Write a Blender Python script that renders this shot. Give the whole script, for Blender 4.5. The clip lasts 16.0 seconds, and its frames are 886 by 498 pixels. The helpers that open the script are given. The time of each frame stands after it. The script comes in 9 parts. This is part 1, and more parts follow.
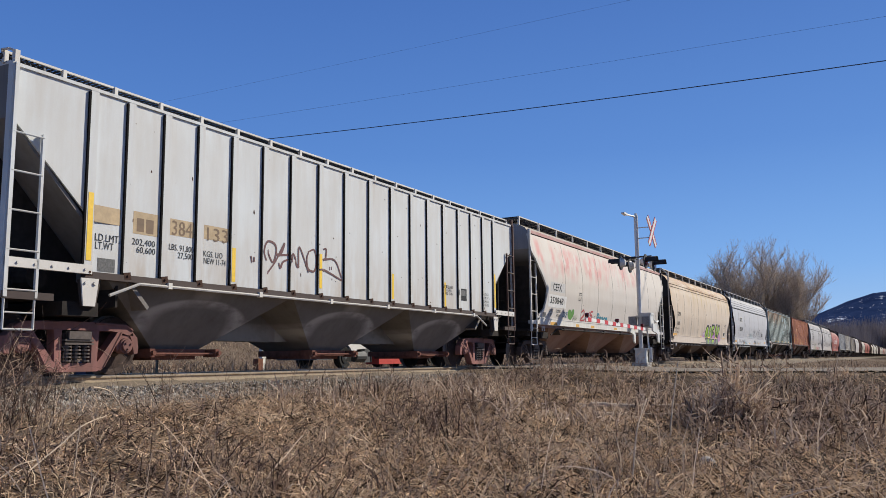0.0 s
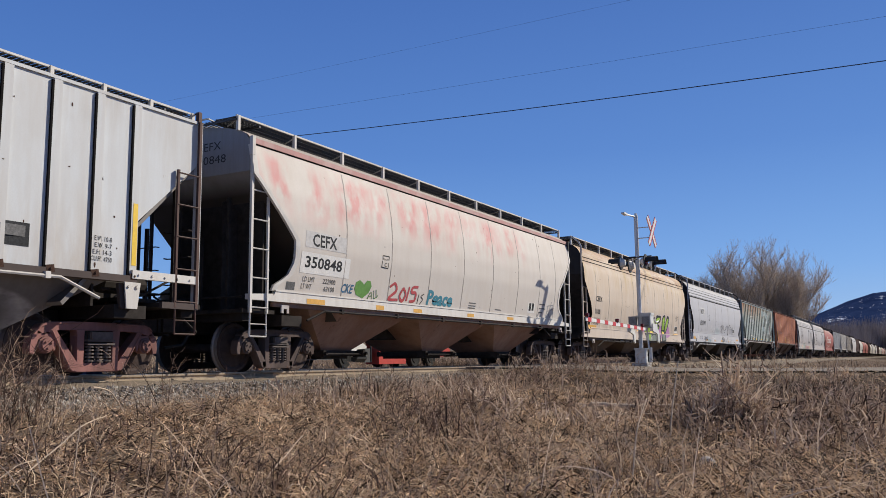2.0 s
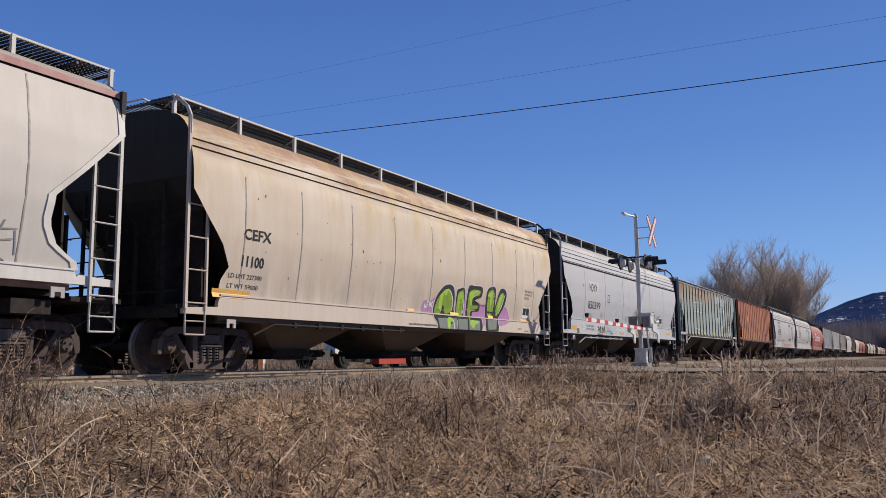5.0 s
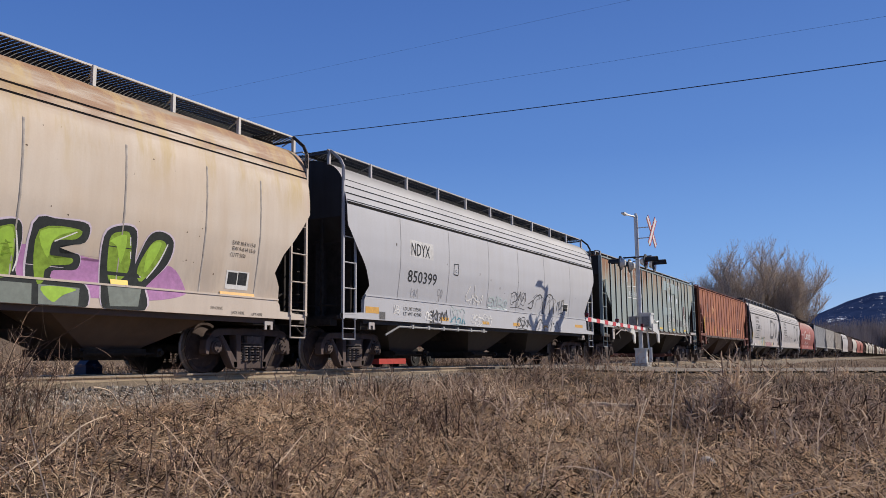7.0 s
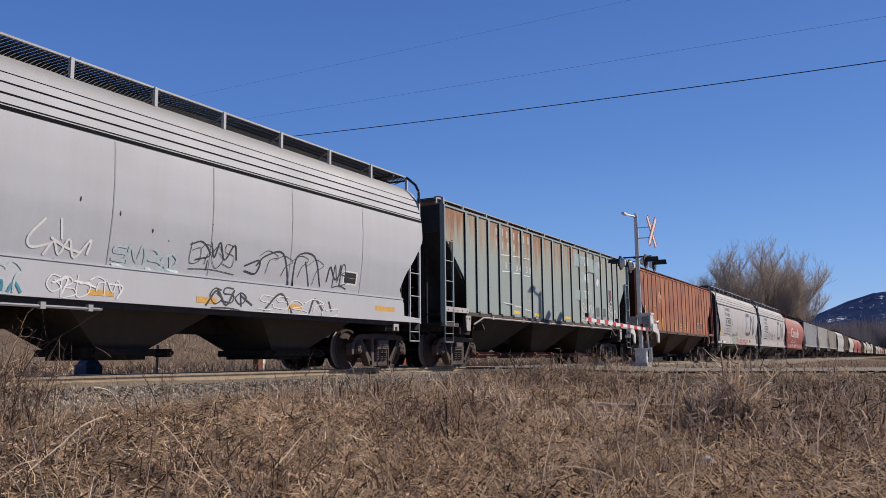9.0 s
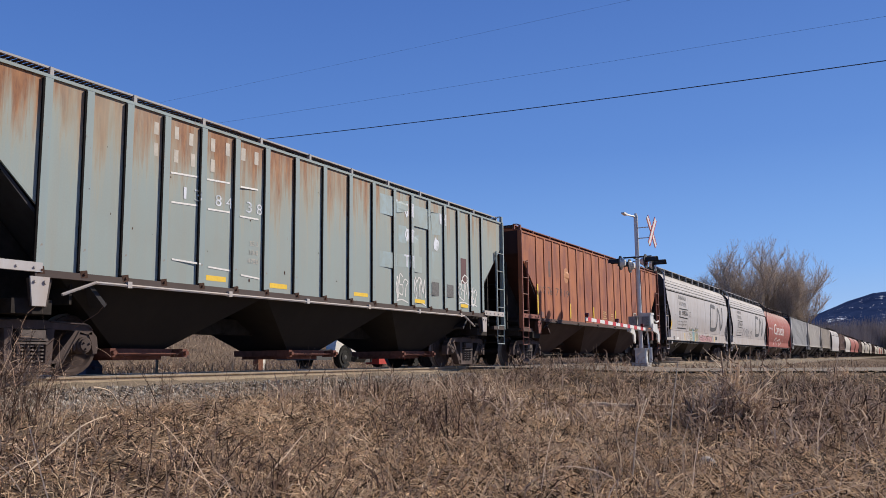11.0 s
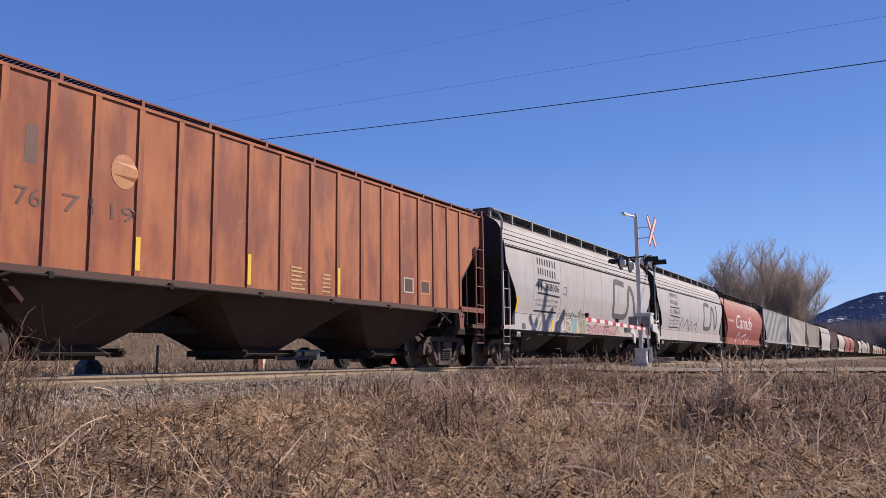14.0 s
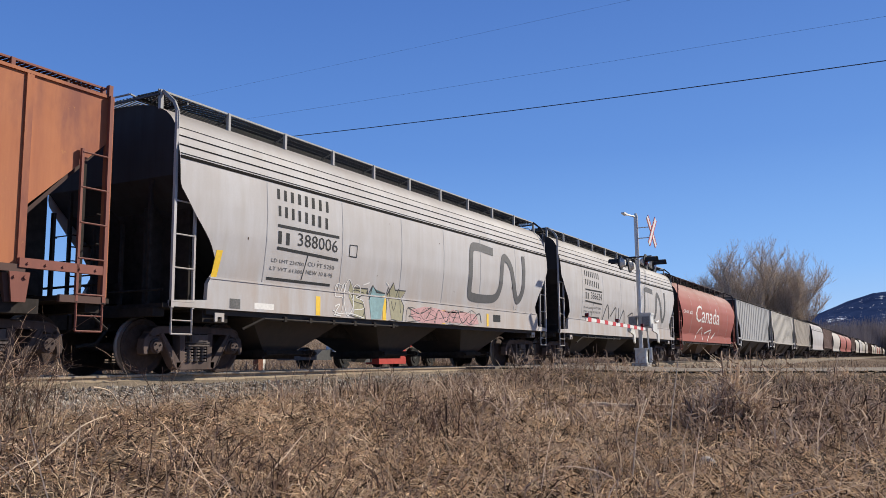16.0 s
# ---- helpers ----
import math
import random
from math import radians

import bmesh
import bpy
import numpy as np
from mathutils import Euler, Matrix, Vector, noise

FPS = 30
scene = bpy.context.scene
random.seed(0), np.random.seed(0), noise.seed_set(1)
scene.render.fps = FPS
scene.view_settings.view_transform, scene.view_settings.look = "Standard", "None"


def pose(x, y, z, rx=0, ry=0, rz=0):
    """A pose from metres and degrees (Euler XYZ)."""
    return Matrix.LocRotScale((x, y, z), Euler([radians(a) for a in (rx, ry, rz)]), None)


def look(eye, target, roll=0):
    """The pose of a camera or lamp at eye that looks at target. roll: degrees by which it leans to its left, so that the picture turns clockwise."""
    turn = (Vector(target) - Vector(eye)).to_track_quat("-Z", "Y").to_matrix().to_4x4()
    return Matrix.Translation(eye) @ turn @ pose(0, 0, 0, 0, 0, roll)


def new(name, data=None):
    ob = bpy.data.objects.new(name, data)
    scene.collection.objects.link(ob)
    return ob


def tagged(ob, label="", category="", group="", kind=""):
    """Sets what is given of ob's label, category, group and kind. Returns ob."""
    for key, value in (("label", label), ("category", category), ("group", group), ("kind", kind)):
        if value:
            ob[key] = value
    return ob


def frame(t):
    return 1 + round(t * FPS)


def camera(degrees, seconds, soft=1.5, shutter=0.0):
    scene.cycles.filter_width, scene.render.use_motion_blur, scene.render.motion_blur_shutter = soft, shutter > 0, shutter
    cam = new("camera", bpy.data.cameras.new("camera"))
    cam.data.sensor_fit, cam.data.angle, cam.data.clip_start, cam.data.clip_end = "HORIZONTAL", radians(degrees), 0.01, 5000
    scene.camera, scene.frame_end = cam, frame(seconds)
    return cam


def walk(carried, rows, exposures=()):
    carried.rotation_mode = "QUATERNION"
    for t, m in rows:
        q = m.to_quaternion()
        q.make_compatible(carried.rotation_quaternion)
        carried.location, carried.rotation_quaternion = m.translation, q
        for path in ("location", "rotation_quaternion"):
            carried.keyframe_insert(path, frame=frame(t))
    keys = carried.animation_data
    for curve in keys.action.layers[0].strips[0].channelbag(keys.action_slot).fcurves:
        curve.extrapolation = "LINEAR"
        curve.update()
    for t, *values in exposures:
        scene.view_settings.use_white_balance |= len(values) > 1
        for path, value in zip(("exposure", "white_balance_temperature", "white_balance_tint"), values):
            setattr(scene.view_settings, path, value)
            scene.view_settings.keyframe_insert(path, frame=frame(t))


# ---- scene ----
SECONDS = 16.0
EYE = Vector((0.0, 0.0, 0.172))
TURN, TILT, LEAN = radians(28.716), radians(7.606), -0.615
VIEW = look(EYE, EYE + Vector((math.cos(TURN) * math.cos(TILT), math.sin(TURN) * math.cos(TILT), math.sin(TILT))), LEAN)
cam = camera(55.823, SECONDS, 0.5)
walk(cam, [(0.0, VIEW), (SECONDS, VIEW)], [(0.0, 0.36, 6350, 7), (3.0, 0.28, 6420, 10), (9.0, 0.28, 6450, 11), (11.5, 0.42, 6450, 12), (12.5, 0.46, 6580, 18), (14.5, 0.50, 6580, 17), (SECONDS, 0.54, 6500, 8)])

# ---- sky and sun ----
SUN_TO = Vector((3.55, -2.27, 2.93)).normalized()
world = bpy.data.worlds.new("sky")
scene.world = world
world.use_nodes = True
wn, wl = world.node_tree.nodes, world.node_tree.links
sky = wn.new("ShaderNodeTexSky")
sky.sky_type, sky.sun_disc = "NISHITA", False
sky.sun_elevation = math.asin(SUN_TO.z)
sky.sun_rotation = math.atan2(SUN_TO.x, SUN_TO.y)
sky.altitude, sky.air_density, sky.dust_density, sky.ozone_density = 200, 1.0, 0.0, 2.0
# clear deep blue overhead, paler towards the horizon
wtc, wsep, wramp, wmix = wn.new("ShaderNodeTexCoord"), wn.new("ShaderNodeSeparateXYZ"), wn.new("ShaderNodeValToRGB"), wn.new("ShaderNodeMix")
wl.new(wtc.outputs["Generated"], wsep.inputs["Vector"])
wl.new(wsep.outputs["Z"], wramp.inputs["Fac"])
stops = [(0.0, (2.1, 3.5, 6.2)), (0.10, (1.22, 2.7, 6.0)), (0.24, (0.65, 1.72, 4.8)), (0.42, (0.42, 1.18, 3.85)), (0.62, (0.26, 0.58, 1.6)), (1.0, (0.22, 0.42, 1.05))]
wramp.color_ramp.elements[0].position, wramp.color_ramp.elements[1].position = stops[0][0], stops[-1][0]
for _e, _s in zip((wramp.color_ramp.elements[0], wramp.color_ramp.elements[1]), (stops[0], stops[-1])):
    _e.color = (*_s[1], 1)
for _p, _c in stops[1:-1]:
    wramp.color_ramp.elements.new(_p).color = (*_c, 1)
wmix.data_type = "RGBA"
wmix.inputs["Factor"].default_value = 0.85
wl.new(sky.outputs["Color"], wmix.inputs["A"])
wl.new(wramp.outputs["Color"], wmix.inputs["B"])
wn["Background"].inputs["Strength"].default_value = 0.1
wl.new(wmix.outputs["Result"], wn["Background"].inputs["Color"])
sun_data = bpy.data.lights.new("sun", "SUN")
sun_data.energy, sun_data.angle, sun_data.color = 4.9, radians(0.53), (1.0, 0.90, 0.77)
sun = new("sun", sun_data)
sun.matrix_world = look(SUN_TO * 50, (0, 0, 0))


# ---- materials ----
def mat_base(name):
    m = bpy.data.materials.new(name)
    m.use_nodes = True
    nt = m.node_tree
    return m, nt, nt.nodes["Principled BSDF"]


def coords(nt, scale=(1, 1, 1), kind="Object"):
    tc = nt.nodes.new("ShaderNodeTexCoord")
    mp = nt.nodes.new("ShaderNodeMapping")
    mp.inputs["Scale"].default_value = scale
    nt.links.new(tc.outputs[kind], mp.inputs["Vector"])
    return mp.outputs["Vector"]


def noise_of(nt, vec, scale, detail=5.0, rough=0.6):
    n = nt.nodes.new("ShaderNodeTexNoise")
    n.inputs["Scale"].default_value, n.inputs["Detail"].default_value, n.inputs["Roughness"].default_value = scale, detail, rough
    nt.links.new(vec, n.inputs["Vector"])
    return n.outputs["Fac"]


def ramp_of(nt, fac, lo, hi, a=0.0, b=1.0):
    r = nt.nodes.new("ShaderNodeMapRange")
    r.inputs["From Min"].default_value, r.inputs["From Max"].default_value = lo, hi
    r.inputs["To Min"].default_value, r.inputs["To Max"].default_value = a, b
    nt.links.new(fac, r.inputs["Value"])
    return r.outputs["Result"]


def mix_of(nt, fac, a, b, mode="MIX"):
    x = nt.nodes.new("ShaderNodeMix")
    x.data_type, x.blend_type = "RGBA", mode
    for sock, v in ((x.inputs["Factor"], fac), (x.inputs["A"], a), (x.inputs["B"], b)):
        if isinstance(v, (int, float)):
            sock.default_value = v
        elif isinstance(v, tuple):
            sock.default_value = (*v[:3], 1)
        else:
            nt.links.new(v, sock)
    return x.outputs["Result"]


def times_of(nt, a, b):
    x = nt.nodes.new("ShaderNodeMath")
    x.operation = "MULTIPLY"
    for sock, v in zip(x.inputs, (a, b)):
        if isinstance(v, (int, float)):
            sock.default_value = v
        else:
            nt.links.new(v, sock)
    return x.outputs["Value"]


def bump_of(nt, bsdf, fac, strength, dist=0.02):
    b = nt.nodes.new("ShaderNodeBump")
    b.inputs["Strength"].default_value, b.inputs["Distance"].default_value = strength, dist
    nt.links.new(fac, b.inputs["Height"])
    nt.links.new(b.outputs["Normal"], bsdf.inputs["Normal"])


def weathered(name, base, stain, amount=0.4, rust=(0.16, 0.06, 0.025), rusting=0.15, rough=0.55, metal=0.0, shift=0.0, mottle=0.0, dark=None):
    """Painted steel: runs of dirt down the sheet, blotches of faded paint, specks of rust."""
    m, nt, p = mat_base(name)
    o = coords(nt)
    streak = noise_of(nt, coords(nt, (3.2, 3.2, 0.28)), 1.6, 6, 0.65)
    blotch = noise_of(nt, o, 0.55 + shift, 4, 0.6)
    grain = noise_of(nt, o, 38, 3, 0.6)
    speck = noise_of(nt, coords(nt, (1, 1, 0.55)), 4.5, 8, 0.72)
    c = mix_of(nt, times_of(nt, ramp_of(nt, streak, 0.42, 0.72), amount), base, stain)
    c = mix_of(nt, times_of(nt, ramp_of(nt, blotch, 0.45, 0.75), amount * 0.8), c, stain)
    c = mix_of(nt, ramp_of(nt, grain, 0.3, 0.7, 0.0, 0.16), c, tuple(v * 0.7 for v in base))
    if mottle:
        patchy = noise_of(nt, coords(nt, (1.5, 1.5, 0.5)), 1.0, 5, 0.6)
        c = mix_of(nt, ramp_of(nt, patchy, 0.44, 0.60, 0, mottle), c, dark or stain)
    # faces that look up: roof grime, darkened further to offset the sun there
    geo = nt.nodes.new("ShaderNodeNewGeometry")
    up = nt.nodes.new("ShaderNodeSeparateXYZ")
    nt.links.new(geo.outputs["Normal"], up.inputs["Vector"])
    c = mix_of(nt, ramp_of(nt, up.outputs["Z"], 0.15, 0.75, 0, 0.75), c, tuple(v * 0.45 for v in stain))
    c = mix_of(nt, ramp_of(nt, speck, 0.72 - rusting * 0.45, 0.78 - rusting * 0.3), c, rust)
    nt.links.new(c, p.inputs["Base Color"])
    p.inputs["Metallic"].default_value = metal
    nt.links.new(ramp_of(nt, blotch, 0.3, 0.7, rough + 0.05, rough + 0.25), p.inputs["Roughness"])
    p.inputs["Specular IOR Level"].default_value = 0.25
    bump_of(nt, p, noise_of(nt, o, 1.1, 3, 0.5), 0.25, 0.03)
    return m


def plain(name, base, rough=0.6, metal=0.0, vary=0.25, scale=12, bump=0.1):
    m, nt, p = mat_base(name)
    o = coords(nt)
    n = noise_of(nt, o, scale, 6, 0.65)
    big = noise_of(nt, o, scale * 0.12, 3, 0.6)
    c = mix_of(nt, ramp_of(nt, n, 0.3, 0.7, 0, 1), tuple(v * (1 - vary) for v in base), tuple(min(1, v * (1 + vary)) for v in base))
    c = mix_of(nt, ramp_of(nt, big, 0.4, 0.7, 0, 0.5), c, tuple(v * (1 - vary) for v in base))
    nt.links.new(c, p.inputs["Base Color"])
    p.inputs["Roughness"].default_value, p.inputs["Metallic"].default_value = rough, metal
    if rough > 0.65:
        p.inputs["Specular IOR Level"].default_value = 0.12
    if bump:
        bump_of(nt, p, n, bump, 0.01)
    return m


def islands(name, colours, rough=0.85, thin=0.0, clumps=0.0):
    """Loose pieces in one mesh, each with its own tone; thin dead leaves let some light through."""
    m, nt, p = mat_base(name)
    g = nt.nodes.new("ShaderNodeNewGeometry")
    r = nt.nodes.new("ShaderNodeValToRGB")
    r.color_ramp.interpolation = "CONSTANT"
    r.color_ramp.elements[0].color = (*colours[0], 1)
    r.color_ramp.elements[1].color = (*colours[-1], 1)
    r.color_ramp.elements[1].position = (len(colours) - 1) / len(colours)
    for i, c in enumerate(colours[1:-1]):
        e = r.color_ramp.elements.new((i + 1) / len(colours))
        e.color = (*c, 1)
    nt.links.new(g.outputs["Random Per Island"], r.inputs["Fac"])
    tone = r.outputs["Color"]
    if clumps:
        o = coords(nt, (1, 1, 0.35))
        # uneven darker patches put shade between tufts into the tone
        tuft_shade = mix_of(nt, ramp_of(nt, noise_of(nt, o, 3.4, 3, 0.55), 0.60, 0.42, 0, clumps), tone, (0.30, 0.27, 0.25), "MULTIPLY")
        tone = mix_of(nt, ramp_of(nt, noise_of(nt, o, 0.9, 2, 0.5), 0.62, 0.44, 0, clumps * 0.6), tuft_shade, (0.50, 0.44, 0.40), "MULTIPLY")
    nt.links.new(tone, p.inputs["Base Color"])
    p.inputs["Roughness"].default_value = rough
    p.inputs["Specular IOR Level"].default_value = 0.2
    if thin:
        tr, mx = nt.nodes.new("ShaderNodeBsdfTranslucent"), nt.nodes.new("ShaderNodeMixShader")
        nt.links.new(tone, tr.inputs["Color"])
        mx.inputs["Fac"].default_value = thin
        nt.links.new(p.outputs["BSDF"], mx.inputs[1])
        nt.links.new(tr.outputs["BSDF"], mx.inputs[2])
        nt.links.new(mx.outputs["Shader"], nt.nodes["Material Output"].inputs["Surface"])
    return m


def ground_mat():
    m, nt, p = mat_base("dry_soil_and_thatch")
    o = coords(nt)
    a, b, c3 = noise_of(nt, o, 0.5, 5), noise_of(nt, o, 6, 8, 0.7), noise_of(nt, o, 60, 4, 0.7)
    c = mix_of(nt, ramp_of(nt, b, 0.3, 0.7), (0.05, 0.036, 0.027), (0.23, 0.172, 0.125))
    c = mix_of(nt, ramp_of(nt, a, 0.4, 0.65, 0, 0.7), c, (0.21, 0.157, 0.112))
    c = mix_of(nt, ramp_of(nt, c3, 0.4, 0.6, 0, 0.5), c, (0.075, 0.055, 0.042))
    nt.links.new(c, p.inputs["Base Color"])
    p.inputs["Roughness"].default_value = 0.95
    p.inputs["Specular IOR Level"].default_value = 0.05
    bump_of(nt, p, b, 0.8, 0.06)
    return m


M = {}
M["soil"] = ground_mat()
M["ballast"] = plain("grey_ballast", (0.19, 0.155, 0.12), 0.9, 0, 0.5, 22, 0.9)
M["stone"] = islands("ballast_stone", [(0.10, 0.09, 0.075), (0.26, 0.24, 0.21), (0.17, 0.14, 0.11), (0.36, 0.34, 0.30), (0.20, 0.165, 0.13)], 0.9)
M["asphalt"] = plain("worn_asphalt", (0.20, 0.17, 0.14), 0.9, 0, 0.3, 40, 0.4)
M["rail"] = plain("brown_rail", (0.33, 0.265, 0.195), 0.85, 0.0, 0.3, 20, 0.2)
M["rail_top"] = plain("worn_rail_head", (0.42, 0.39, 0.36), 0.35, 0.8, 0.12, 20, 0)
M["tie"] = plain("weathered_tie", (0.20, 0.15, 0.11), 0.9, 0, 0.35, 15, 0.5)
# near-black tones: dead leaves, and small shadows painted between bright blades
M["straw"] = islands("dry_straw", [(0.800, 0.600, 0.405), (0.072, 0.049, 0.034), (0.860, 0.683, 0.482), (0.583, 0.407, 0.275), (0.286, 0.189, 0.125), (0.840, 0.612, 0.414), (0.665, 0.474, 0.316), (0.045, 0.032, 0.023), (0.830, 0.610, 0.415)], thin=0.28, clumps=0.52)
M["stalk"] = islands("dead_stalk", [(0.60, 0.46, 0.33), (0.20, 0.14, 0.105), (0.72, 0.58, 0.43), (0.10, 0.07, 0.054), (0.52, 0.38, 0.275), (0.30, 0.21, 0.155)], thin=0.2, clumps=0.35)
M["bramble"] = islands("bramble_cane", [(0.16, 0.10, 0.076), (0.34, 0.23, 0.165), (0.07, 0.045, 0.035), (0.46, 0.34, 0.25), (0.05, 0.034, 0.028)], thin=0.15)
M["gnarl"] = islands("grey_brown_dead_weed", [(0.62, 0.48, 0.37), (0.22, 0.15, 0.115), (0.70, 0.55, 0.42), (0.06, 0.042, 0.034), (0.48, 0.34, 0.25)], thin=0.2, clumps=0.5)
M["rust_spot"] = plain("dark_rust_spot", (0.07, 0.04, 0.03), 0.9, 0, 0.4, 30, 0)
M["gate_rust"] = plain("rusty_outlet_gate", (0.19, 0.085, 0.065), 0.85, 0, 0.35, 8, 0.2)
M["bark"] = plain("grey_bark", (0.36, 0.30, 0.23), 0.9, 0, 0.3, 3, 0.3)
M["twig"] = islands("bare_twig", [(0.50, 0.42, 0.35), (0.60, 0.51, 0.43), (0.34, 0.28, 0.235), (0.52, 0.45, 0.38)], thin=0.2)
M["wheel"] = plain("brown_wheel_steel", (0.066, 0.048, 0.042), 0.8, 0.0, 0.35, 9, 0.2)
M["tread"] = plain("bright_wheel_tread", (0.24, 0.21, 0.19), 0.5, 0.3, 0.2, 9, 0)
M["under"] = plain("underframe_grime", (0.035, 0.030, 0.027), 0.85, 0, 0.4, 6, 0.3)
M["frame_red"] = weathered("red_oxide_casting", (0.32, 0.15, 0.13), (0.15, 0.085, 0.075), 0.6, rough=0.8, mottle=0.5, dark=(0.09, 0.055, 0.048))
M["frame_brown"] = weathered("brown_casting", (0.125, 0.092, 0.082), (0.06, 0.045, 0.04), 0.7, rough=0.8, mottle=0.6, dark=(0.06, 0.045, 0.04))
M["spring"] = plain("spring_steel", (0.12, 0.10, 0.092), 0.75, 0.0, 0.3, 9, 0)
M["grating"] = plain("dark_steel_grating", (0.075, 0.078, 0.085), 0.6, 0.3, 0.2, 9, 0)
M["galv"] = plain("galvanised_pole", (0.62, 0.62, 0.60), 0.55, 0.15, 0.15, 6, 0.05)
M["box_grey"] = plain("dull_grey_casting", (0.27, 0.265, 0.255), 0.7, 0.0, 0.25, 10, 0.1)
M["black"] = plain("matt_black_paint", (0.02, 0.02, 0.022), 0.6, 0, 0.3, 9, 0)
# black for roof joints, and for the shade painted in beside ribs
M["black_line"] = plain("joint_and_rib_shade_black", (0.009, 0.008, 0.008), 0.95, 0, 0.3, 12, 0)
M["letter"] = plain("black_lettering", (0.035, 0.037, 0.04), 0.7, 0, 0.5, 30, 0)
M["letter_worn"] = plain("faded_lettering", (0.14, 0.14, 0.14), 0.7, 0, 0.4, 30, 0)
M["white"] = plain("white_paint", (0.72, 0.71, 0.68), 0.6, 0, 0.12, 20, 0)
M["yellow"] = plain("yellow_reflector", (0.80, 0.52, 0.03), 0.5, 0, 0.1, 20, 0)
M["amber"] = plain("faded_reflector", (0.62, 0.33, 0.05), 0.6, 0, 0.2, 20, 0)
M["red"] = plain("red_reflective", (0.55, 0.035, 0.04), 0.5, 0, 0.12, 12, 0)
M["lens"] = plain("dark_red_lens", (0.12, 0.012, 0.012), 0.2, 0, 0.1, 12, 0)
M["wire"] = plain("cable", (0.02, 0.02, 0.025), 0.6, 0, 0.1, 9, 0)
M["rubber"] = plain("tyre_rubber", (0.03, 0.03, 0.03), 0.85, 0, 0.2, 20, 0.2)
M["concrete"] = plain("pale_concrete", (0.5, 0.48, 0.44), 0.9)
M["truck_white"] = plain("white_vehicle_paint", (0.75, 0.75, 0.74), 0.35, 0, 0.06, 4, 0)
M["farm_red"] = plain("red_implement_paint", (0.50, 0.06, 0.05), 0.5, 0, 0.2, 6, 0)
M["stand_blue"] = plain("dark_blue_paint", (0.018, 0.034, 0.085), 0.5, 0, 0.25, 8, 0)
M["post_wood"] = plain("grey_post_wood", (0.34, 0.27, 0.20), 0.9, 0, 0.3, 14, 0.3)
M["rust_block"] = plain("rust_brown_block", (0.20, 0.09, 0.06), 0.85, 0, 0.3, 9, 0.3)
# car ends: their shade is put into this near-black colour
M["dark_end"] = weathered("shade_blackened_end", (0.045, 0.045, 0.05), (0.03, 0.026, 0.024), 0.6, rusting=0.05, rough=0.7)
M["cane"] = islands("pale_dead_cane", [(0.64, 0.50, 0.38), (0.38, 0.28, 0.205), (0.76, 0.62, 0.49), (0.22, 0.155, 0.115), (0.58, 0.45, 0.35)], thin=0.3)
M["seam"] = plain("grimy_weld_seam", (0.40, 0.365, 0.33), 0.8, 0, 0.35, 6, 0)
M["dust"] = plain("dusty_rail_foot", (0.42, 0.34, 0.24), 0.95, 0, 0.25, 12, 0.2)


def pink_faded_mat():
    """Dirty white paint with old red lettering faded to pink in blocks along the upper side."""
    m = weathered("faded_white_pink_paint", (0.62, 0.58, 0.53), (0.53, 0.46, 0.39), 0.35, rusting=0.05)
    nt = m.node_tree
    p = nt.nodes["Principled BSDF"]
    old = p.inputs["Base Color"].links[0].from_socket
    tc = nt.nodes.new("ShaderNodeTexCoord")
    sep = nt.nodes.new("ShaderNodeSeparateXYZ")
    nt.links.new(tc.outputs["Object"], sep.inputs["Vector"])
    rows = noise_of(nt, coords(nt, (3.4, 0.2, 2.2)), 1.0, 3, 0.5)
    cloud = noise_of(nt, coords(nt, (1.0, 0.3, 0.4)), 1.15, 3, 0.55)
    zband = times_of(nt, ramp_of(nt, sep.outputs["Z"], 2.75, 3.3), ramp_of(nt, sep.outputs["Z"], 4.16, 3.9))
    f = times_of(nt, times_of(nt, ramp_of(nt, cloud, 0.38, 0.58), ramp_of(nt, rows, 0.34, 0.60)), zband)
    xlim = ramp_of(nt, sep.outputs["X"], 4.6, 3.4)
    c = mix_of(nt, times_of(nt, times_of(nt, f, xlim), 0.78), old, (0.60, 0.25, 0.24))
    nt.links.new(c, p.inputs["Base Color"])
    return m


def stained(m, z0, z1, colour, amount, stretch=(4.0, 1.0, 0.5), lo=0.38, hi=0.62):
    """Runs of an old stain, or of shade painted on an end sheet, that begin at height z1 and die out towards z0."""
    nt = m.node_tree
    p = nt.nodes["Principled BSDF"]
    old = p.inputs["Base Color"].links[0].from_socket
    tc = nt.nodes.new("ShaderNodeTexCoord")
    sep = nt.nodes.new("ShaderNodeSeparateXYZ")
    nt.links.new(tc.outputs["Object"], sep.inputs["Vector"])
    n = noise_of(nt, coords(nt, stretch), 1.0, 6, 0.65)
    f = times_of(nt, ramp_of(nt, n, lo, hi), ramp_of(nt, sep.outputs["Z"], z0, z1, 0, amount))
    nt.links.new(mix_of(nt, f, old, colour), p.inputs["Base Color"])
    return m


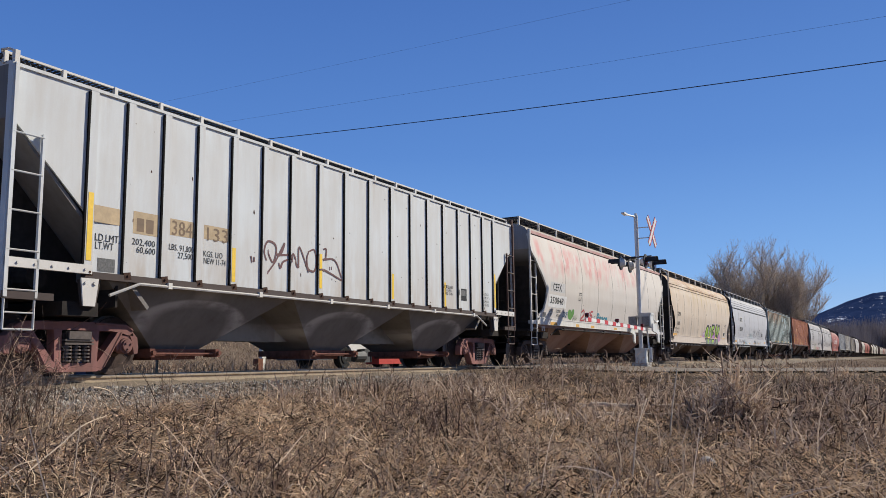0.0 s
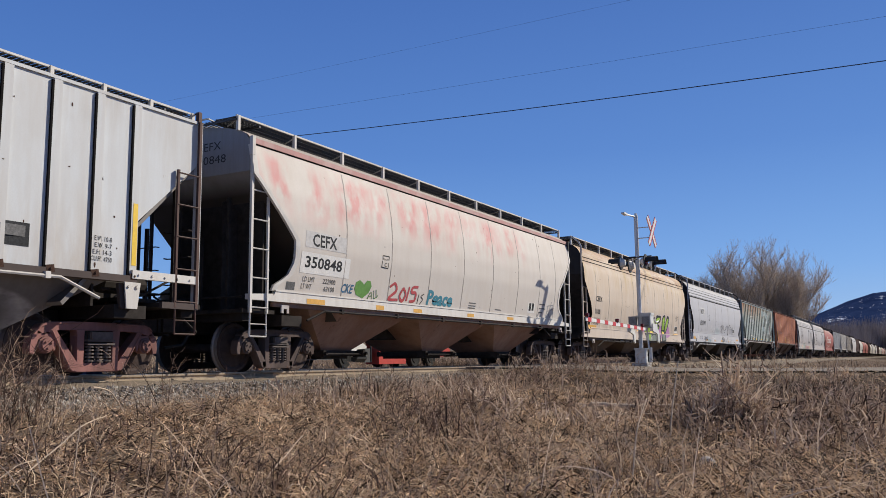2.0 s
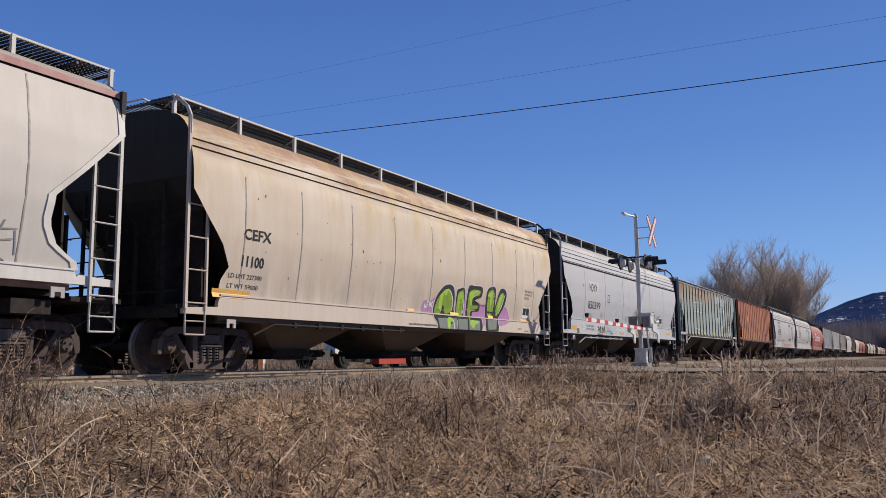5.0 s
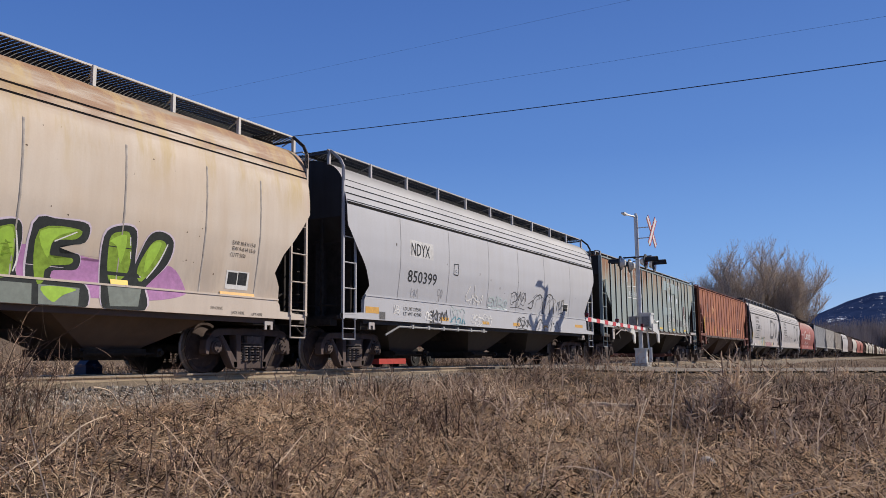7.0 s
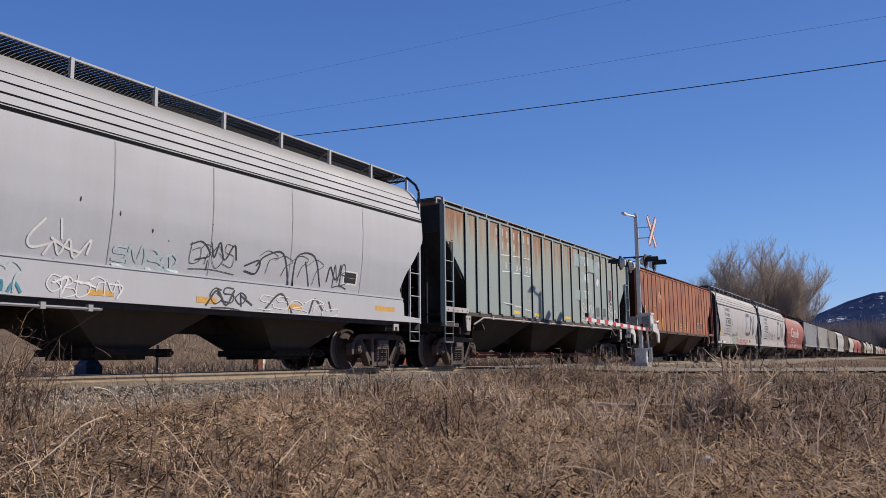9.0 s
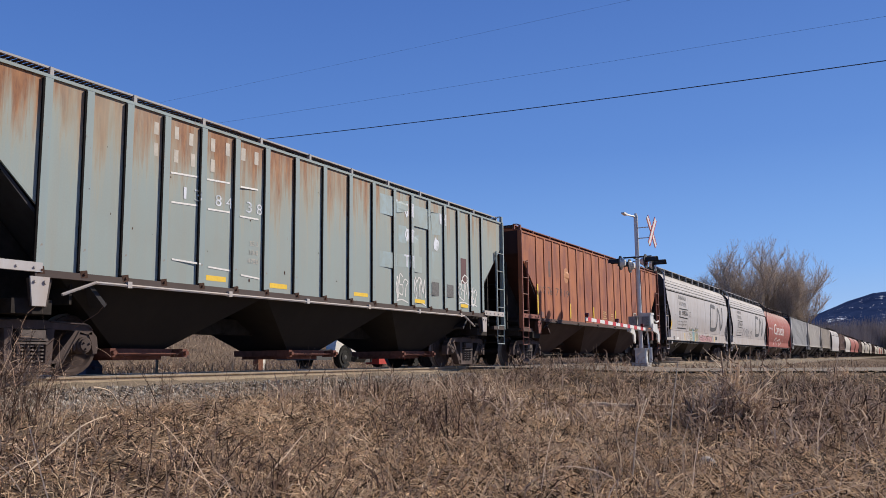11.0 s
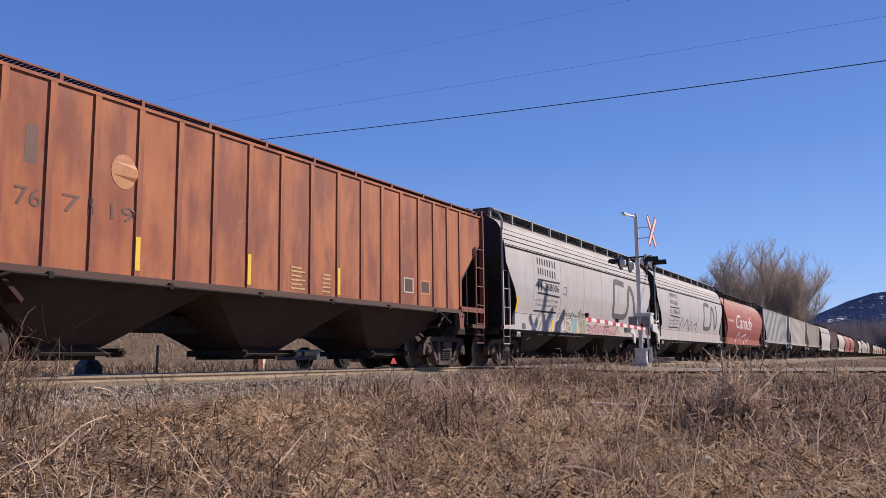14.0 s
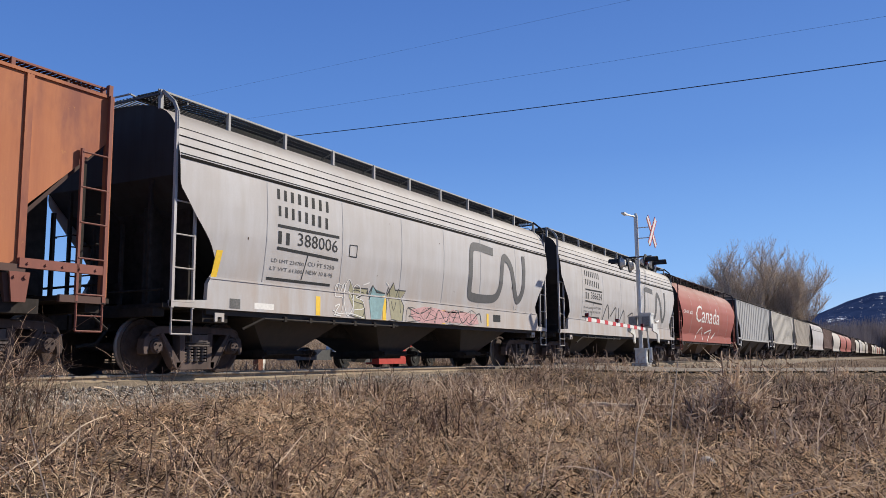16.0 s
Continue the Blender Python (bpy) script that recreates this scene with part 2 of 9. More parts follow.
def torn_paint(name, base, under, cover=0.5, scale=9.0):
    """Old brushed paint that has worn thin: ragged gaps in it show the older coat under it."""
    m, nt, p = mat_base(name)
    n = noise_of(nt, coords(nt, (1.0, 0.4, 0.7)), scale, 6, 0.65)
    big = noise_of(nt, coords(nt, (1.0, 0.4, 0.6)), scale * 0.3, 3, 0.6)
    top = mix_of(nt, ramp_of(nt, big, 0.35, 0.65), tuple(v * 0.88 for v in base), base)
    s = nt.nodes.new("ShaderNodeMath")
    nt.links.new(times_of(nt, n, 0.55), s.inputs[0])
    nt.links.new(times_of(nt, big, 0.55), s.inputs[1])
    nt.links.new(mix_of(nt, ramp_of(nt, s.outputs["Value"], 0.76 - 0.5 * cover, 0.90 - 0.5 * cover), under, top), p.inputs["Base Color"])
    p.inputs["Roughness"].default_value = 0.7
    p.inputs["Specular IOR Level"].default_value = 0.25
    return m


def rusting_teal_mat():
    """Grey-green paint with rust running down from the roof edge, worst towards one end."""
    m = weathered("faded_green_paint", (0.285, 0.345, 0.335), (0.31, 0.31, 0.27), 0.5, (0.22, 0.09, 0.035), 0.12)
    nt = m.node_tree
    p = nt.nodes["Principled BSDF"]
    old = p.inputs["Base Color"].links[0].from_socket
    tc = nt.nodes.new("ShaderNodeTexCoord")
    sep = nt.nodes.new("ShaderNodeSeparateXYZ")
    nt.links.new(tc.outputs["Object"], sep.inputs["Vector"])
    runs = noise_of(nt, coords(nt, (4.5, 1.0, 0.32)), 1.0, 7, 0.7)
    patchy = noise_of(nt, coords(nt, (0.7, 0.2, 0.25), "Object"), 1.0, 3, 0.5)
    high = ramp_of(nt, sep.outputs["Z"], 2.4, 4.15)
    worst = ramp_of(nt, sep.outputs["X"], 3.2, -2.6, 0.55, 1.0)
    s = nt.nodes.new("ShaderNodeMath")
    s.operation = "ADD"
    nt.links.new(times_of(nt, ramp_of(nt, runs, 0.25, 0.75), 0.62), s.inputs[0])
    nt.links.new(times_of(nt, times_of(nt, high, worst), 0.52), s.inputs[1])
    f = times_of(nt, ramp_of(nt, s.outputs["Value"], 0.53, 0.78), ramp_of(nt, patchy, 0.30, 0.50, 0.4, 1.0))
    fine_grain = noise_of(nt, coords(nt, (3, 1, 0.5)), 4, 5, 0.7)
    pale = mix_of(nt, times_of(nt, ramp_of(nt, s.outputs["Value"], 0.42, 0.70), 0.5), old, (0.42, 0.34, 0.20))
    rust = mix_of(nt, ramp_of(nt, fine_grain, 0.35, 0.65), (0.17, 0.062, 0.034), (0.36, 0.16, 0.065))
    c = mix_of(nt, times_of(nt, f, 0.92), pale, rust)
    nt.links.new(c, p.inputs["Base Color"])
    return m


def lit_arc_hopper_mat():
    """Dark hopper paint with an arched band of sunlight painted pale round the middle of each bay."""
    m = weathered("grey_hopper_with_lit_arc", (0.20, 0.185, 0.17), (0.11, 0.09, 0.078), 0.5, rusting=0.1)
    nt = m.node_tree
    p = nt.nodes["Principled BSDF"]
    old = p.inputs["Base Color"].links[0].from_socket
    ring = nt.nodes.new("ShaderNodeVectorMath")
    ring.operation = "LENGTH"
    sep, comb = nt.nodes.new("ShaderNodeSeparateXYZ"), nt.nodes.new("ShaderNodeCombineXYZ")
    nt.links.new(coords(nt), sep.inputs["Vector"])
    nt.links.new(ramp_of(nt, sep.outputs["X"], -1.25, 1.25, -1, 1), comb.inputs["X"])
    up = ramp_of(nt, sep.outputs["Z"], 0.86, 1.24, 0.0, 1.0)
    nt.links.new(up, comb.inputs["Y"])
    nt.links.new(comb.outputs["Vector"], ring.inputs[0])
    r = ring.outputs["Value"]
    band = times_of(nt, ramp_of(nt, r, 0.62, 0.86), ramp_of(nt, r, 1.04, 0.96))
    band = times_of(nt, band, ramp_of(nt, noise_of(nt, coords(nt, (1.0, 1.0, 2.0)), 1.6, 4, 0.6), 0.34, 0.56, 0.1, 0.75))
    # the sunlit arc goes into the base colour here
    nt.links.new(mix_of(nt, band, old, (0.52, 0.49, 0.45)), p.inputs["Base Color"])
    return m


# ---- mesh tools ----
def part(name, bm, material, parent=None, label="", smooth=False):
    me = bpy.data.meshes.new(name)
    if isinstance(bm, tuple):
        me.from_pydata(bm[0], [], bm[1])
    else:
        bmesh.ops.recalc_face_normals(bm, faces=bm.faces)
        bm.to_mesh(me)
        bm.free()
    if smooth:
        me.shade_smooth()
    return placed(name, me, material, parent, label)


def placed(name, me, material, parent=None, label="", m=None):
    """An object on mesh data that may be shared, with a material of its own."""
    if not me.materials:
        me.materials.append(material)
    ob = new(name, me)
    if me.materials[0] is not material:
        ob.material_slots[0].link = "OBJECT"
        ob.material_slots[0].material = material
    ob.parent = parent
    if m is not None:
        ob.matrix_basis = m
    if label:
        ob["label"] = label
    return ob


def box(bm, x0, x1, y0, y1, z0, z1):
    v = [bm.verts.new((x, y, z)) for x in (x0, x1) for y in (y0, y1) for z in (z0, z1)]
    for f in ((0, 1, 3, 2), (4, 6, 7, 5), (0, 4, 5, 1), (2, 3, 7, 6), (0, 2, 6, 4), (1, 5, 7, 3)):
        bm.faces.new([v[i] for i in f])


def prism(bm, poly, y0, y1):
    """A polygon in x and z, given thickness along y."""
    a = [bm.verts.new((x, y0, z)) for x, z in poly]
    b = [bm.verts.new((x, y1, z)) for x, z in poly]
    n = len(poly)
    bm.faces.new(a)
    bm.faces.new(b[::-1])
    for i in range(n):
        bm.faces.new((a[i], b[i], b[(i + 1) % n], a[(i + 1) % n]))


def rod(bm, p, q, r, n=6, r2=None):
    p, q = Vector(p), Vector(q)
    d = (q - p).normalized()
    u = d.cross((0, 0, 1) if abs(d.z) < 0.9 else (1, 0, 0)).normalized()
    w = d.cross(u)
    r2 = r if r2 is None else r2
    a = [bm.verts.new(p + (u * math.cos(k * math.tau / n) + w * math.sin(k * math.tau / n)) * r) for k in range(n)]
    b = [bm.verts.new(q + (u * math.cos(k * math.tau / n) + w * math.sin(k * math.tau / n)) * r2) for k in range(n)]
    bm.faces.new(a[::-1])
    bm.faces.new(b)
    for k in range(n):
        bm.faces.new((a[k], a[(k + 1) % n], b[(k + 1) % n], b[k]))


def tube(bm, pts, radii, n=6):
    """One closed skin round a line of points."""
    rings = []
    for i, p in enumerate(pts):
        d = (pts[min(i + 1, len(pts) - 1)] - pts[max(i - 1, 0)]).normalized()
        u = d.cross(Vector((0.3, 0.9, 0.2))).normalized()
        w = d.cross(u)
        rings.append([bm.verts.new(p + (u * math.cos(k * math.tau / n) + w * math.sin(k * math.tau / n)) * radii[i]) for k in range(n)])
    for a, b in zip(rings, rings[1:]):
        for k in range(n):
            bm.faces.new((a[k], a[(k + 1) % n], b[(k + 1) % n], b[k]))
    bm.faces.new(rings[0][::-1])
    bm.faces.new(rings[-1])


def bent(bm, pts, r, n=6):
    for p, q in zip(pts, pts[1:]):
        rod(bm, p, q, r, n)


def lathe(bm, prof, axis_y0, n=24, flip=1):
    """Turns a profile of (radius, y) round the y axis."""
    rings = [[bm.verts.new((r * math.cos(k * math.tau / n), axis_y0 + flip * y, r * math.sin(k * math.tau / n))) for k in range(n)] for r, y in prof]
    for a, b in zip(rings, rings[1:]):
        for k in range(n):
            bm.faces.new((a[k], a[(k + 1) % n], b[(k + 1) % n], b[k]))
    bm.faces.new(rings[0][::-1])
    bm.faces.new(rings[-1])


STORE = {}


def shared(key, build):
    """Mesh data built once and used by every piece of that kind."""
    if key not in STORE:
        bm = bmesh.new()
        build(bm)
        bmesh.ops.recalc_face_normals(bm, faces=bm.faces)
        me = bpy.data.meshes.new(str(key[0]))
        bm.to_mesh(me)
        bm.free()
        STORE[key] = me
    return STORE[key]


def lerp_table(table, z):
    for (z0, v0), (z1, v1) in zip(table, table[1:]):
        if z <= z1:
            f = max(0.0, (z - z0) / (z1 - z0))
            return v0 + (v1 - v0) * f
    return table[-1][1]


# ---- freight trucks ----
WHEEL_R = 0.457


def build_wheelset(bm):
    for s in (-1, 1):
        lathe(bm, [(0.10, 0.86), (0.13, 0.855), (0.17, 0.80), (0.36, 0.755), (0.40, 0.79), (0.452, 0.79), (WHEEL_R, 0.775), (WHEEL_R, 0.70), (0.487, 0.68), (0.487, 0.655), (0.44, 0.65), (0.38, 0.66), (0.30, 0.70), (0.12, 0.70)], 0, 24, s)
    rod(bm, (0, -1.05, 0), (0, 1.05, 0), 0.08, 12)
    for s in (-1, 1):
        for k in range(3):
            a = k * math.tau / 3
            rod(bm, (0.055 * math.cos(a), s * 1.05, 0.055 * math.sin(a)), (0.055 * math.cos(a), s * 1.075, 0.055 * math.sin(a)), 0.018, 6)


def build_side_frame(bm):
    """A cast side frame seen from its side: an arched top member, two diagonals round triangular windows, columns and pedestal jaws."""
    top = [(-1.04, 0.60), (-1.03, 0.69), (-0.97, 0.75), (-0.86, 0.785), (-0.5, 0.80), (0.5, 0.80), (0.86, 0.785), (0.97, 0.75), (1.03, 0.69), (1.04, 0.60), (0.92, 0.62), (0.80, 0.655), (0.62, 0.675), (-0.62, 0.675), (-0.80, 0.655), (-0.92, 0.62)]
    prism(bm, top, -0.08, 0.08)
    for s in (-1, 1):
        prism(bm, [(s * 0.84, 0.67), (s * 0.73, 0.68), (s * 0.68, 0.60), (s * 0.39, 0.22), (s * 0.34, 0.20), (s * 0.34, 0.09), (s * 0.43, 0.07), (s * 0.50, 0.13)], -0.085, 0.085)
        prism(bm, [(s * 0.25, 0.69), (s * 0.40, 0.69), (s * 0.37, 0.60), (s * 0.37, 0.18), (s * 0.25, 0.18)], -0.085, 0.085)
        prism(bm, [(s * 1.03, 0.67), (s * 1.12, 0.58), (s * 1.145, 0.42), (s * 1.13, 0.33), (s * 1.05, 0.32), (s * 1.03, 0.50), (s * 0.95, 0.63)], -0.08, 0.08)
        prism(bm, [(s * 0.82, 0.66), (s * 0.72, 0.66), (s * 0.715, 0.40), (s * 0.745, 0.36), (s * 0.77, 0.40)], -0.07, 0.07)
        # bearing adapter, axle box and end cap
        prism(bm, [(s * 1.01, 0.62), (s * 0.77, 0.62), (s * 0.77, 0.55), (s * 0.81, 0.50), (s * 0.97, 0.50), (s * 1.01, 0.55)], -0.065, 0.065)
        rod(bm, (s * 0.889, 0.06, WHEEL_R), (s * 0.889, -0.10, WHEEL_R), 0.125, 14)
        rod(bm, (s * 0.889, -0.10, WHEEL_R), (s * 0.889, -0.135, WHEEL_R), 0.10, 12)
        for k in range(3):
            g = k * math.tau / 3 + 0.4
            rod(bm, (s * 0.889 + 0.055 * math.cos(g), -0.13, WHEEL_R + 0.055 * math.sin(g)), (s * 0.889 + 0.055 * math.cos(g), -0.155, WHEEL_R + 0.055 * math.sin(g)), 0.02, 6)
        # raised lips along the casting
        prism(bm, [(s * 0.30, 0.80), (s * 0.86, 0.785), (s * 0.97, 0.75), (s * 1.03, 0.69), (s * 1.005, 0.68), (s * 0.955, 0.73), (s * 0.855, 0.76), (s * 0.30, 0.775)], -0.10, -0.075)
        prism(bm, [(s * 0.82, 0.665), (s * 0.785, 0.665), (s * 0.465, 0.12), (s * 0.50, 0.13)], -0.10, -0.08)
    prism(bm, [(-0.45, 0.20), (0.45, 0.20), (0.43, 0.09), (0.36, 0.06), (-0.36, 0.06), (-0.43, 0.09)], -0.085, 0.085)


def build_fine_side_frame(bm):
    build_side_frame(bm)
    bmesh.ops.bevel(bm, geom=bm.edges[:], offset=0.009, segments=1, affect="EDGES")


def build_springs(bm):
    """Coils between the columns, under the end of the bolster."""
    for x in (-0.155, 0.0, 0.155):
        rod(bm, (x, -0.03, 0.20), (x, -0.03, 0.46), 0.03, 8)
        for k in range(5):
            lathe_z(bm, x, -0.03, 0.215 + k * 0.052, 0.076, 0.024)
    for z in (0.46, 0.51):
        box(bm, -0.245, 0.245, -0.12, 0.02, z, z + 0.03)
    box(bm, -0.19, 0.19, -0.135, 0.0, 0.54, 0.655)


def lathe_z(bm, x, y, z, r, h, n=10):
    rod(bm, (x, y, z), (x, y, z + h), r, n)


def build_bolster(bm):
    box(bm, -0.22, 0.22, -1.12, 1.12, 0.50, 0.66)
    box(bm, -0.18, 0.18, -0.95, 0.95, 0.66, 0.74)
    box(bm, -0.24, 0.24, -1.09, -0.98, 0.55, 0.63)
    for s in (-1, 1):
        rod(bm, (s * 0.42, -0.8, 0.42), (s * 0.42, 0.8, 0.42), 0.05, 6)
        for y in (-0.72, 0.72):
            box(bm, s * 0.36 - 0.06, s * 0.36 + 0.06, y - 0.06, y + 0.06, 0.26, 0.58)


WHEELSETS = []


def two_tone_wheelset():
    me = shared(("wheelset",), build_wheelset)
    if len(me.materials) == 0:
        me.materials.append(M["wheel"])
        me.materials.append(M["tread"])
        for f in me.polygons:
            r = math.hypot(f.center.x, f.center.z)
            if (0.43 < r and 0.65 < abs(f.center.y) < 0.78 and abs(f.normal.y) < 0.9):
                f.material_index = 1
    return me


def truck(parent, x, frame_mat, turning):
    """One bogie under a car: bolster, two side frames with springs, two wheelsets."""
    t = placed("truck", shared(("bolster",), build_bolster), M["under"], parent, "grimy cast-steel freight truck", pose(x, 0, 0))
    for s in (-1, 1):
        m = pose(0, s * 1.0, 0, 0, 0, 0 if s < 0 else 180)
        placed("side_frame", shared(("side_frame", turning), build_fine_side_frame if turning else build_side_frame), frame_mat, t, "", m)
        placed("spring_nest", shared(("spring_nest",), build_springs), M["spring"], t, "", m @ pose(0, -0.03, 0))
    for s in (-0.889, 0.889):
        w = placed("wheelset", two_tone_wheelset(), M["wheel"], t, "", pose(s, 0, WHEEL_R))
        w.data.shade_smooth()
        w.data.set_sharp_from_angle(angle=0.6)
        if turning:
            WHEELSETS.append((w, s))
    return t


# ---- covered hopper cars ----
RIB_SIDE = [(0.0, 1.50), (9.0, 1.50)]


def ribbed_kind(name, half, top, sill, ribs, rib_w, cut, bays, centre, board):
    return dict(name=name, half=half, top=top, sill=sill, ribs=ribs, rib_w=rib_w, cut=cut, bays=bays, centre=centre, board=board, smooth=False, side=RIB_SIDE)


def smooth_kind(name, half, side, cut, sill, sill_top, bays, centre, board, seams, crease):
    return dict(name=name, half=half, side=side, cut=cut, sill=sill, sill_top=sill_top, bays=bays, centre=centre, board=board, seams=seams, crease=crease, smooth=True, top=side[-1][0])


def side_y(kind, z):
    return lerp_table(kind["side"], z)


def build_ribbed_shell(kind):
    h, top, sill = kind["half"], kind["top"], kind["sill"]
    zc, dx = kind["cut"]

    def build(bm):
        # side sheets with cut corners, roof, end sheets and slope sheets
        for s in (-1, 1):
            poly = [(-h, top), (h, top), (h, zc), (h - dx, zc - 1.25), (h - dx, sill), (-h + dx, sill), (-h + dx, zc - 1.25), (-h, zc)]
            prism(bm, poly, s * 1.50, s * 1.47)
        roof = [(-1.50, top), (-1.45, top + 0.04), (-0.7, top + 0.14), (0.7, top + 0.14), (1.45, top + 0.04), (1.50, top)]
        a = [bm.verts.new((-h, y, z)) for y, z in roof]
        b = [bm.verts.new((h, y, z)) for y, z in roof]
        for i in range(len(roof) - 1):
            bm.faces.new((a[i], b[i], b[i + 1], a[i + 1]))
        bm.faces.new(a)
        bm.faces.new(b)
    return build


def build_ribbed_end(kind):
    h, top = kind["half"], kind["top"]
    zc = kind["cut"][0]

    def build(bm):
        prism(bm, [(h, top), (h - 0.04, top), (h - 0.04, zc), (h - 2.5, 1.05), (h - 2.46, 1.0), (h, zc - 0.03)], -1.468, 1.468)
    return build


def build_smooth_end(kind):
    h, side = kind["half"], kind["side"]
    z0, zc = kind["sill_top"] - 0.12, kind["end_z"]

    def build(bm):
        zs = [z0 + (3.9 - z0) * k / 22 for k in range(23)]
        zs += [3.9 + (side[-1][0] - 3.9) * math.sin(k / 9 * math.pi / 2) for k in range(1, 10)]
        rows = [(h - 0.05 - (zc - z) * 1.05, max(0.6, side_y(kind, max(z, z0)) - 0.03), z) for z in (1.0, 1.4, 1.8, 2.2, 2.6, 3.0) if z < zc]
        rows += [(h - 0.05, side_y(kind, z) - 0.004, z) for z in zs if z >= zc - 0.01]
        vs = [(bm.verts.new((x, -y, z)), bm.verts.new((x, y, z))) for x, y, z in rows]
        for p, q in zip(vs, vs[1:]):
            bm.faces.new((p[0], q[0], q[1], p[1]))
    return build


def build_smooth_shell(kind):
    h, side, cut = kind["half"], kind["side"], kind["cut"]
    z0, z1 = kind["sill_top"] - 0.12, side[-1][0]

    def build(bm):
        zs = [z0 + (3.9 - z0) * k / 22 for k in range(23)]
        zs += [3.9 + (z1 - 3.9) * math.sin(k / 9 * math.pi / 2) for k in range(1, 10)]
        prof = [(-side_y(kind, z), z) for z in zs] + [(side_y(kind, z), z) for z in zs[::-1]]
        nx = 40
        grid = []
        for k in range(nx + 1):
            u = -1 + 2 * k / nx
            row = []
            for y, z in prof:
                lim = lerp_table(cut, z)
                row.append(bm.verts.new((u * lim, y, z)))
            grid.append(row)
        for a, b in zip(grid, grid[1:]):
            for j in range(len(prof) - 1):
                bm.faces.new((a[j], b[j], b[j + 1], a[j + 1]))
    return build


def build_bay(kind, half_x):
    def build(bm):
        zt = kind["sill"] + 0.06 if not kind["smooth"] else kind["sill_top"]
        yt = 1.46 if not kind["smooth"] else side_y(kind, zt) - 0.03
        zb, xb, yb = 0.40, 0.50, 0.62
        t = [bm.verts.new((x, y, zt)) for x, y in ((-half_x, -yt), (half_x, -yt), (half_x, yt), (-half_x, yt))]
        mid = [bm.verts.new((x, y, zt - 0.14)) for x, y in ((-half_x, -yt), (half_x, -yt), (half_x, yt), (-half_x, yt))]
        b = [bm.verts.new((x, y, zb)) for x, y in ((-xb, -yb), (xb, -yb), (xb, yb), (-xb, yb))]
        bm.faces.new(t)
        bm.faces.new(b)
        for i in range(4):
            j = (i + 1) % 4
            bm.faces.new((t[i], t[j], mid[j], mid[i]))
            bm.faces.new((mid[i], mid[j], b[j], b[i]))
    return build


def build_gate(bm):
    box(bm, -0.62, 0.62, -0.72, 0.72, 0.30, 0.42)
    box(bm, -0.5, 0.5, -0.6, 0.6, 0.24, 0.31)
    rod(bm, (-0.75, -0.82, 0.34), (0.75, -0.82, 0.34), 0.018, 6)
    for s in (-1, 1):
        box(bm, s * 0.75 - 0.05, s * 0.75 + 0.05, -0.9, -0.6, 0.28, 0.42)
        rod(bm, (s * 0.75, -0.9, 0.35), (s * 0.75, -0.96, 0.35), 0.04, 8)


def build_centre_sill(bm):
    box(bm, -8.25, 8.25, -0.18, 0.18, 0.72, 1.02)
    for s in (-1, 1):
        box(bm, s * 6.9 - 0.3, s * 6.9 + 0.3, -1.45, 1.45, 0.86, 1.06)
        box(bm, s * 8.1 - 0.12, s * 8.1 + 0.12, -1.4, 1.4, 0.92, 1.06)


def build_coupler(bm):
    box(bm, 8.2, 8.62, -0.10, 0.10, 0.72, 0.95)
    prism(bm, [(8.6, 0.68), (8.72, 0.66), (8.82, 0.72), (8.82, 0.95), (8.7, 0.99), (8.6, 0.97)], -0.2, 0.14)


def build_air_hose(bm):
    bent(bm, [(8.2, 0.35, 0.8), (8.5, 0.4, 0.5), (8.8, 0.3, 0.45)], 0.03)


def build_uncoupling_lever(bm):
    bent(bm, [(8.1, -1.2, 0.9), (8.4, -1.2, 0.7), (8.4, -0.3, 0.7)], 0.018)


def build_ladder(kind, zb, zt, w, rungs):
    def build(bm):
        box(bm, 0, 0.055, -0.05, 0.0, zb, zt)
        box(bm, w - 0.04, w, -0.045, 0.0, zb, zt - 0.9)
        for k in range(rungs):
            z = zb + 0.1 + k * (zt - 0.95 - zb - 0.1) / (rungs - 1)
            rod(bm, (0.02, -0.04, z), (w - 0.02, -0.04, z), 0.014, 6)
        # stirrup step below
        bent(bm, [(0.03, -0.02, zb), (0.03, -0.02, zb - 0.42), (w - 0.03, -0.02, zb - 0.42), (w - 0.03, -0.02, zb)], 0.016)
        rod(bm, (0.03, -0.02, zb - 0.2), (w - 0.03, -0.02, zb - 0.2), 0.012)
    return build


def build_end_gear(kind):
    """Platform, posts, grab irons and cross ties at one end of a car (towards +x)."""
    h = kind["half"]

    def build(bm):
        box(bm, h - 0.75, h + 0.12, -1.5, 1.5, 1.06, 1.13)
        for y in (-1.0, -0.35, 0.35, 1.0):
            box(bm, h - 0.05, h + 0.0, y - 0.03, y + 0.03, 1.1, 2.5 if abs(y) < 0.5 else 3.2)
        for z in (1.5, 1.95, 2.4):
            bent(bm, [(h + 0.0, -1.3, z), (h + 0.09, -1.3, z), (h + 0.09, -0.75, z), (h + 0.0, -0.75, z)], 0.012)
        rod(bm, (h + 0.08, -1.45, 1.35), (h + 0.08, 1.45, 1.35), 0.02)
        box(bm, h - 1.3, h - 0.3, -0.45, 0.1, 1.2, 1.55)
        rod(bm, (h - 0.8, 0.45, 1.4), (h - 0.8, 1.1, 1.4), 0.17, 12)
        top = kind["end_z"] if kind["smooth"] else kind["cut"][0]
        for y in (-0.3, 0.75):
            prism(bm, [(h - 2.3, 1.08), (h - 0.12, 1.08), (h - 0.12, top - 0.45), (h - 0.3, top - 0.35)], y - 0.012, y + 0.012)
    return build


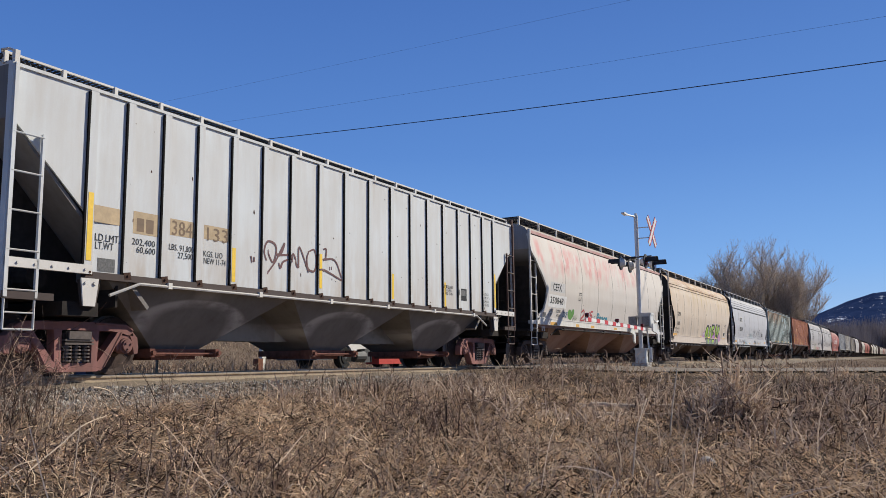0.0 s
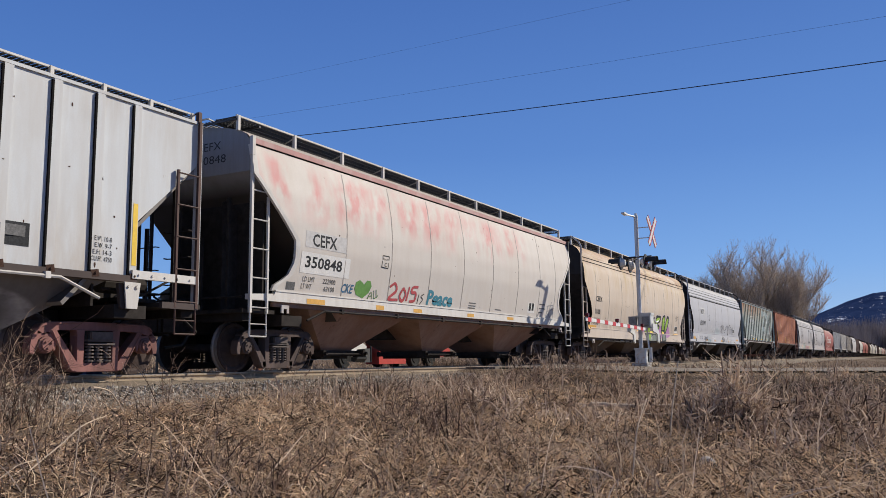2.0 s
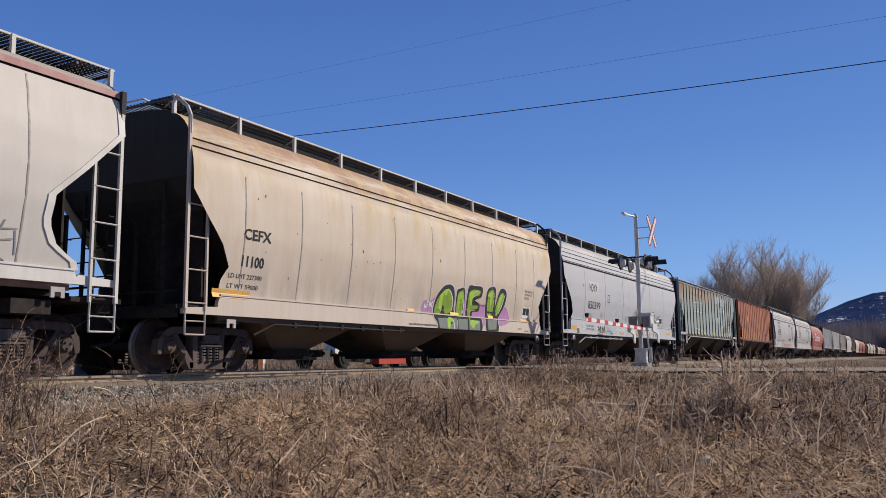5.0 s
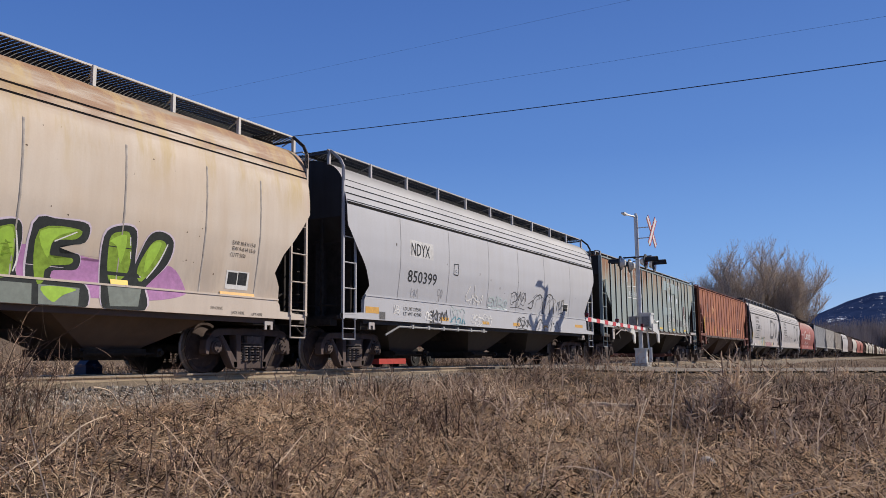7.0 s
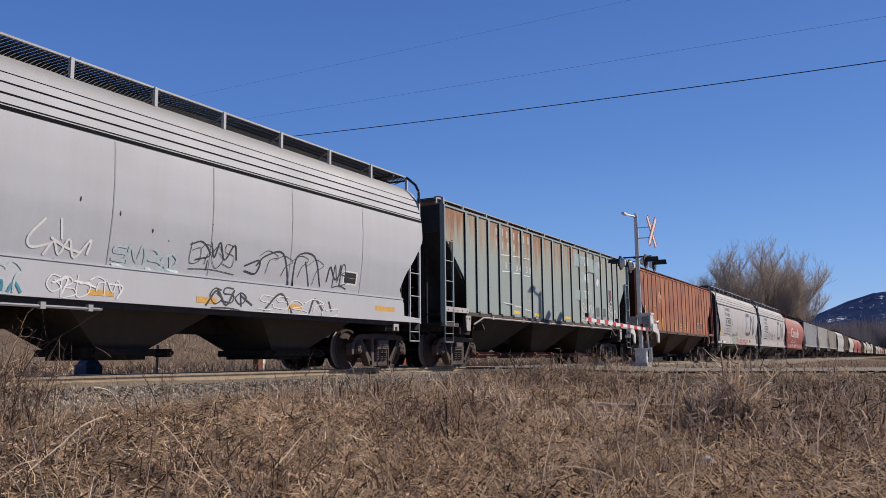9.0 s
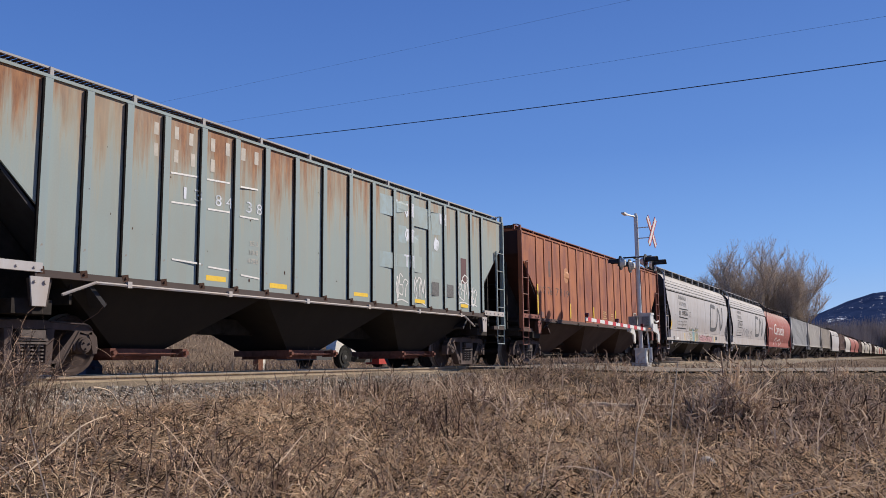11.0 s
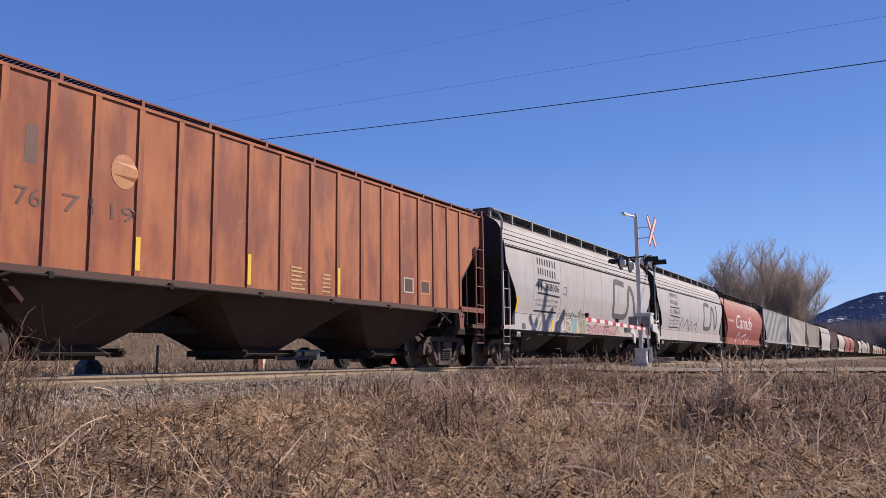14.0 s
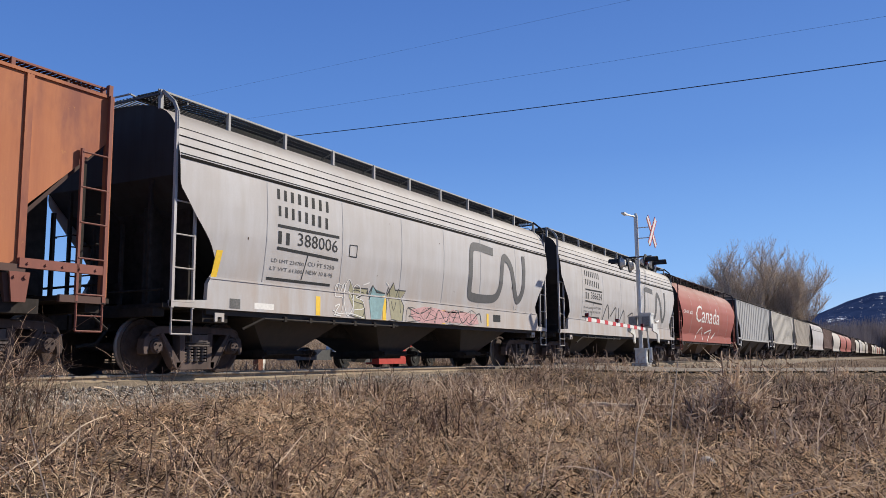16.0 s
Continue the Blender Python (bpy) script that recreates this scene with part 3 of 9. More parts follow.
def build_board(kind):
    """Roof running board: grating panels on brackets, with an edge angle."""
    h = kind["half"]
    y, z, posts = kind["board"]

    def build(bm):
        for s in (-1, 1):
            # the deep inner angle, then the cross bars of the grating on two thin bearers
            box(bm, -h, h, s * (y - 0.55) - 0.02, s * (y - 0.55) + 0.02, z - 0.10, z)
            y0, y1 = sorted((s * y, s * (y - 0.55)))
            for k in range(int(2 * h / 0.085)):
                x = -h + k * 0.085
                box(bm, x, x + 0.058, y0, y1, z - 0.016, z - 0.006)
            for k in (1, 2):
                yy = s * (y - 0.19 * k)
                box(bm, -h, h, yy - 0.004, yy + 0.004, z - 0.026, z - 0.017)
        for s in (-1, 1):
            x0, x1 = sorted((s * (h - 0.62), s * (h + 0.06)))
            for k in range(int(2 * y / 0.08)):
                yy = -y + 0.02 + k * 0.08
                box(bm, x0, x1, yy, yy + 0.04, z - 0.056, z - 0.046)
            for xx in (x0 + 0.02, x1 - 0.02):
                box(bm, xx - 0.018, xx + 0.018, -y, y, z - 0.10, z - 0.064)
    return build


def build_board_edge(kind):
    h = kind["half"]
    y, z, posts = kind["board"]

    def build(bm):
        for s in (-1, 1):
            box(bm, -h - 0.06, h + 0.06, s * y - 0.016, s * y + 0.016, z - 0.030, z)
    return build


def build_board_post(kind):
    y, z, posts = kind["board"]

    def build(bm):
        zt = roof_z(kind, y - 0.03)
        box(bm, -0.03, 0.03, -y - 0.03, -y + 0.03, zt - 0.03, z - 0.002)
        rod(bm, (0.0, -y, z - 0.06), (0.25, -y + 0.5, z - 0.08), 0.014)
    return build


def roof_z(kind, y):
    if not kind["smooth"]:
        return kind["top"] + 0.05
    best = kind["side"][-1][0]
    for z, w in kind["side"]:
        if w <= y and z > 3.2:
            f = [(a, b) for a, b in zip(kind["side"], kind["side"][1:]) if b[0] == z][0]
            (za, wa), (zb, wb) = f
            return za + (zb - za) * ((wa - y) / (wa - wb) if wa != wb else 0)
    return best


def build_hatches(kind):
    def build(bm):
        z = kind["top"] + (0.14 if not kind["smooth"] else 0.0)
        for x in np.linspace(-kind["half"] + 1.2, kind["half"] - 1.2, 6):
            box(bm, x - 0.9, x + 0.9, -0.3, 0.3, z, z + 0.1)
    return build


def build_coaming(kind):
    """The raised trough of the roof hatches, with its hold-down bars."""
    h = kind["half"]
    y, z, posts = kind["board"]

    def build(bm):
        low = (kind["top"] + 0.12 if not kind["smooth"] else roof_z(kind, 0.5)) - 0.03
        for s in (-1, 1):
            box(bm, -h + 0.7, h - 0.7, s * 0.46 - 0.03, s * 0.46 + 0.03, low, z - 0.05)
            for k in range(15):
                x = -h + 1.0 + (2 * h - 2.0) * k / 14
                box(bm, x - 0.10, x + 0.10, s * 0.51 - 0.02, s * 0.51 + 0.02, z - 0.14, z - 0.07)
    return build


RIB_D = 0.024


def build_rib(kind):
    w = kind["rib_w"]

    def build(bm):
        prism_z = [(-w / 2, -1.50), (-w / 2 + 0.002, -1.50 - RIB_D), (w / 2 - 0.012, -1.50 - RIB_D), (w / 2, -1.50)]
        a = [bm.verts.new((x, y, kind["sill"] - 0.02)) for x, y in prism_z]
        b = [bm.verts.new((x, y, kind["top"] - 0.02)) for x, y in prism_z]
        bm.faces.new(a)
        bm.faces.new(b)
        for i in range(4):
            j = (i + 1) % 4
            bm.faces.new((a[i], a[j], b[j], b[i]))
    return build


def build_rib_foot(kind):
    """A dark rusty shoe under each rib, with a bolt."""
    w = kind["rib_w"]

    def build(bm):
        prism(bm, [(-w / 2 - 0.01, kind["sill"] + 0.03), (w / 2 - 0.03, kind["sill"] + 0.05), (w / 2 - 0.01, kind["sill"] - 0.06), (-w / 2 + 0.02, kind["sill"] - 0.07)], -1.552, -1.50)
        rod(bm, (0, -1.55, kind["sill"] - 0.01), (0, -1.57, kind["sill"] - 0.01), 0.02, 6)
    return build


def build_rib_shade_strip(kind):
    """A black strip beside a rib: the rib's shade, put in as colour."""
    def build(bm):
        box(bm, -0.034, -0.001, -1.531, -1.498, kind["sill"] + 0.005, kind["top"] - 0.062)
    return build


def build_side_sill(kind):
    def build(bm):
        h = kind["half"]
        if kind["smooth"]:
            y = side_y(kind, kind["sill_top"]) + 0.03
            dx = kind["sill_in"]
            for s in (-1, 1):
                prism(bm, [(-h + dx, kind["sill_top"]), (h - dx, kind["sill_top"]), (h - dx + 0.06, kind["sill_top"] - 0.1), (h - dx + 0.08, kind["sill"] + 0.14), (h, kind["sill"] + 0.10), (h, kind["sill"]), (-h, kind["sill"]), (-h, kind["sill"] + 0.10), (-h + dx - 0.08, kind["sill"] + 0.14), (-h + dx - 0.06, kind["sill_top"] - 0.1)], s * y, s * (y - 0.08))
                prism(bm, [(-h + dx - 0.02, kind["sill_top"] + 0.018), (h - dx + 0.02, kind["sill_top"] + 0.018), (h - dx + 0.02, kind["sill_top"] - 0.012), (-h + dx - 0.02, kind["sill_top"] - 0.012)], s * (y + 0.012), s * (y - 0.03))
        else:
            for s in (-1, 1):
                dx = kind["cut"][1]
                box(bm, -h + dx - 0.1, h - dx + 0.1, s * 1.50 - 0.05, s * 1.50 + 0.05, kind["sill"] - 0.10, kind["sill"] + 0.0)
                for e in (-1, 1):
                    x0, x1 = sorted((e * (h - 0.75), e * (h + 0.02)))
                    box(bm, x0, x1, s * 1.53 - 0.03, s * 1.53 + 0.03, 1.04, 1.14)
                    x0, x1 = sorted((e * (h - dx - 0.2), e * (h - dx + 0.15)))
                    prism(bm, [(x0, kind["sill"] - 0.12), (x1, kind["sill"] - 0.12), (x1 - 0.06, kind["sill"] - 0.50), (x0 + 0.06, kind["sill"] - 0.50)], s * 1.50, s * 1.44)
    return build


def build_end_sill(kind):
    """The bar that runs on beyond the cut corner of the side sheet (towards +x, near side)."""
    def build(bm):
        h, dx = kind["half"], kind["cut"][1]
        box(bm, h - dx, h, -1.565, -1.495, kind["sill"] - 0.04, kind["sill"] + 0.09)
        for k in range(5):
            x = h - dx + 0.12 + k * (dx - 0.3) / 4
            rod(bm, (x, -1.56, kind["sill"] + 0.02), (x, -1.58, kind["sill"] + 0.02), 0.018, 6)
    return build


def build_flange(kind):
    def build(bm):
        y = side_y(kind, kind["sill_top"]) - 0.0
        dx = kind["sill_in"]
        for s in (-1, 1):
            box(bm, -kind["half"] + dx, kind["half"] - dx, s * (y - 0.08) - 0.03, s * (y - 0.08) + 0.03, kind["sill"] - 0.09, kind["sill"] - 0.002)
    return build


def build_pipe(kind):
    def build(bm):
        h = kind["half"]
        z = kind["sill"] - 0.12
        to = kind.get("pipe_to", h - 2.6)
        bent(bm, [(-h + 1.7, -1.52, z - 0.2), (-h + 2.2, -1.575, z), (to, -1.575, z)] + ([(h - 1.9, -1.52, z - 0.25)] if "pipe_to" not in kind else []), 0.024)
        for k in range(6):
            x = -h + 2.8 + k * (to - 0.2 + h - 2.8) / 5
            box(bm, x - 0.04, x + 0.04, -1.60, -1.53, z - 0.035, z + 0.06)
    return build


def build_top_chord(kind):
    """The long stiffener under the roof edge, on the near side."""
    def build(bm):
        h = kind["half"]
        if kind["smooth"]:
            for z in kind["crease"]:
                y = side_y(kind, z) + 0.02
                box(bm, -h + 0.02, h - 0.02, -y - 0.012, -y + 0.03, z - 0.01, z + 0.09)
        else:
            box(bm, -h, h, -1.527, -1.49, kind["top"] - 0.035, kind["top"] + 0.012)
    return build


def build_corner_rail(kind, e):
    """The stile of the end ladder, bent in over the roof corner to the running board, with a hand hold on the roof end."""
    y, z, posts = kind["board"]

    def build(bm):
        x = e * (kind["half"] - 0.03)
        if kind["crease"] if kind["smooth"] else False:
            box(bm, x - 0.04, x + 0.04, -1.575, -1.50, kind["post_top"] - 0.3, kind["post_top"] + 0.05)
            bent(bm, [(x - e * 0.3, -0.5, z - 0.03), (x + e * 0.09, -0.5, z + 0.02), (x + e * 0.09, 0.5, z + 0.02), (x - e * 0.3, 0.5, z - 0.03)], 0.018, 5)
        elif kind["smooth"]:
            bent(bm, [(x, -1.55, kind["post_top"] - 0.3), (x, -1.55, z - 0.42), (x, -1.46, z - 0.24), (x, -y - 0.02, z - 0.02)], 0.033, 6)
            bent(bm, [(x - e * 0.3, -0.5, z - 0.03), (x + e * 0.09, -0.5, z + 0.02), (x + e * 0.09, 0.5, z + 0.02), (x - e * 0.3, 0.5, z - 0.03)], 0.018, 5)
        else:
            box(bm, x - 0.035, x + 0.035, -1.545, -1.475, kind["top"] - 0.02, z - 0.02)
            bent(bm, [(x, -1.51, z - 0.03), (x + e * 0.06, -1.44, z), (x + e * 0.09, -y, z)], 0.018, 5)
    return build


def build_cut_flange(kind, e):
    """A stiffening strip that follows the cut-back edge of the side sheet."""
    def build(bm):
        zs = [kind["sill_top"] + (4.15 - kind["sill_top"]) * k / 24 for k in range(25)]
        rows = []
        for z in zs:
            x, y = lerp_table(kind["cut"], z), side_y(kind, z)
            rows.append([bm.verts.new((e * a, -b, z)) for a, b in ((x - 0.03, y + 0.012), (x + 0.09, y + 0.004), (x + 0.09, y - 0.05), (x - 0.03, y - 0.03))])
        for p, q in zip(rows, rows[1:]):
            for i in range(4):
                bm.faces.new((p[i], p[(i + 1) % 4], q[(i + 1) % 4], q[i]))
    return build


def build_web(kind):
    """Plates along the centre sill that close the space between the bays."""
    def build(bm):
        for y in (-0.24, 0.22):
            box(bm, -kind["half"] + 2.4, kind["half"] - 2.4, y, y + 0.02, kind["web"], kind["sill"] + 0.05)
    return build


def build_jacking_pad(kind):
    """A pale plate hung under the side sill beside the bolster, with a hole and two bolts."""
    def build(bm):
        zt = kind["sill"] - (0.06 if kind["smooth"] else 0.10)
        prism(bm, [(-0.15, zt), (0.15, zt), (0.10, zt - 0.40), (-0.10, zt - 0.40)] if not kind["smooth"] else [(-0.11, zt), (0.11, zt), (0.11, zt - 0.15), (0.05, zt - 0.15), (0.05, zt - 0.07), (-0.05, zt - 0.07), (-0.05, zt - 0.15), (-0.11, zt - 0.15)], -1.555, -1.53)
        if not kind["smooth"]:
            rod(bm, (0.08, -1.555, zt - 0.07), (0.08, -1.575, zt - 0.07), 0.028, 8)
            rod(bm, (-0.08, -1.555, zt - 0.07), (-0.08, -1.575, zt - 0.07), 0.02, 6)
    return build


def build_bulkhead(kind):
    """Cross plate and brake rigging that close the space below the slope sheet."""
    def build(bm):
        h = kind["half"]
        if kind["smooth"]:
            box(bm, h - 0.55, h - 0.51, -0.95, 1.4, 1.02, kind["end_z"] - 0.15)
        else:
            box(bm, h - 1.95, h - 1.91, -1.4, 1.4, 1.02, 1.95)
        box(bm, h - 1.25, h - 0.55, -1.2, -0.5, 1.14, 1.2)
        rod(bm, (h - 1.5, -1.0, 1.42), (h - 0.7, -1.0, 1.42), 0.16, 12)
        bent(bm, [(h - 1.7, -1.3, 1.3), (h - 0.9, -1.3, 1.25), (h - 0.4, -1.3, 1.5)], 0.02)
    return build


def build_corner_post(kind):
    def build(bm):
        box(bm, kind["half"] - 0.05, kind["half"] + 0.03, -1.55, -1.45, 1.05, kind["top"])
    return build


def build_joint(kind, z, r):
    def build(bm):
        y = side_y(kind, z) + 0.006
        box(bm, -kind["half"] + 0.06, kind["half"] - 0.06, -y - 0.004, -y + 0.01, z - r, z + r)
    return build


def build_seam(kind):
    def build(bm):
        zs = [kind["sill_top"] + 0.02 + (kind["seam_top"] - kind["sill_top"]) * k / 14 for k in range(15)]
        rows = []
        for z in zs:
            y = side_y(kind, z)
            rows.append([bm.verts.new((x, -(y + d), z)) for x, d in ((-0.022, 0.0), (-0.010, 0.0045), (0.010, 0.0045), (0.022, 0.0))])
        for a, b in zip(rows, rows[1:]):
            for i in range(3):
                bm.faces.new((a[i], a[i + 1], b[i + 1], b[i]))
    return build


def mirrored(build):
    """The same piece, turned over end to end."""
    def other(bm):
        build(bm)
        bmesh.ops.scale(bm, vec=(-1, 1, 1), verts=bm.verts)
    return other


def hopper_car(kind, label, paint, low, trim, x, frame_mat=None, pipe=None, ends=None, edge=None, rear=None, near=True, board_mat=None, tone=None, chord=None, gates=None, pads=None, seam=None, front=None):
    """One covered hopper wagon standing on the rails, its middle at x when the clip starts."""
    car = tagged(new("hopper_car"), label, "freight car", "cars of the freight train")
    car.matrix_basis = pose(x, TRACK_Y, 0)
    n, h = kind["name"], kind["half"]
    body = placed("body", shared(("body", n), build_smooth_shell(kind) if kind["smooth"] else build_ribbed_shell(kind)), paint, car)
    if kind["smooth"]:
        body.data.shade_smooth()
        body.data.set_sharp_from_angle(angle=0.5)
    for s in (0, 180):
        placed("end_sheet", shared(("end_sheet", n), build_smooth_end(kind) if kind["smooth"] else build_ribbed_end(kind)), ends or M["dark_end"], car, "", pose(0, 0, 0, 0, 0, s))
    if not kind["smooth"]:
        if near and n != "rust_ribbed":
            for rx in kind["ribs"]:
                placed("rib_shade_strip", shared(("rib_shade_strip", n), build_rib_shade_strip(kind)), M["black_line"], car, "", pose(rx - kind["rib_w"] / 2, 0, 0))
        for rx in kind["ribs"]:
            placed("rib", shared(("rib", n), build_rib(kind)), tone or paint, car, "", pose(rx, 0, 0))
            if near and n != "rust_ribbed":
                placed("rib_foot", shared(("rib_foot", n), build_rib_foot(kind)), M["rust_spot"], car, "", pose(rx, 0, 0))
    elif near:
        for sx in kind["seams"]:
            placed("seam", shared(("seam", n), build_seam(kind)), seam or M["seam"], car, "", pose(sx, 0, 0))
    if not (kind["smooth"] and not kind["crease"]):
        for turn in (0, 180):
            placed("top_chord", shared(("top_chord", n), build_top_chord(kind)), chord or tone or paint, car, "", pose(0, 0, 0, 0, 0, turn))
    if not kind["smooth"]:
        for turn in (0, 180):
            placed("corner_post", shared(("corner_post", n), build_corner_post(kind)), tone or paint, car, "", pose(0, 0, 0, 0, 0, turn))
            placed("corner_post", shared(("corner_post_left", n), mirrored(build_corner_post(kind))), tone or paint, car, "", pose(0, 0, 0, 0, 0, turn))
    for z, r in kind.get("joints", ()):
        placed("roof_joint", shared(("roof_joint", n, z), build_joint(kind, z, r)), M["black_line"], car)
    placed("side_sill", shared(("side_sill", n), build_side_sill(kind)), trim, car)
    if not kind["smooth"]:
        for turn in (0, 180):
            placed("end_sill", shared(("end_sill", n), build_end_sill(kind)), pads or trim, car, "", pose(0, 0, 0, 0, 0, turn))
            placed("end_sill", shared(("end_sill_left", n), mirrored(build_end_sill(kind))), pads or trim, car, "", pose(0, 0, 0, 0, 0, turn))
    if kind["smooth"]:
        placed("sill_flange", shared(("sill_flange", n), build_flange(kind)), low, car)
    placed("running_board", shared(("running_board", n), build_board(kind)), board_mat or M["grating"], car)
    placed("board_edge", shared(("board_edge", n), build_board_edge(kind)), edge or tone or paint, car)
    for k in range(kind["board"][2]):
        px = -h + 2 * h * k / (kind["board"][2] - 1)
        placed("board_post", shared(("board_post", n), build_board_post(kind)), edge or tone or paint, car, "", pose(px, 0, 0))
        placed("board_post", shared(("board_post", n), build_board_post(kind)), edge or tone or paint, car, "", pose(px, 0, 0, 0, 0, 180))
    half_x = (2 * h - 3.4) / kind["bays"] / 2
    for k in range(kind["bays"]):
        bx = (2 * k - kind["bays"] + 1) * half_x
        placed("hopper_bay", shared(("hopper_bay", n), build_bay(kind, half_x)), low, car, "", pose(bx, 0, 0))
        placed("outlet_gate", shared(("outlet_gate",), build_gate), gates or M["under"], car, "", pose(bx, 0, 0))
    placed("centre_sill", shared(("centre_sill",), build_centre_sill), M["under"], car)
    for s in (0, 180):
        placed("end_gear", shared(("end_gear", n), build_end_gear(kind)), M["under"] if near else low, car, "", pose(0, 0, 0, 0, 0, s))
        placed("coupler", shared(("coupler",), build_coupler), M["under"], car, "", pose((h - 8.05) * (1 if s == 0 else -1), 0, 0, 0, 0, s))
        if near:
            placed("air_hose", shared(("air_hose",), build_air_hose), M["rubber"], car, "", pose((h - 8.05) * (1 if s == 0 else -1), 0, 0, 0, 0, s))
            placed("uncoupling_lever", shared(("uncoupling_lever",), build_uncoupling_lever), M["under"], car, "", pose((h - 8.05) * (1 if s == 0 else -1), 0, 0, 0, 0, s))
    if near:
        zt = kind["top"] if not kind["smooth"] else kind["post_top"]
        for s, m in ((-1, pose(-h, -1.52, 0)), (1, Matrix.Translation((h, -1.52, 0)) @ Matrix.Diagonal((-1, 1, 1, 1)))):
            key = ("end_ladder", n, s)
            b = build_ladder(kind, 1.06, zt, 0.5, 5)
            if s > 0:
                me = shared(key, lambda bm: (b(bm), bmesh.ops.scale(bm, vec=(-1, 1, 1), verts=bm.verts)))
            else:
                me = shared(key, b)
            placed("end_ladder", me, (rear or trim) if s > 0 else front or (trim if kind["smooth"] else (tone or paint)), car, "", pose(s * h, -1.52, 0))
        if kind.get("web"):
            placed("centre_web", shared(("centre_web", n), build_web(kind)), low, car)
        for e in (-1, 1):
            rail_mat = ((rear if not kind["smooth"] else M["dark_end"]) if e > 0 else None) or edge or tone or paint
            placed("corner_rail", shared(("corner_rail", n, e), build_corner_rail(kind, e)), rail_mat, car)
            placed("jacking_pad", shared(("jacking_pad", n), build_jacking_pad(kind)), pads or M["under"], car, "", pose(e * (h - (kind["cut"][1] if not kind["smooth"] else kind["sill_in"]) - (-0.02 if not kind["smooth"] else 0.25)), 0, 0))
            if kind["smooth"] and kind["crease"]:
                placed("edge_flange", shared(("edge_flange", n, e), build_cut_flange(kind, e)), trim, car)
        if kind.get("closed"):
            for turn in (0, 180):
                placed("bulkhead", shared(("bulkhead", n), build_bulkhead(kind)), M["under"], car, "", pose(0, 0, 0, 0, 0, turn))
        placed("brake_pipe", shared(("brake_pipe", n), build_pipe(kind)), pipe or M["under"], car)
        placed("roof_hatches", shared(("roof_hatches", n), build_hatches(kind)), paint, car)
        placed("hatch_coaming", shared(("hatch_coaming", n), build_coaming(kind)), M["under"], car)
    for s in (-1, 1):
        truck(car, s * kind["centre"], frame_mat or M["frame_brown"], near)
    CARS.append((car, x))
    return car


# ---- lettering and spray paint on the sides ----
def face_y(kind, z):
    """How far the outer face stands from the middle line, the side sill included."""
    if kind["smooth"] and z < kind["sill_top"] + 0.01:
        return side_y(kind, kind["sill_top"]) + 0.03
    return side_y(kind, z)


def on_side(kind, bm, lift):
    low = kind["sill"] + 0.004
    for v in bm.verts:
        v.co.z = max(v.co.z, low)
    for v in bm.verts:
        over = 0.0
        if not kind["smooth"] and any(abs(v.co.x - r) < kind["rib_w"] / 2 + 0.012 for r in kind["ribs"]):
            over = RIB_D
        v.co.y -= face_y(kind, v.co.z) + lift + over


def fine(bm, step=0.25):
    for _ in range(4):
        long = [e for e in bm.edges if abs(e.verts[0].co.z - e.verts[1].co.z) > step]
        if not long:
            break
        bmesh.ops.subdivide_edges(bm, edges=long, cuts=1)
    bmesh.ops.triangulate(bm, faces=[f for f in bm.faces if len(f.verts) > 4])


def end_words(car, kind, text, y, z, size, mat, wide):
    """Writing on the upright end sheet that faces back along the line."""
    c = bpy.data.curves.new("text", "FONT")
    c.body, c.size, c.resolution_u = text, size / 0.7, 2
    ob = new("text", c)
    me = bpy.data.meshes.new_from_object(ob)
    bpy.data.objects.remove(ob)
    bm = bmesh.new()
    bm.from_mesh(me)
    bpy.data.meshes.remove(me)
    lo, hi = min(v.co.x for v in bm.verts), max(v.co.x for v in bm.verts)
    for v in bm.verts:
        v.co = Vector((-kind["half"] + 0.045 if kind["smooth"] else -kind["half"] - 0.004, y - (v.co.x - lo) * wide / (hi - lo), z + v.co.y))
    return part("lettering", bm, mat, car)


def words(car, kind, text, x, z, size, mat, name="lettering", wide=1.0, lift=0.005, shear=0.0, bold=0.0):
    """A line of writing on the near side; x and z of its lower left corner, size the height of a capital."""
    c = bpy.data.curves.new("text", "FONT")
    c.body, c.size, c.resolution_u, c.shear, c.offset = text, size / 0.7, 2, shear, bold * size
    ob = new("text", c)
    me = bpy.data.meshes.new_from_object(ob)
    bpy.data.objects.remove(ob)
    bm = bmesh.new()
    bm.from_mesh(me)
    bpy.data.meshes.remove(me)
    lo, hi = min(v.co.x for v in bm.verts), max(v.co.x for v in bm.verts)
    for v in bm.verts:
        v.co = Vector((x + (v.co.x - lo) * wide / (hi - lo), 0, z + v.co.y))
    fine(bm, 0.1)
    on_side(kind, bm, lift)
    return part(name, bm, mat, car)


def panel(car, kind, x0, x1, z0, z1, mat, name="stencil_panel", lift=0.003, label=""):
    bm = bmesh.new()
    n = max(1, int((z1 - z0) / 0.06))
    rows = [[bm.verts.new((x, 0, z0 + (z1 - z0) * k / n)) for x in (x0, x1)] for k in range(n + 1)]
    for a, b in zip(rows, rows[1:]):
        bm.faces.new((a[0], a[1], b[1], b[0]))
    on_side(kind, bm, lift)
    return part(name, bm, mat, car, label)


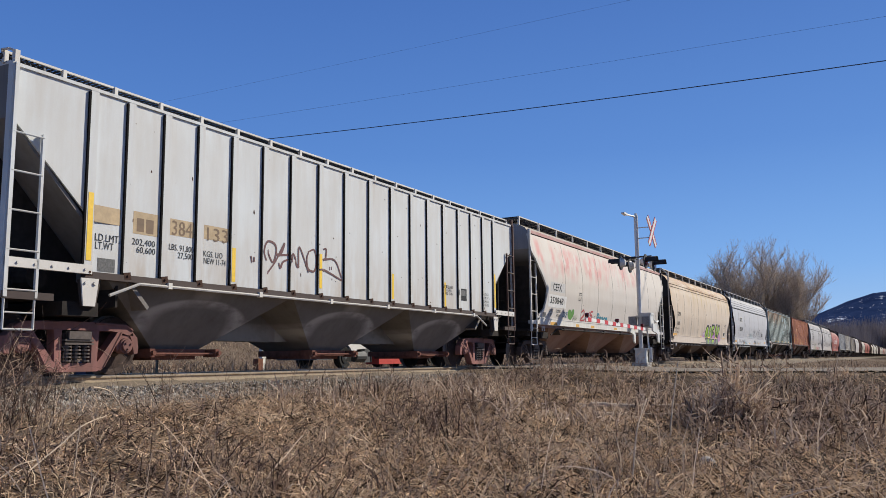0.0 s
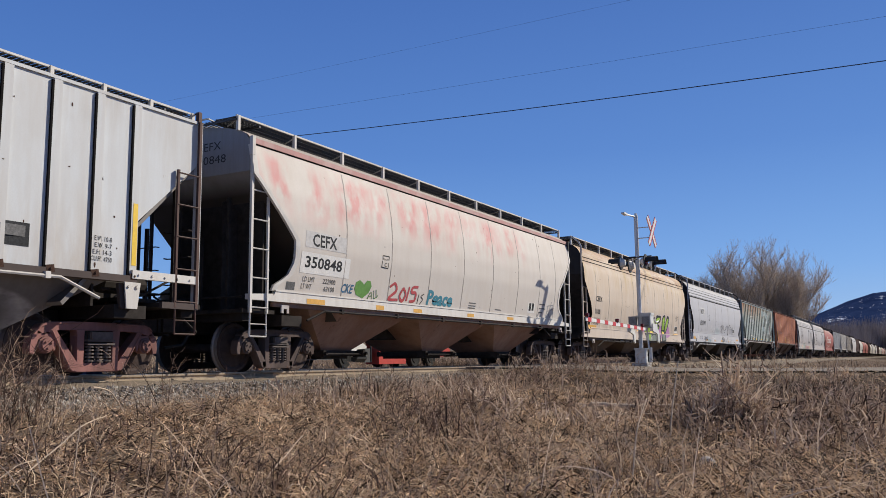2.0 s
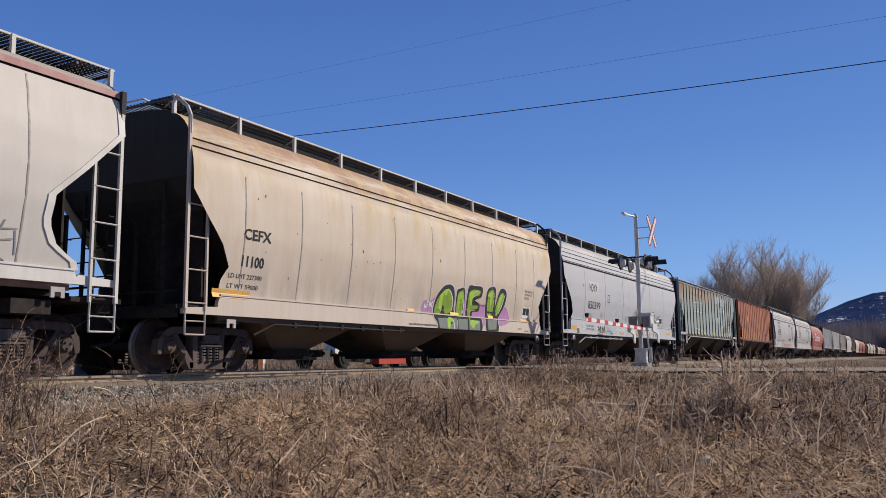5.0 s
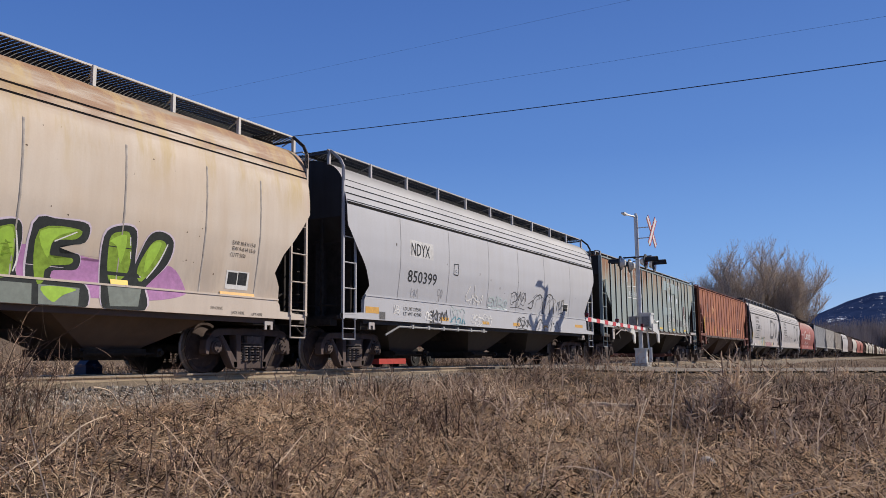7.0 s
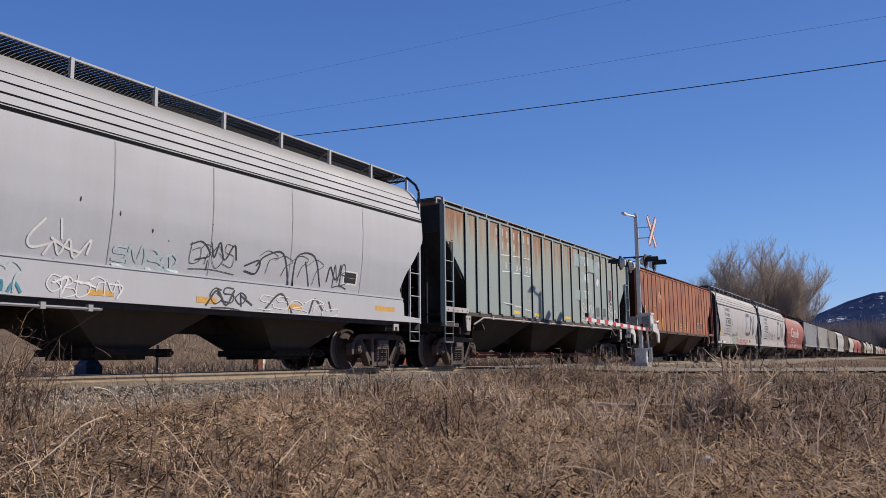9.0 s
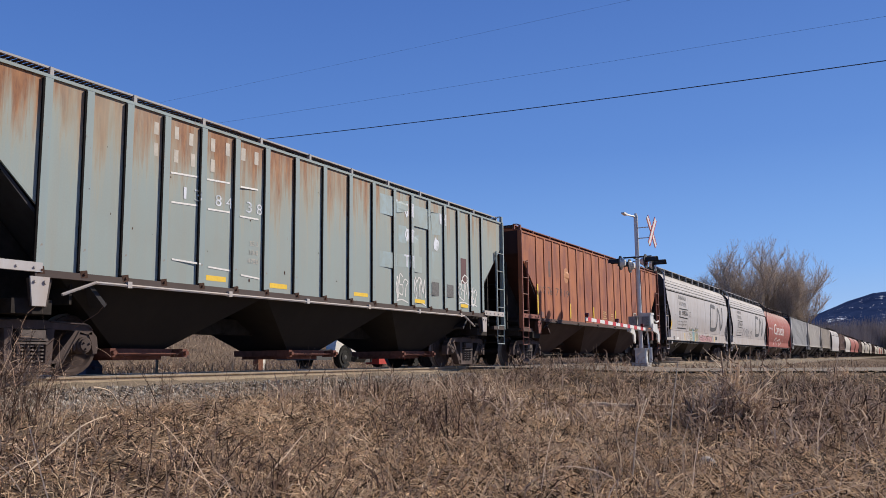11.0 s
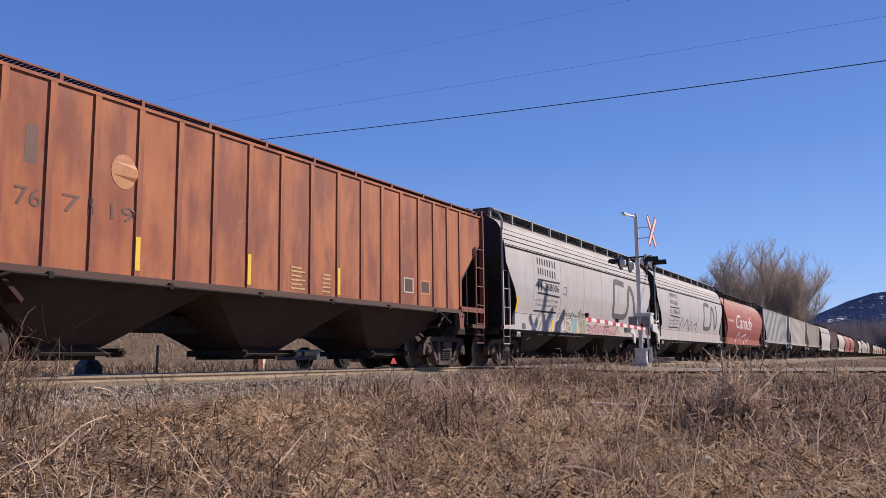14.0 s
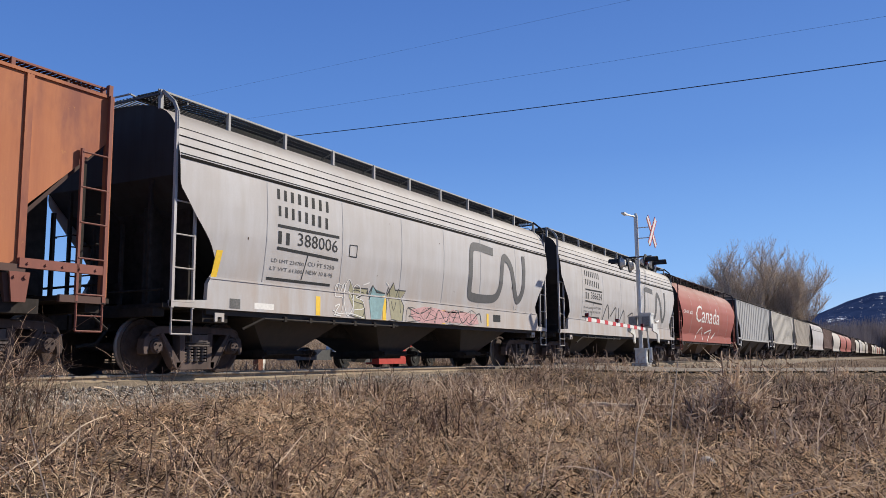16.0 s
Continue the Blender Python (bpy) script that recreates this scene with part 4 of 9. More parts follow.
def stroke_into(bm, pts, w, taper=0.0, steps=6):
    """A ribbon in x and z through the points, rounded by a spline."""
    P = [Vector((p[0], 0, p[1])) for p in pts]
    if len(P) > 2:
        Q = []
        ext = [P[0] * 2 - P[1]] + P + [P[-1] * 2 - P[-2]]
        for i in range(len(P) - 1):
            a, b, c, d = ext[i:i + 4]
            for k in range(steps):
                t = k / steps
                Q.append(0.5 * ((2 * b) + (c - a) * t + (2 * a - 5 * b + 4 * c - d) * t * t + (3 * b - a - 3 * c + d) * t ** 3))
        Q.append(P[-1])
        P = Q
    last = None
    for i, p in enumerate(P):
        d = (P[min(i + 1, len(P) - 1)] - P[max(i - 1, 0)])
        d = d.normalized() if d.length > 1e-6 else Vector((1, 0, 0))
        nrm = Vector((-d.z, 0, d.x)) * w / 2 * (1 - taper * abs(2 * i / max(1, len(P) - 1) - 1))
        up = Vector((0, -0.00004 * i, 0))
        cur = (bm.verts.new(p + nrm + up), bm.verts.new(p - nrm + up))
        if last:
            bm.faces.new((last[0], cur[0], cur[1], last[1]))
        last = cur


def spray(car, kind, strokes, w, mat, name="graffiti", lift=0.0055, at=(0, 0), size=1.0, label="", taper=0.0, steps=6):
    bm = bmesh.new()
    for i, s in enumerate(strokes):
        first = len(bm.verts)
        stroke_into(bm, [(at[0] + px * size, at[1] + pz * size) for px, pz in s], w, taper, steps)
        bm.verts.ensure_lookup_table()
        for v in bm.verts[first:]:
            v.co.y -= 0.0003 * i
    on_side(kind, bm, lift)
    return part(name, bm, mat, car, label)


def rounded(pts, steps=4):
    """A closed outline with its corners eased."""
    out, n = [], len(pts)
    for i in range(n):
        a, b, c, d = (Vector((*pts[(i + j) % n], 0)) for j in (-1, 0, 1, 2))
        for k in range(steps):
            t = k / steps
            v = 0.5 * ((2 * b) + (c - a) * t + (2 * a - 5 * b + 4 * c - d) * t * t + (3 * b - a - 3 * c + d) * t ** 3)
            out.append((v.x, v.y))
    return out


def clipped(poly, z, keep_above):
    """The part of an outline above or below a level."""
    out = []
    for (x0, z0), (x1, z1) in zip(poly, poly[1:] + poly[:1]):
        in0, in1 = (z0 >= z, z1 >= z) if keep_above else (z0 <= z, z1 <= z)
        if in0:
            out.append((x0, z0))
        if in0 != in1:
            out.append((x0 + (x1 - x0) * (z - z0) / (z1 - z0), z))
    return out


def blob(car, kind, pts, mat, name="graffiti", lift=0.010, at=(0, 0), size=1.0, label="", soft=False):
    """A filled patch of paint, laid on the curved side in level strips."""
    poly = [(at[0] + px * size, at[1] + pz * size) for px, pz in pts]
    if soft:
        poly = rounded(poly)
    lo, hi = min(p[1] for p in poly), max(p[1] for p in poly)
    levels = [lo + (hi - lo) * k / max(1, math.ceil((hi - lo) / 0.07)) for k in range(max(1, math.ceil((hi - lo) / 0.07)) + 1)]
    if kind["smooth"] and lo < kind["sill_top"] < hi:
        levels = sorted(levels + [kind["sill_top"], kind["sill_top"] + 0.012])
    bm = bmesh.new()
    for z0, z1 in zip(levels, levels[1:]):
        p = clipped(clipped(poly, z0, True), z1, False)
        q = []
        for v in p:
            if not q or (abs(v[0] - q[-1][0]) + abs(v[1] - q[-1][1])) > 1e-5:
                q.append(v)
        if len(q) > 3 and abs(q[0][0] - q[-1][0]) + abs(q[0][1] - q[-1][1]) < 1e-5:
            q.pop()
        if len(q) < 3:
            continue
        f = bm.faces.new([bm.verts.new((x, 0, z)) for x, z in q])
        bmesh.ops.triangulate(bm, faces=[f])
    bmesh.ops.remove_doubles(bm, verts=bm.verts, dist=1e-5)
    on_side(kind, bm, lift)
    return part(name, bm, mat, car, label)

# ---- the lie of the land ----
TRACK_Y = 11.76
ROAD_X0, ROAD_X1 = 21.6, 28.0


def smoothstep(a, b, v):
    t = min(1.0, max(0.0, (v - a) / (b - a)))
    return t * t * (3 - 2 * t)


GROUND_LINE = [(-400, -1.0), (-20, -0.95), (0, -0.88), (3, -0.82), (6, -0.72), (8.2, -0.52), (9.0, -0.46), (14.6, -0.42), (15.6, -0.15), (18.0, -0.06), (26, 0.0), (3000, 0.0)]


def ground_z(x, y):
    z = lerp_table(GROUND_LINE, y)
    road = smoothstep(ROAD_X0 - 3.0, ROAD_X0 - 0.6, x) * (1 - smoothstep(ROAD_X1 + 0.6, ROAD_X1 + 3.5, x))
    road *= 1 - smoothstep(60, 90, abs(y))
    z = z * (1 - road) + road_z(y) * road - 0.05 * road
    z += 2.5 * smoothstep(27, 44, y) * (1 - smoothstep(160, 260, x)) * (1 - smoothstep(140, 260, y))
    if abs(y - TRACK_Y) > 2.6 and road < 0.05:
        z += 0.09 * noise.noise((x * 0.35, y * 0.35, 0)) + 0.035 * noise.noise((x * 1.3, y * 1.3, 3))
    return z


def road_z(y):
    return -0.16 + 0.13 * (1 - smoothstep(1.8, 6.5, abs(y - TRACK_Y)))


def spread(lo, hi, fine_lo, fine_hi, step, grow):
    out = list(np.arange(fine_lo, fine_hi + step / 2, step))
    s, v = step, fine_hi
    while v < hi:
        s *= grow
        v = min(hi, v + s)
        out.append(v)
    s, v = step, fine_lo
    while v > lo:
        s *= grow
        v = max(lo, v - s)
        out.insert(0, v)
    return out


def sheet(name, xs, ys, height, material):
    verts = [(x, y, height(x, y)) for y in ys for x in xs]
    n = len(xs)
    faces = [(j * n + i, j * n + i + 1, (j + 1) * n + i + 1, (j + 1) * n + i) for j in range(len(ys) - 1) for i in range(n - 1)]
    return part(name, (verts, faces), material, None, "", True)


tagged(sheet("ground", spread(-3500, 4300, -6, 46, 0.4, 1.22), spread(-3500, 3500, -5, 18, 0.35, 1.22), ground_z, M["soil"]), "uneven ground of dry soil and flattened thatch", "ground", kind="structure")


def build_road():
    ys = [-90, -40, -20, -10, -5] + [k * 0.8 for k in range(0, 12)] + [10.05]
    ys2 = [13.65] + [14 + k * 0.8 for k in range(8)] + [25, 40, 90]
    for rows in (ys, ys2):
        verts, faces = [], []
        for y in rows:
            for k in range(9):
                x = ROAD_X0 + (ROAD_X1 - ROAD_X0) * k / 8
                verts.append((x, y, road_z(y) + 0.03 * math.sin(k / 8 * math.pi)))
        for j in range(len(rows) - 1):
            for k in range(8):
                faces.append((j * 9 + k, j * 9 + k + 1, (j + 1) * 9 + k + 1, (j + 1) * 9 + k))
        tagged(part("road", (verts, faces), M["asphalt"], None, "", True), "worn grey asphalt road at a level crossing", "road", kind="structure")


build_road()


def ballast_bed():
    prof = [(-2.75, -0.52), (-2.3, -0.40), (-1.75, -0.24), (-1.45, -0.19), (-1.2, -0.165), (-0.93, -0.115), (-0.84, -0.11), (-0.6, -0.20), (0, -0.2), (0.6, -0.20), (1.45, -0.19), (1.75, -0.24), (2.3, -0.40), (2.75, -0.50)]
    xs = spread(-300, 1400, -4, 40, 0.25, 1.15)
    verts = [(x, TRACK_Y + y, z + 0.025 * noise.noise((x * 3, y * 3, 7)) + 0.05 * noise.noise((x * 0.5, y * 0.8, 9))) for x in xs for y, z in prof]
    n = len(prof)
    faces = [(i * n + j, (i + 1) * n + j, (i + 1) * n + j + 1, i * n + j + 1) for i in range(len(xs) - 1) for j in range(n - 1)]
    return tagged(part("ballast_bed", (verts, faces), M["ballast"], None, "", True), "crushed grey stone ballast under the track", "ballast", kind="structure")


ballast_bed()


def lumps(name, places, sizes, material, label, category):
    """Many broken stones in one mesh."""
    base = np.array([(1, 0, 0), (-1, 0, 0), (0, 1, 0), (0, -1, 0), (0, 0, 1), (0, 0, -1)], float)
    tri = np.array([(0, 2, 4), (2, 1, 4), (1, 3, 4), (3, 0, 4), (2, 0, 5), (1, 2, 5), (3, 1, 5), (0, 3, 5)])
    rng = np.random.default_rng(4)
    n = len(places)
    j = base[None] * rng.uniform(0.6, 1.2, (n, 6, 1)) + rng.normal(0, 0.22, (n, 6, 3))
    a = rng.uniform(0, math.tau, n)
    c, s = np.cos(a)[:, None], np.sin(a)[:, None]
    x, y = j[..., 0] * c - j[..., 1] * s, j[..., 0] * s + j[..., 1] * c
    v = np.stack([x, y, j[..., 2] * 0.75], -1) * np.array(sizes)[:, None, None] + np.array(places)[:, None, :]
    f = tri[None] + 6 * np.arange(n)[:, None, None]
    return tagged(part(name, (v.reshape(-1, 3).tolist(), f.reshape(-1, 3).tolist()), material), label, category, kind="stuff")


def scatter_ballast():
    rng = np.random.default_rng(11)
    n = 26000
    x = 2.0 + 38 * rng.random(n) ** 1.6
    off = rng.uniform(-2.85, -1.35, n)
    keep = (x < ROAD_X0 - 0.5) | (x > ROAD_X1 + 0.5)
    x, off = x[keep], off[keep]
    prof = [(-2.75, -0.50), (-2.3, -0.40), (-1.75, -0.24), (-1.45, -0.19), (-1.0, -0.2)]
    pl = [(a, TRACK_Y + b, lerp_table(prof, b) + 0.012) for a, b in zip(x, off)]
    lumps("ballast_stones", pl, rng.uniform(0.02, 0.05, len(pl)), M["stone"], "loose grey crushed stones on the track shoulder", "ballast")


scatter_ballast()


LENGTHS = [-250, -60] + list(range(-20, 81, 10)) + [160, 400, 1300]


def build_track():
    track = tagged(new("railway_track"), "rusty steel rails on weathered wooden ties", "railway track", kind="structure")
    prof = [(-0.07, -0.18), (0.07, -0.18), (0.07, -0.165), (0.012, -0.145), (0.012, -0.05), (0.036, -0.035), (0.036, -0.004), (-0.036, -0.004), (-0.036, -0.035), (-0.012, -0.05), (-0.012, -0.145), (-0.07, -0.165)]
    for s in (-1, 1):
        y = TRACK_Y + s * 0.753
        bm = bmesh.new()
        rings = [[bm.verts.new((x, y + p, z)) for p, z in prof] for x in LENGTHS]
        bm.faces.new(rings[0])
        bm.faces.new(rings[-1])
        for a, b in zip(rings, rings[1:]):
            for i in range(len(prof)):
                j = (i + 1) % len(prof)
                bm.faces.new((a[i], a[j], b[j], b[i]))
        rail = part("rail", bm, M["rail"], track)
        bm = bmesh.new()
        for x0, x1 in zip(LENGTHS, LENGTHS[1:]):
            box(bm, x0, x1, y - 0.085, y + 0.085, -0.20, -0.085)
        part("rail_foot", bm, M["dust"], rail, "dusty beige rail foot")
        bm = bmesh.new()
        for x0, x1 in zip(LENGTHS, LENGTHS[1:]):
            box(bm, x0, x1, y - 0.032, y + 0.032, -0.004, 0.0)
        part("rail_head", bm, M["rail_top"], rail, "bright worn running surface")

    def tie(bm):
        box(bm, -0.11, 0.11, -1.3, 1.3, -0.36, -0.165)
    rng = random.Random(5)
    for k in range(150):
        placed("tie", shared(("tie",), tie), M["tie"], track, "", pose(-6 + k * 0.53 + rng.uniform(-0.02, 0.02), TRACK_Y + rng.uniform(-0.04, 0.04), rng.uniform(-0.012, 0.004), 0, 0, rng.uniform(-1.2, 1.2)))
    bm = bmesh.new()
    for y0, y1 in ((10.05, 11.0), (11.2, 12.5), (12.7, 13.65)):
        box(bm, ROAD_X0 - 0.3, ROAD_X1 + 0.3, y0, y1, -0.2, -0.015)
    tagged(part("crossing_panel", bm, M["asphalt"]), "asphalt panels between the rails at the crossing", "road", kind="structure")


build_track()


# ---- crossing signal ----
def crossing_signal():
    X, Y = 28.75, 8.0
    sig = tagged(new("crossing_signal"), "galvanised level crossing mast with lowered striped gate", "crossing signal")
    sig.matrix_basis = pose(X, Y, 0)
    bm = bmesh.new()
    box(bm, -0.27, 0.27, -0.27, 0.27, -0.6, 0.03)
    part("foundation", bm, M["concrete"], sig)
    bm = bmesh.new()
    rod(bm, (0, 0, 0.0), (0, 0, 5.1), 0.072, 14)
    rod(bm, (0, 0, 5.1), (0, 0, 5.16), 0.077, 14)
    rod(bm, (0, 0, 5.16), (0, 0, 5.24), 0.05, 10)
    part("mast", bm, M["galv"], sig, smooth=False)
    bm = bmesh.new()
    box(bm, -0.17, 0.17, -0.17, 0.17, 0.03, 0.5)
    box(bm, -0.2, 0.2, -0.2, 0.2, 0.48, 0.53)
    rod(bm, (0.1, -0.3, 0.05), (0.1, -0.3, 0.55), 0.06, 8)
    part("base_casing", bm, M["galv"], sig)
    bm = bmesh.new()
    box(bm, -0.2, 0.2, -0.42, -0.1, 1.22, 1.70)
    box(bm, -0.22, 0.22, -0.44, -0.08, 1.66, 1.73)
    for z in (1.3, 1.62):
        box(bm, -0.12, 0.12, -0.12, 0.11, z - 0.03, z + 0.03)
    rod(bm, (0.2, -0.26, 1.46), (0.26, -0.26, 1.46), 0.14, 14)
    part("gate_mechanism", bm, M["galv"], sig)
    bm = bmesh.new()
    box(bm, -0.27, -0.205, -0.38, -0.14, 1.26, 1.6)
    rod(bm, (-0.32, -0.26, 1.40), (-0.20, -0.26, 1.40), 0.10, 12)
    part("shaft_housing", bm, M["box_grey"], sig, "grey gearbox beside the mast")
    bm = bmesh.new()
    box(bm, -0.16, 0.16, 0.1, 0.36, 1.30, 1.62)
    part("junction_box", bm, M["box_grey"], sig)
    bm = bmesh.new()
    bent(bm, [(0.12, -0.2, 1.2), (0.14, -0.22, 0.8), (0.12, -0.24, 0.5)], 0.03, 6)
    part("conduit", bm, M["galv"], sig)
    bm = bmesh.new()
    bent(bm, [(0.3, -0.4, 1.5), (0.62, -0.4, 1.42), (0.9, -0.4, 1.48)], 0.025, 6)
    part("conduit", bm, M["galv"], sig)
    for y in (0.32, -0.52):
        bm = bmesh.new()
        prism(bm, [(-0.3, 1.35), (0.3, 1.35), (0.3, 1.15), (0.38, 1.2), (0.55, 1.0), (0.5, 0.7), (0.35, 0.75), (0.3, 1.0), (0.1, 1.05), (-0.3, 1.1)], y, y + 0.05)
        part("counterweight", bm, M["galv"], sig)
    # gate arm with red and white bands
    gate = new("gate_arm")
    gate.parent = sig
    gate.matrix_basis = Matrix.Translation((-0.35, -0.28, 1.16)) @ pose(0, 0, 0, 0, 1.1, 0)
    bm = bmesh.new()
    box(bm, -6.1, 0.2, -0.012, 0.012, -0.05, 0.05)
    me = bpy.data.meshes.new("gate_arm")
    bm.to_mesh(me)
    bm.free()
    me.materials.append(M["white"])
    bpy.data.objects.remove(gate)
    gate = placed("gate_arm", me, M["white"], sig, "white gate arm with red bands", Matrix.Translation((-0.35, -0.28, 1.16)) @ pose(0, 0, 0, 0, 1.1, 0))
    def band(bm):
        prism(bm, [(-0.15, -0.06), (0.15, -0.06), (0.15, 0.06), (-0.15, 0.06)], -0.016, 0.016)
    for k in range(8):
        placed("red_band", shared(("red_band",), band), M["red"], gate, "", pose(-0.5 - 0.76 * k, 0, 0))
    def arm_lamp(bm):
        rod(bm, (0, -0.05, 0.12), (0, 0.05, 0.12), 0.055, 10)
        box(bm, -0.02, 0.02, -0.02, 0.02, 0.04, 0.12)
    for k in (0.4, 3.2, 6.0):
        placed("arm_lamp", shared(("arm_lamp",), arm_lamp), M["lens"], gate, "", pose(-k, 0, 0))
    # flashing light heads on a crossarm
    bm = bmesh.new()
    rod(bm, (-0.62, 0, 3.62), (0.62, 0, 3.62), 0.03, 8)
    rod(bm, (0, -0.5, 3.70), (0, 0.5, 3.70), 0.025, 8)
    for s in (-0.55, 0.55):
        rod(bm, (s, -0.32, 3.62), (s, 0.32, 3.62), 0.02, 6)
    part("crossarm", bm, M["black"], sig)

    def head(bm):
        rod(bm, (0, 0, 0), (0, -0.03, 0), 0.25, 20)
        n = 14
        for r in (0.15, 0.158):
            a = [bm.verts.new((r * math.cos(math.pi * k / n), -0.03, r * math.sin(math.pi * k / n))) for k in range(n + 1)]
            b = [bm.verts.new((r * math.cos(math.pi * k / n), -0.42, r * math.sin(math.pi * k / n) + 0.0)) for k in range(n + 1)]
            for k in range(n):
                bm.faces.new((a[k], a[k + 1], b[k + 1], b[k]))

    def cup(bm):
        rod(bm, (0, 0.16, 0), (0, 0.001, 0), 0.09, 16, 0.19)

    def glass(bm):
        rod(bm, (0, -0.032, 0), (0, -0.05, 0), 0.145, 18)
    for s in (-0.55, 0.55):
        for a in (0, 180):
            m = Matrix.Translation((s, -0.42 if a == 0 else 0.42, 3.46)) @ pose(0, 0, 0, 0, 0, a)
            hd = placed("light_head", shared(("light_head",), head), M["black"], sig, "round black backing with hood", m)
            placed("light_lens", shared(("light_lens",), glass), M["lens"], hd)
            placed("light_cup", shared(("light_cup",), cup), M["galv"], hd, "pale metal cup behind the lens")
    # crossbuck
    for z in (4.35, 4.72):
        bm = bmesh.new()
        rod(bm, (0, 0, z), (0, -0.52, z), 0.018, 6)
        part("bracket", bm, M["galv"], sig)
    def blade(bm):
        box(bm, -0.61, 0.61, -0.01, 0.01, -0.115, 0.115)
    def edge(bm):
        for s in (-1, 1):
            box(bm, -0.61, 0.61, -0.014, 0.014, s * 0.09 - 0.02, s * 0.09 + 0.02)
    for a in (52, -52):
        b = placed("crossbuck_blade", shared(("crossbuck_blade",), blade), M["white"], sig, "white blade with red borders", Matrix.Translation((0, -0.55 + (0.012 if a > 0 else -0.012), 4.55)) @ pose(0, 0, 0, 0, 0, -5) @ pose(0, 0, 0, 0, a, 0))
        placed("red_border", shared(("red_border",), edge), M["red"], b)
    # small lamp on an arm at the top
    bm = bmesh.new()
    rod(bm, (0, 0, 5.12), (-0.75, 0.12, 5.10), 0.03, 8)
    part("lamp_arm", bm, M["galv"], sig)
    bm = bmesh.new()
    prism(bm, [(-1.12, 5.09), (-0.72, 5.07), (-0.62, 5.11), (-0.75, 5.15), (-1.06, 5.14)], 0.08, 0.2)
    part("lamp_head", bm, M["white"], sig)
    return sig


crossing_signal()


# ---- overhead cables ----
def cable(x, y0, z0, y1, z1, sag, r, label, x1=None):
    bm = bmesh.new()
    n = 40
    pts = []
    for k in range(n + 1):
        t = k / n
        pts.append(Vector((x + ((x1 or x) - x) * t, y0 + (y1 - y0) * t, z0 + (z1 - z0) * t - sag * 4 * t * (1 - t))))
    bent(bm, pts, r, 5)
    return tagged(part("overhead_cable", bm, M["wire"]), label, "cable", "power line along the road", "structure")


cable(54.4, -40, 17.18, 120, 25.2, 2.25, 0.032, "black overhead power cable")
cable(54.4, -40, 19.58, 120, 24.22, 0.72, 0.0072, "thin overhead power cable")
cable(54.4, -40, 25.18, 120, 25.34, 0.64, 0.0056, "thin overhead power cable")


# ---- bare trees, woods and hills ----
def bare_tree(x, y, z, height, spread_r, seed, label, levels=5):
    """A leafless tree: tapered trunk, limbs, branches and a haze of twigs, each a thin tapered piece."""
    rng = random.Random(seed)
    tree = tagged(new("bare_tree"), label, "tree", "trees beyond the railway")
    tree.matrix_basis = pose(x, y, z)
    wood, twigs = bmesh.new(), ([], [])

    def twig(p, q, w):
        d = (q - p).normalized()
        s = d.cross(Vector((rng.uniform(-1, 1), rng.uniform(-1, 1), 0.3))).normalized() * w
        i = len(twigs[0])
        twigs[0].extend([tuple(p - s), tuple(p + s), tuple(q)])
        twigs[1].append((i, i + 1, i + 2))

    def grow(p, d, length, r, level):
        steps = 4
        for k in range(steps):
            d = (d + Vector((rng.gauss(0, 0.09), rng.gauss(0, 0.09), rng.gauss(0.05, 0.05)))).normalized()
            q = p + d * length / steps
            if level <= 2:
                rod(wood, p, q, r * (1 - k / steps * 0.5), 6 if level == 0 else 4, r * (1 - (k + 1) / steps * 0.5))
            else:
                twig(p, q + d * 0.1, max(0.015, r * 0.8))
            p = q
            if level < levels and (k > 0 or level > 0):
                for _ in range(2 if level < 3 else 2):
                    a = rng.uniform(0, math.tau)
                    side = Vector((math.cos(a), math.sin(a), 0)) * spread_r
                    nd = (d * 0.9 + side * rng.uniform(0.5, 1.15) + Vector((0, 0, 0.33))).normalized()
                    grow(p, nd, length * rng.uniform(0.42, 0.62), r * 0.5, level + 1)
    for k in range(2):
        a = rng.uniform(0, math.tau)
        grow(Vector((rng.uniform(-0.8, 0.8), rng.uniform(-0.8, 0.8), -0.3)), Vector((0.16 * math.cos(a), 0.16 * math.sin(a), 1)), height * rng.uniform(0.5, 0.62), height * 0.011, 0)
    part("trunk", wood, M["bark"], tree)
    part("crown", twigs, M["twig"], tree)
    return tree


for k, (tx, ty, th) in enumerate([(128, 21.3, 16.4), (126, 18.9, 16.6), (133, 17.0, 15.6), (131, 15.0, 15.4), (140, 14.2, 16.0), (150, 20.5, 14.6), (124, 23.6, 12.4), (118, 19.6, 8.5), (120, 16.0, 8.0), (135, 12.4, 10.6), (145, 16.5, 14.4), (129, 20.2, 14.0), (136, 18.2, 15.0), (134, 15.9, 14.0), (142, 15.2, 13.0), (127, 22.5, 12.4)]):
    bare_tree(tx, ty, -0.4, th * 0.93, 0.78, 20 + k, "tall leafless cottonwood with many fine twigs", 4)


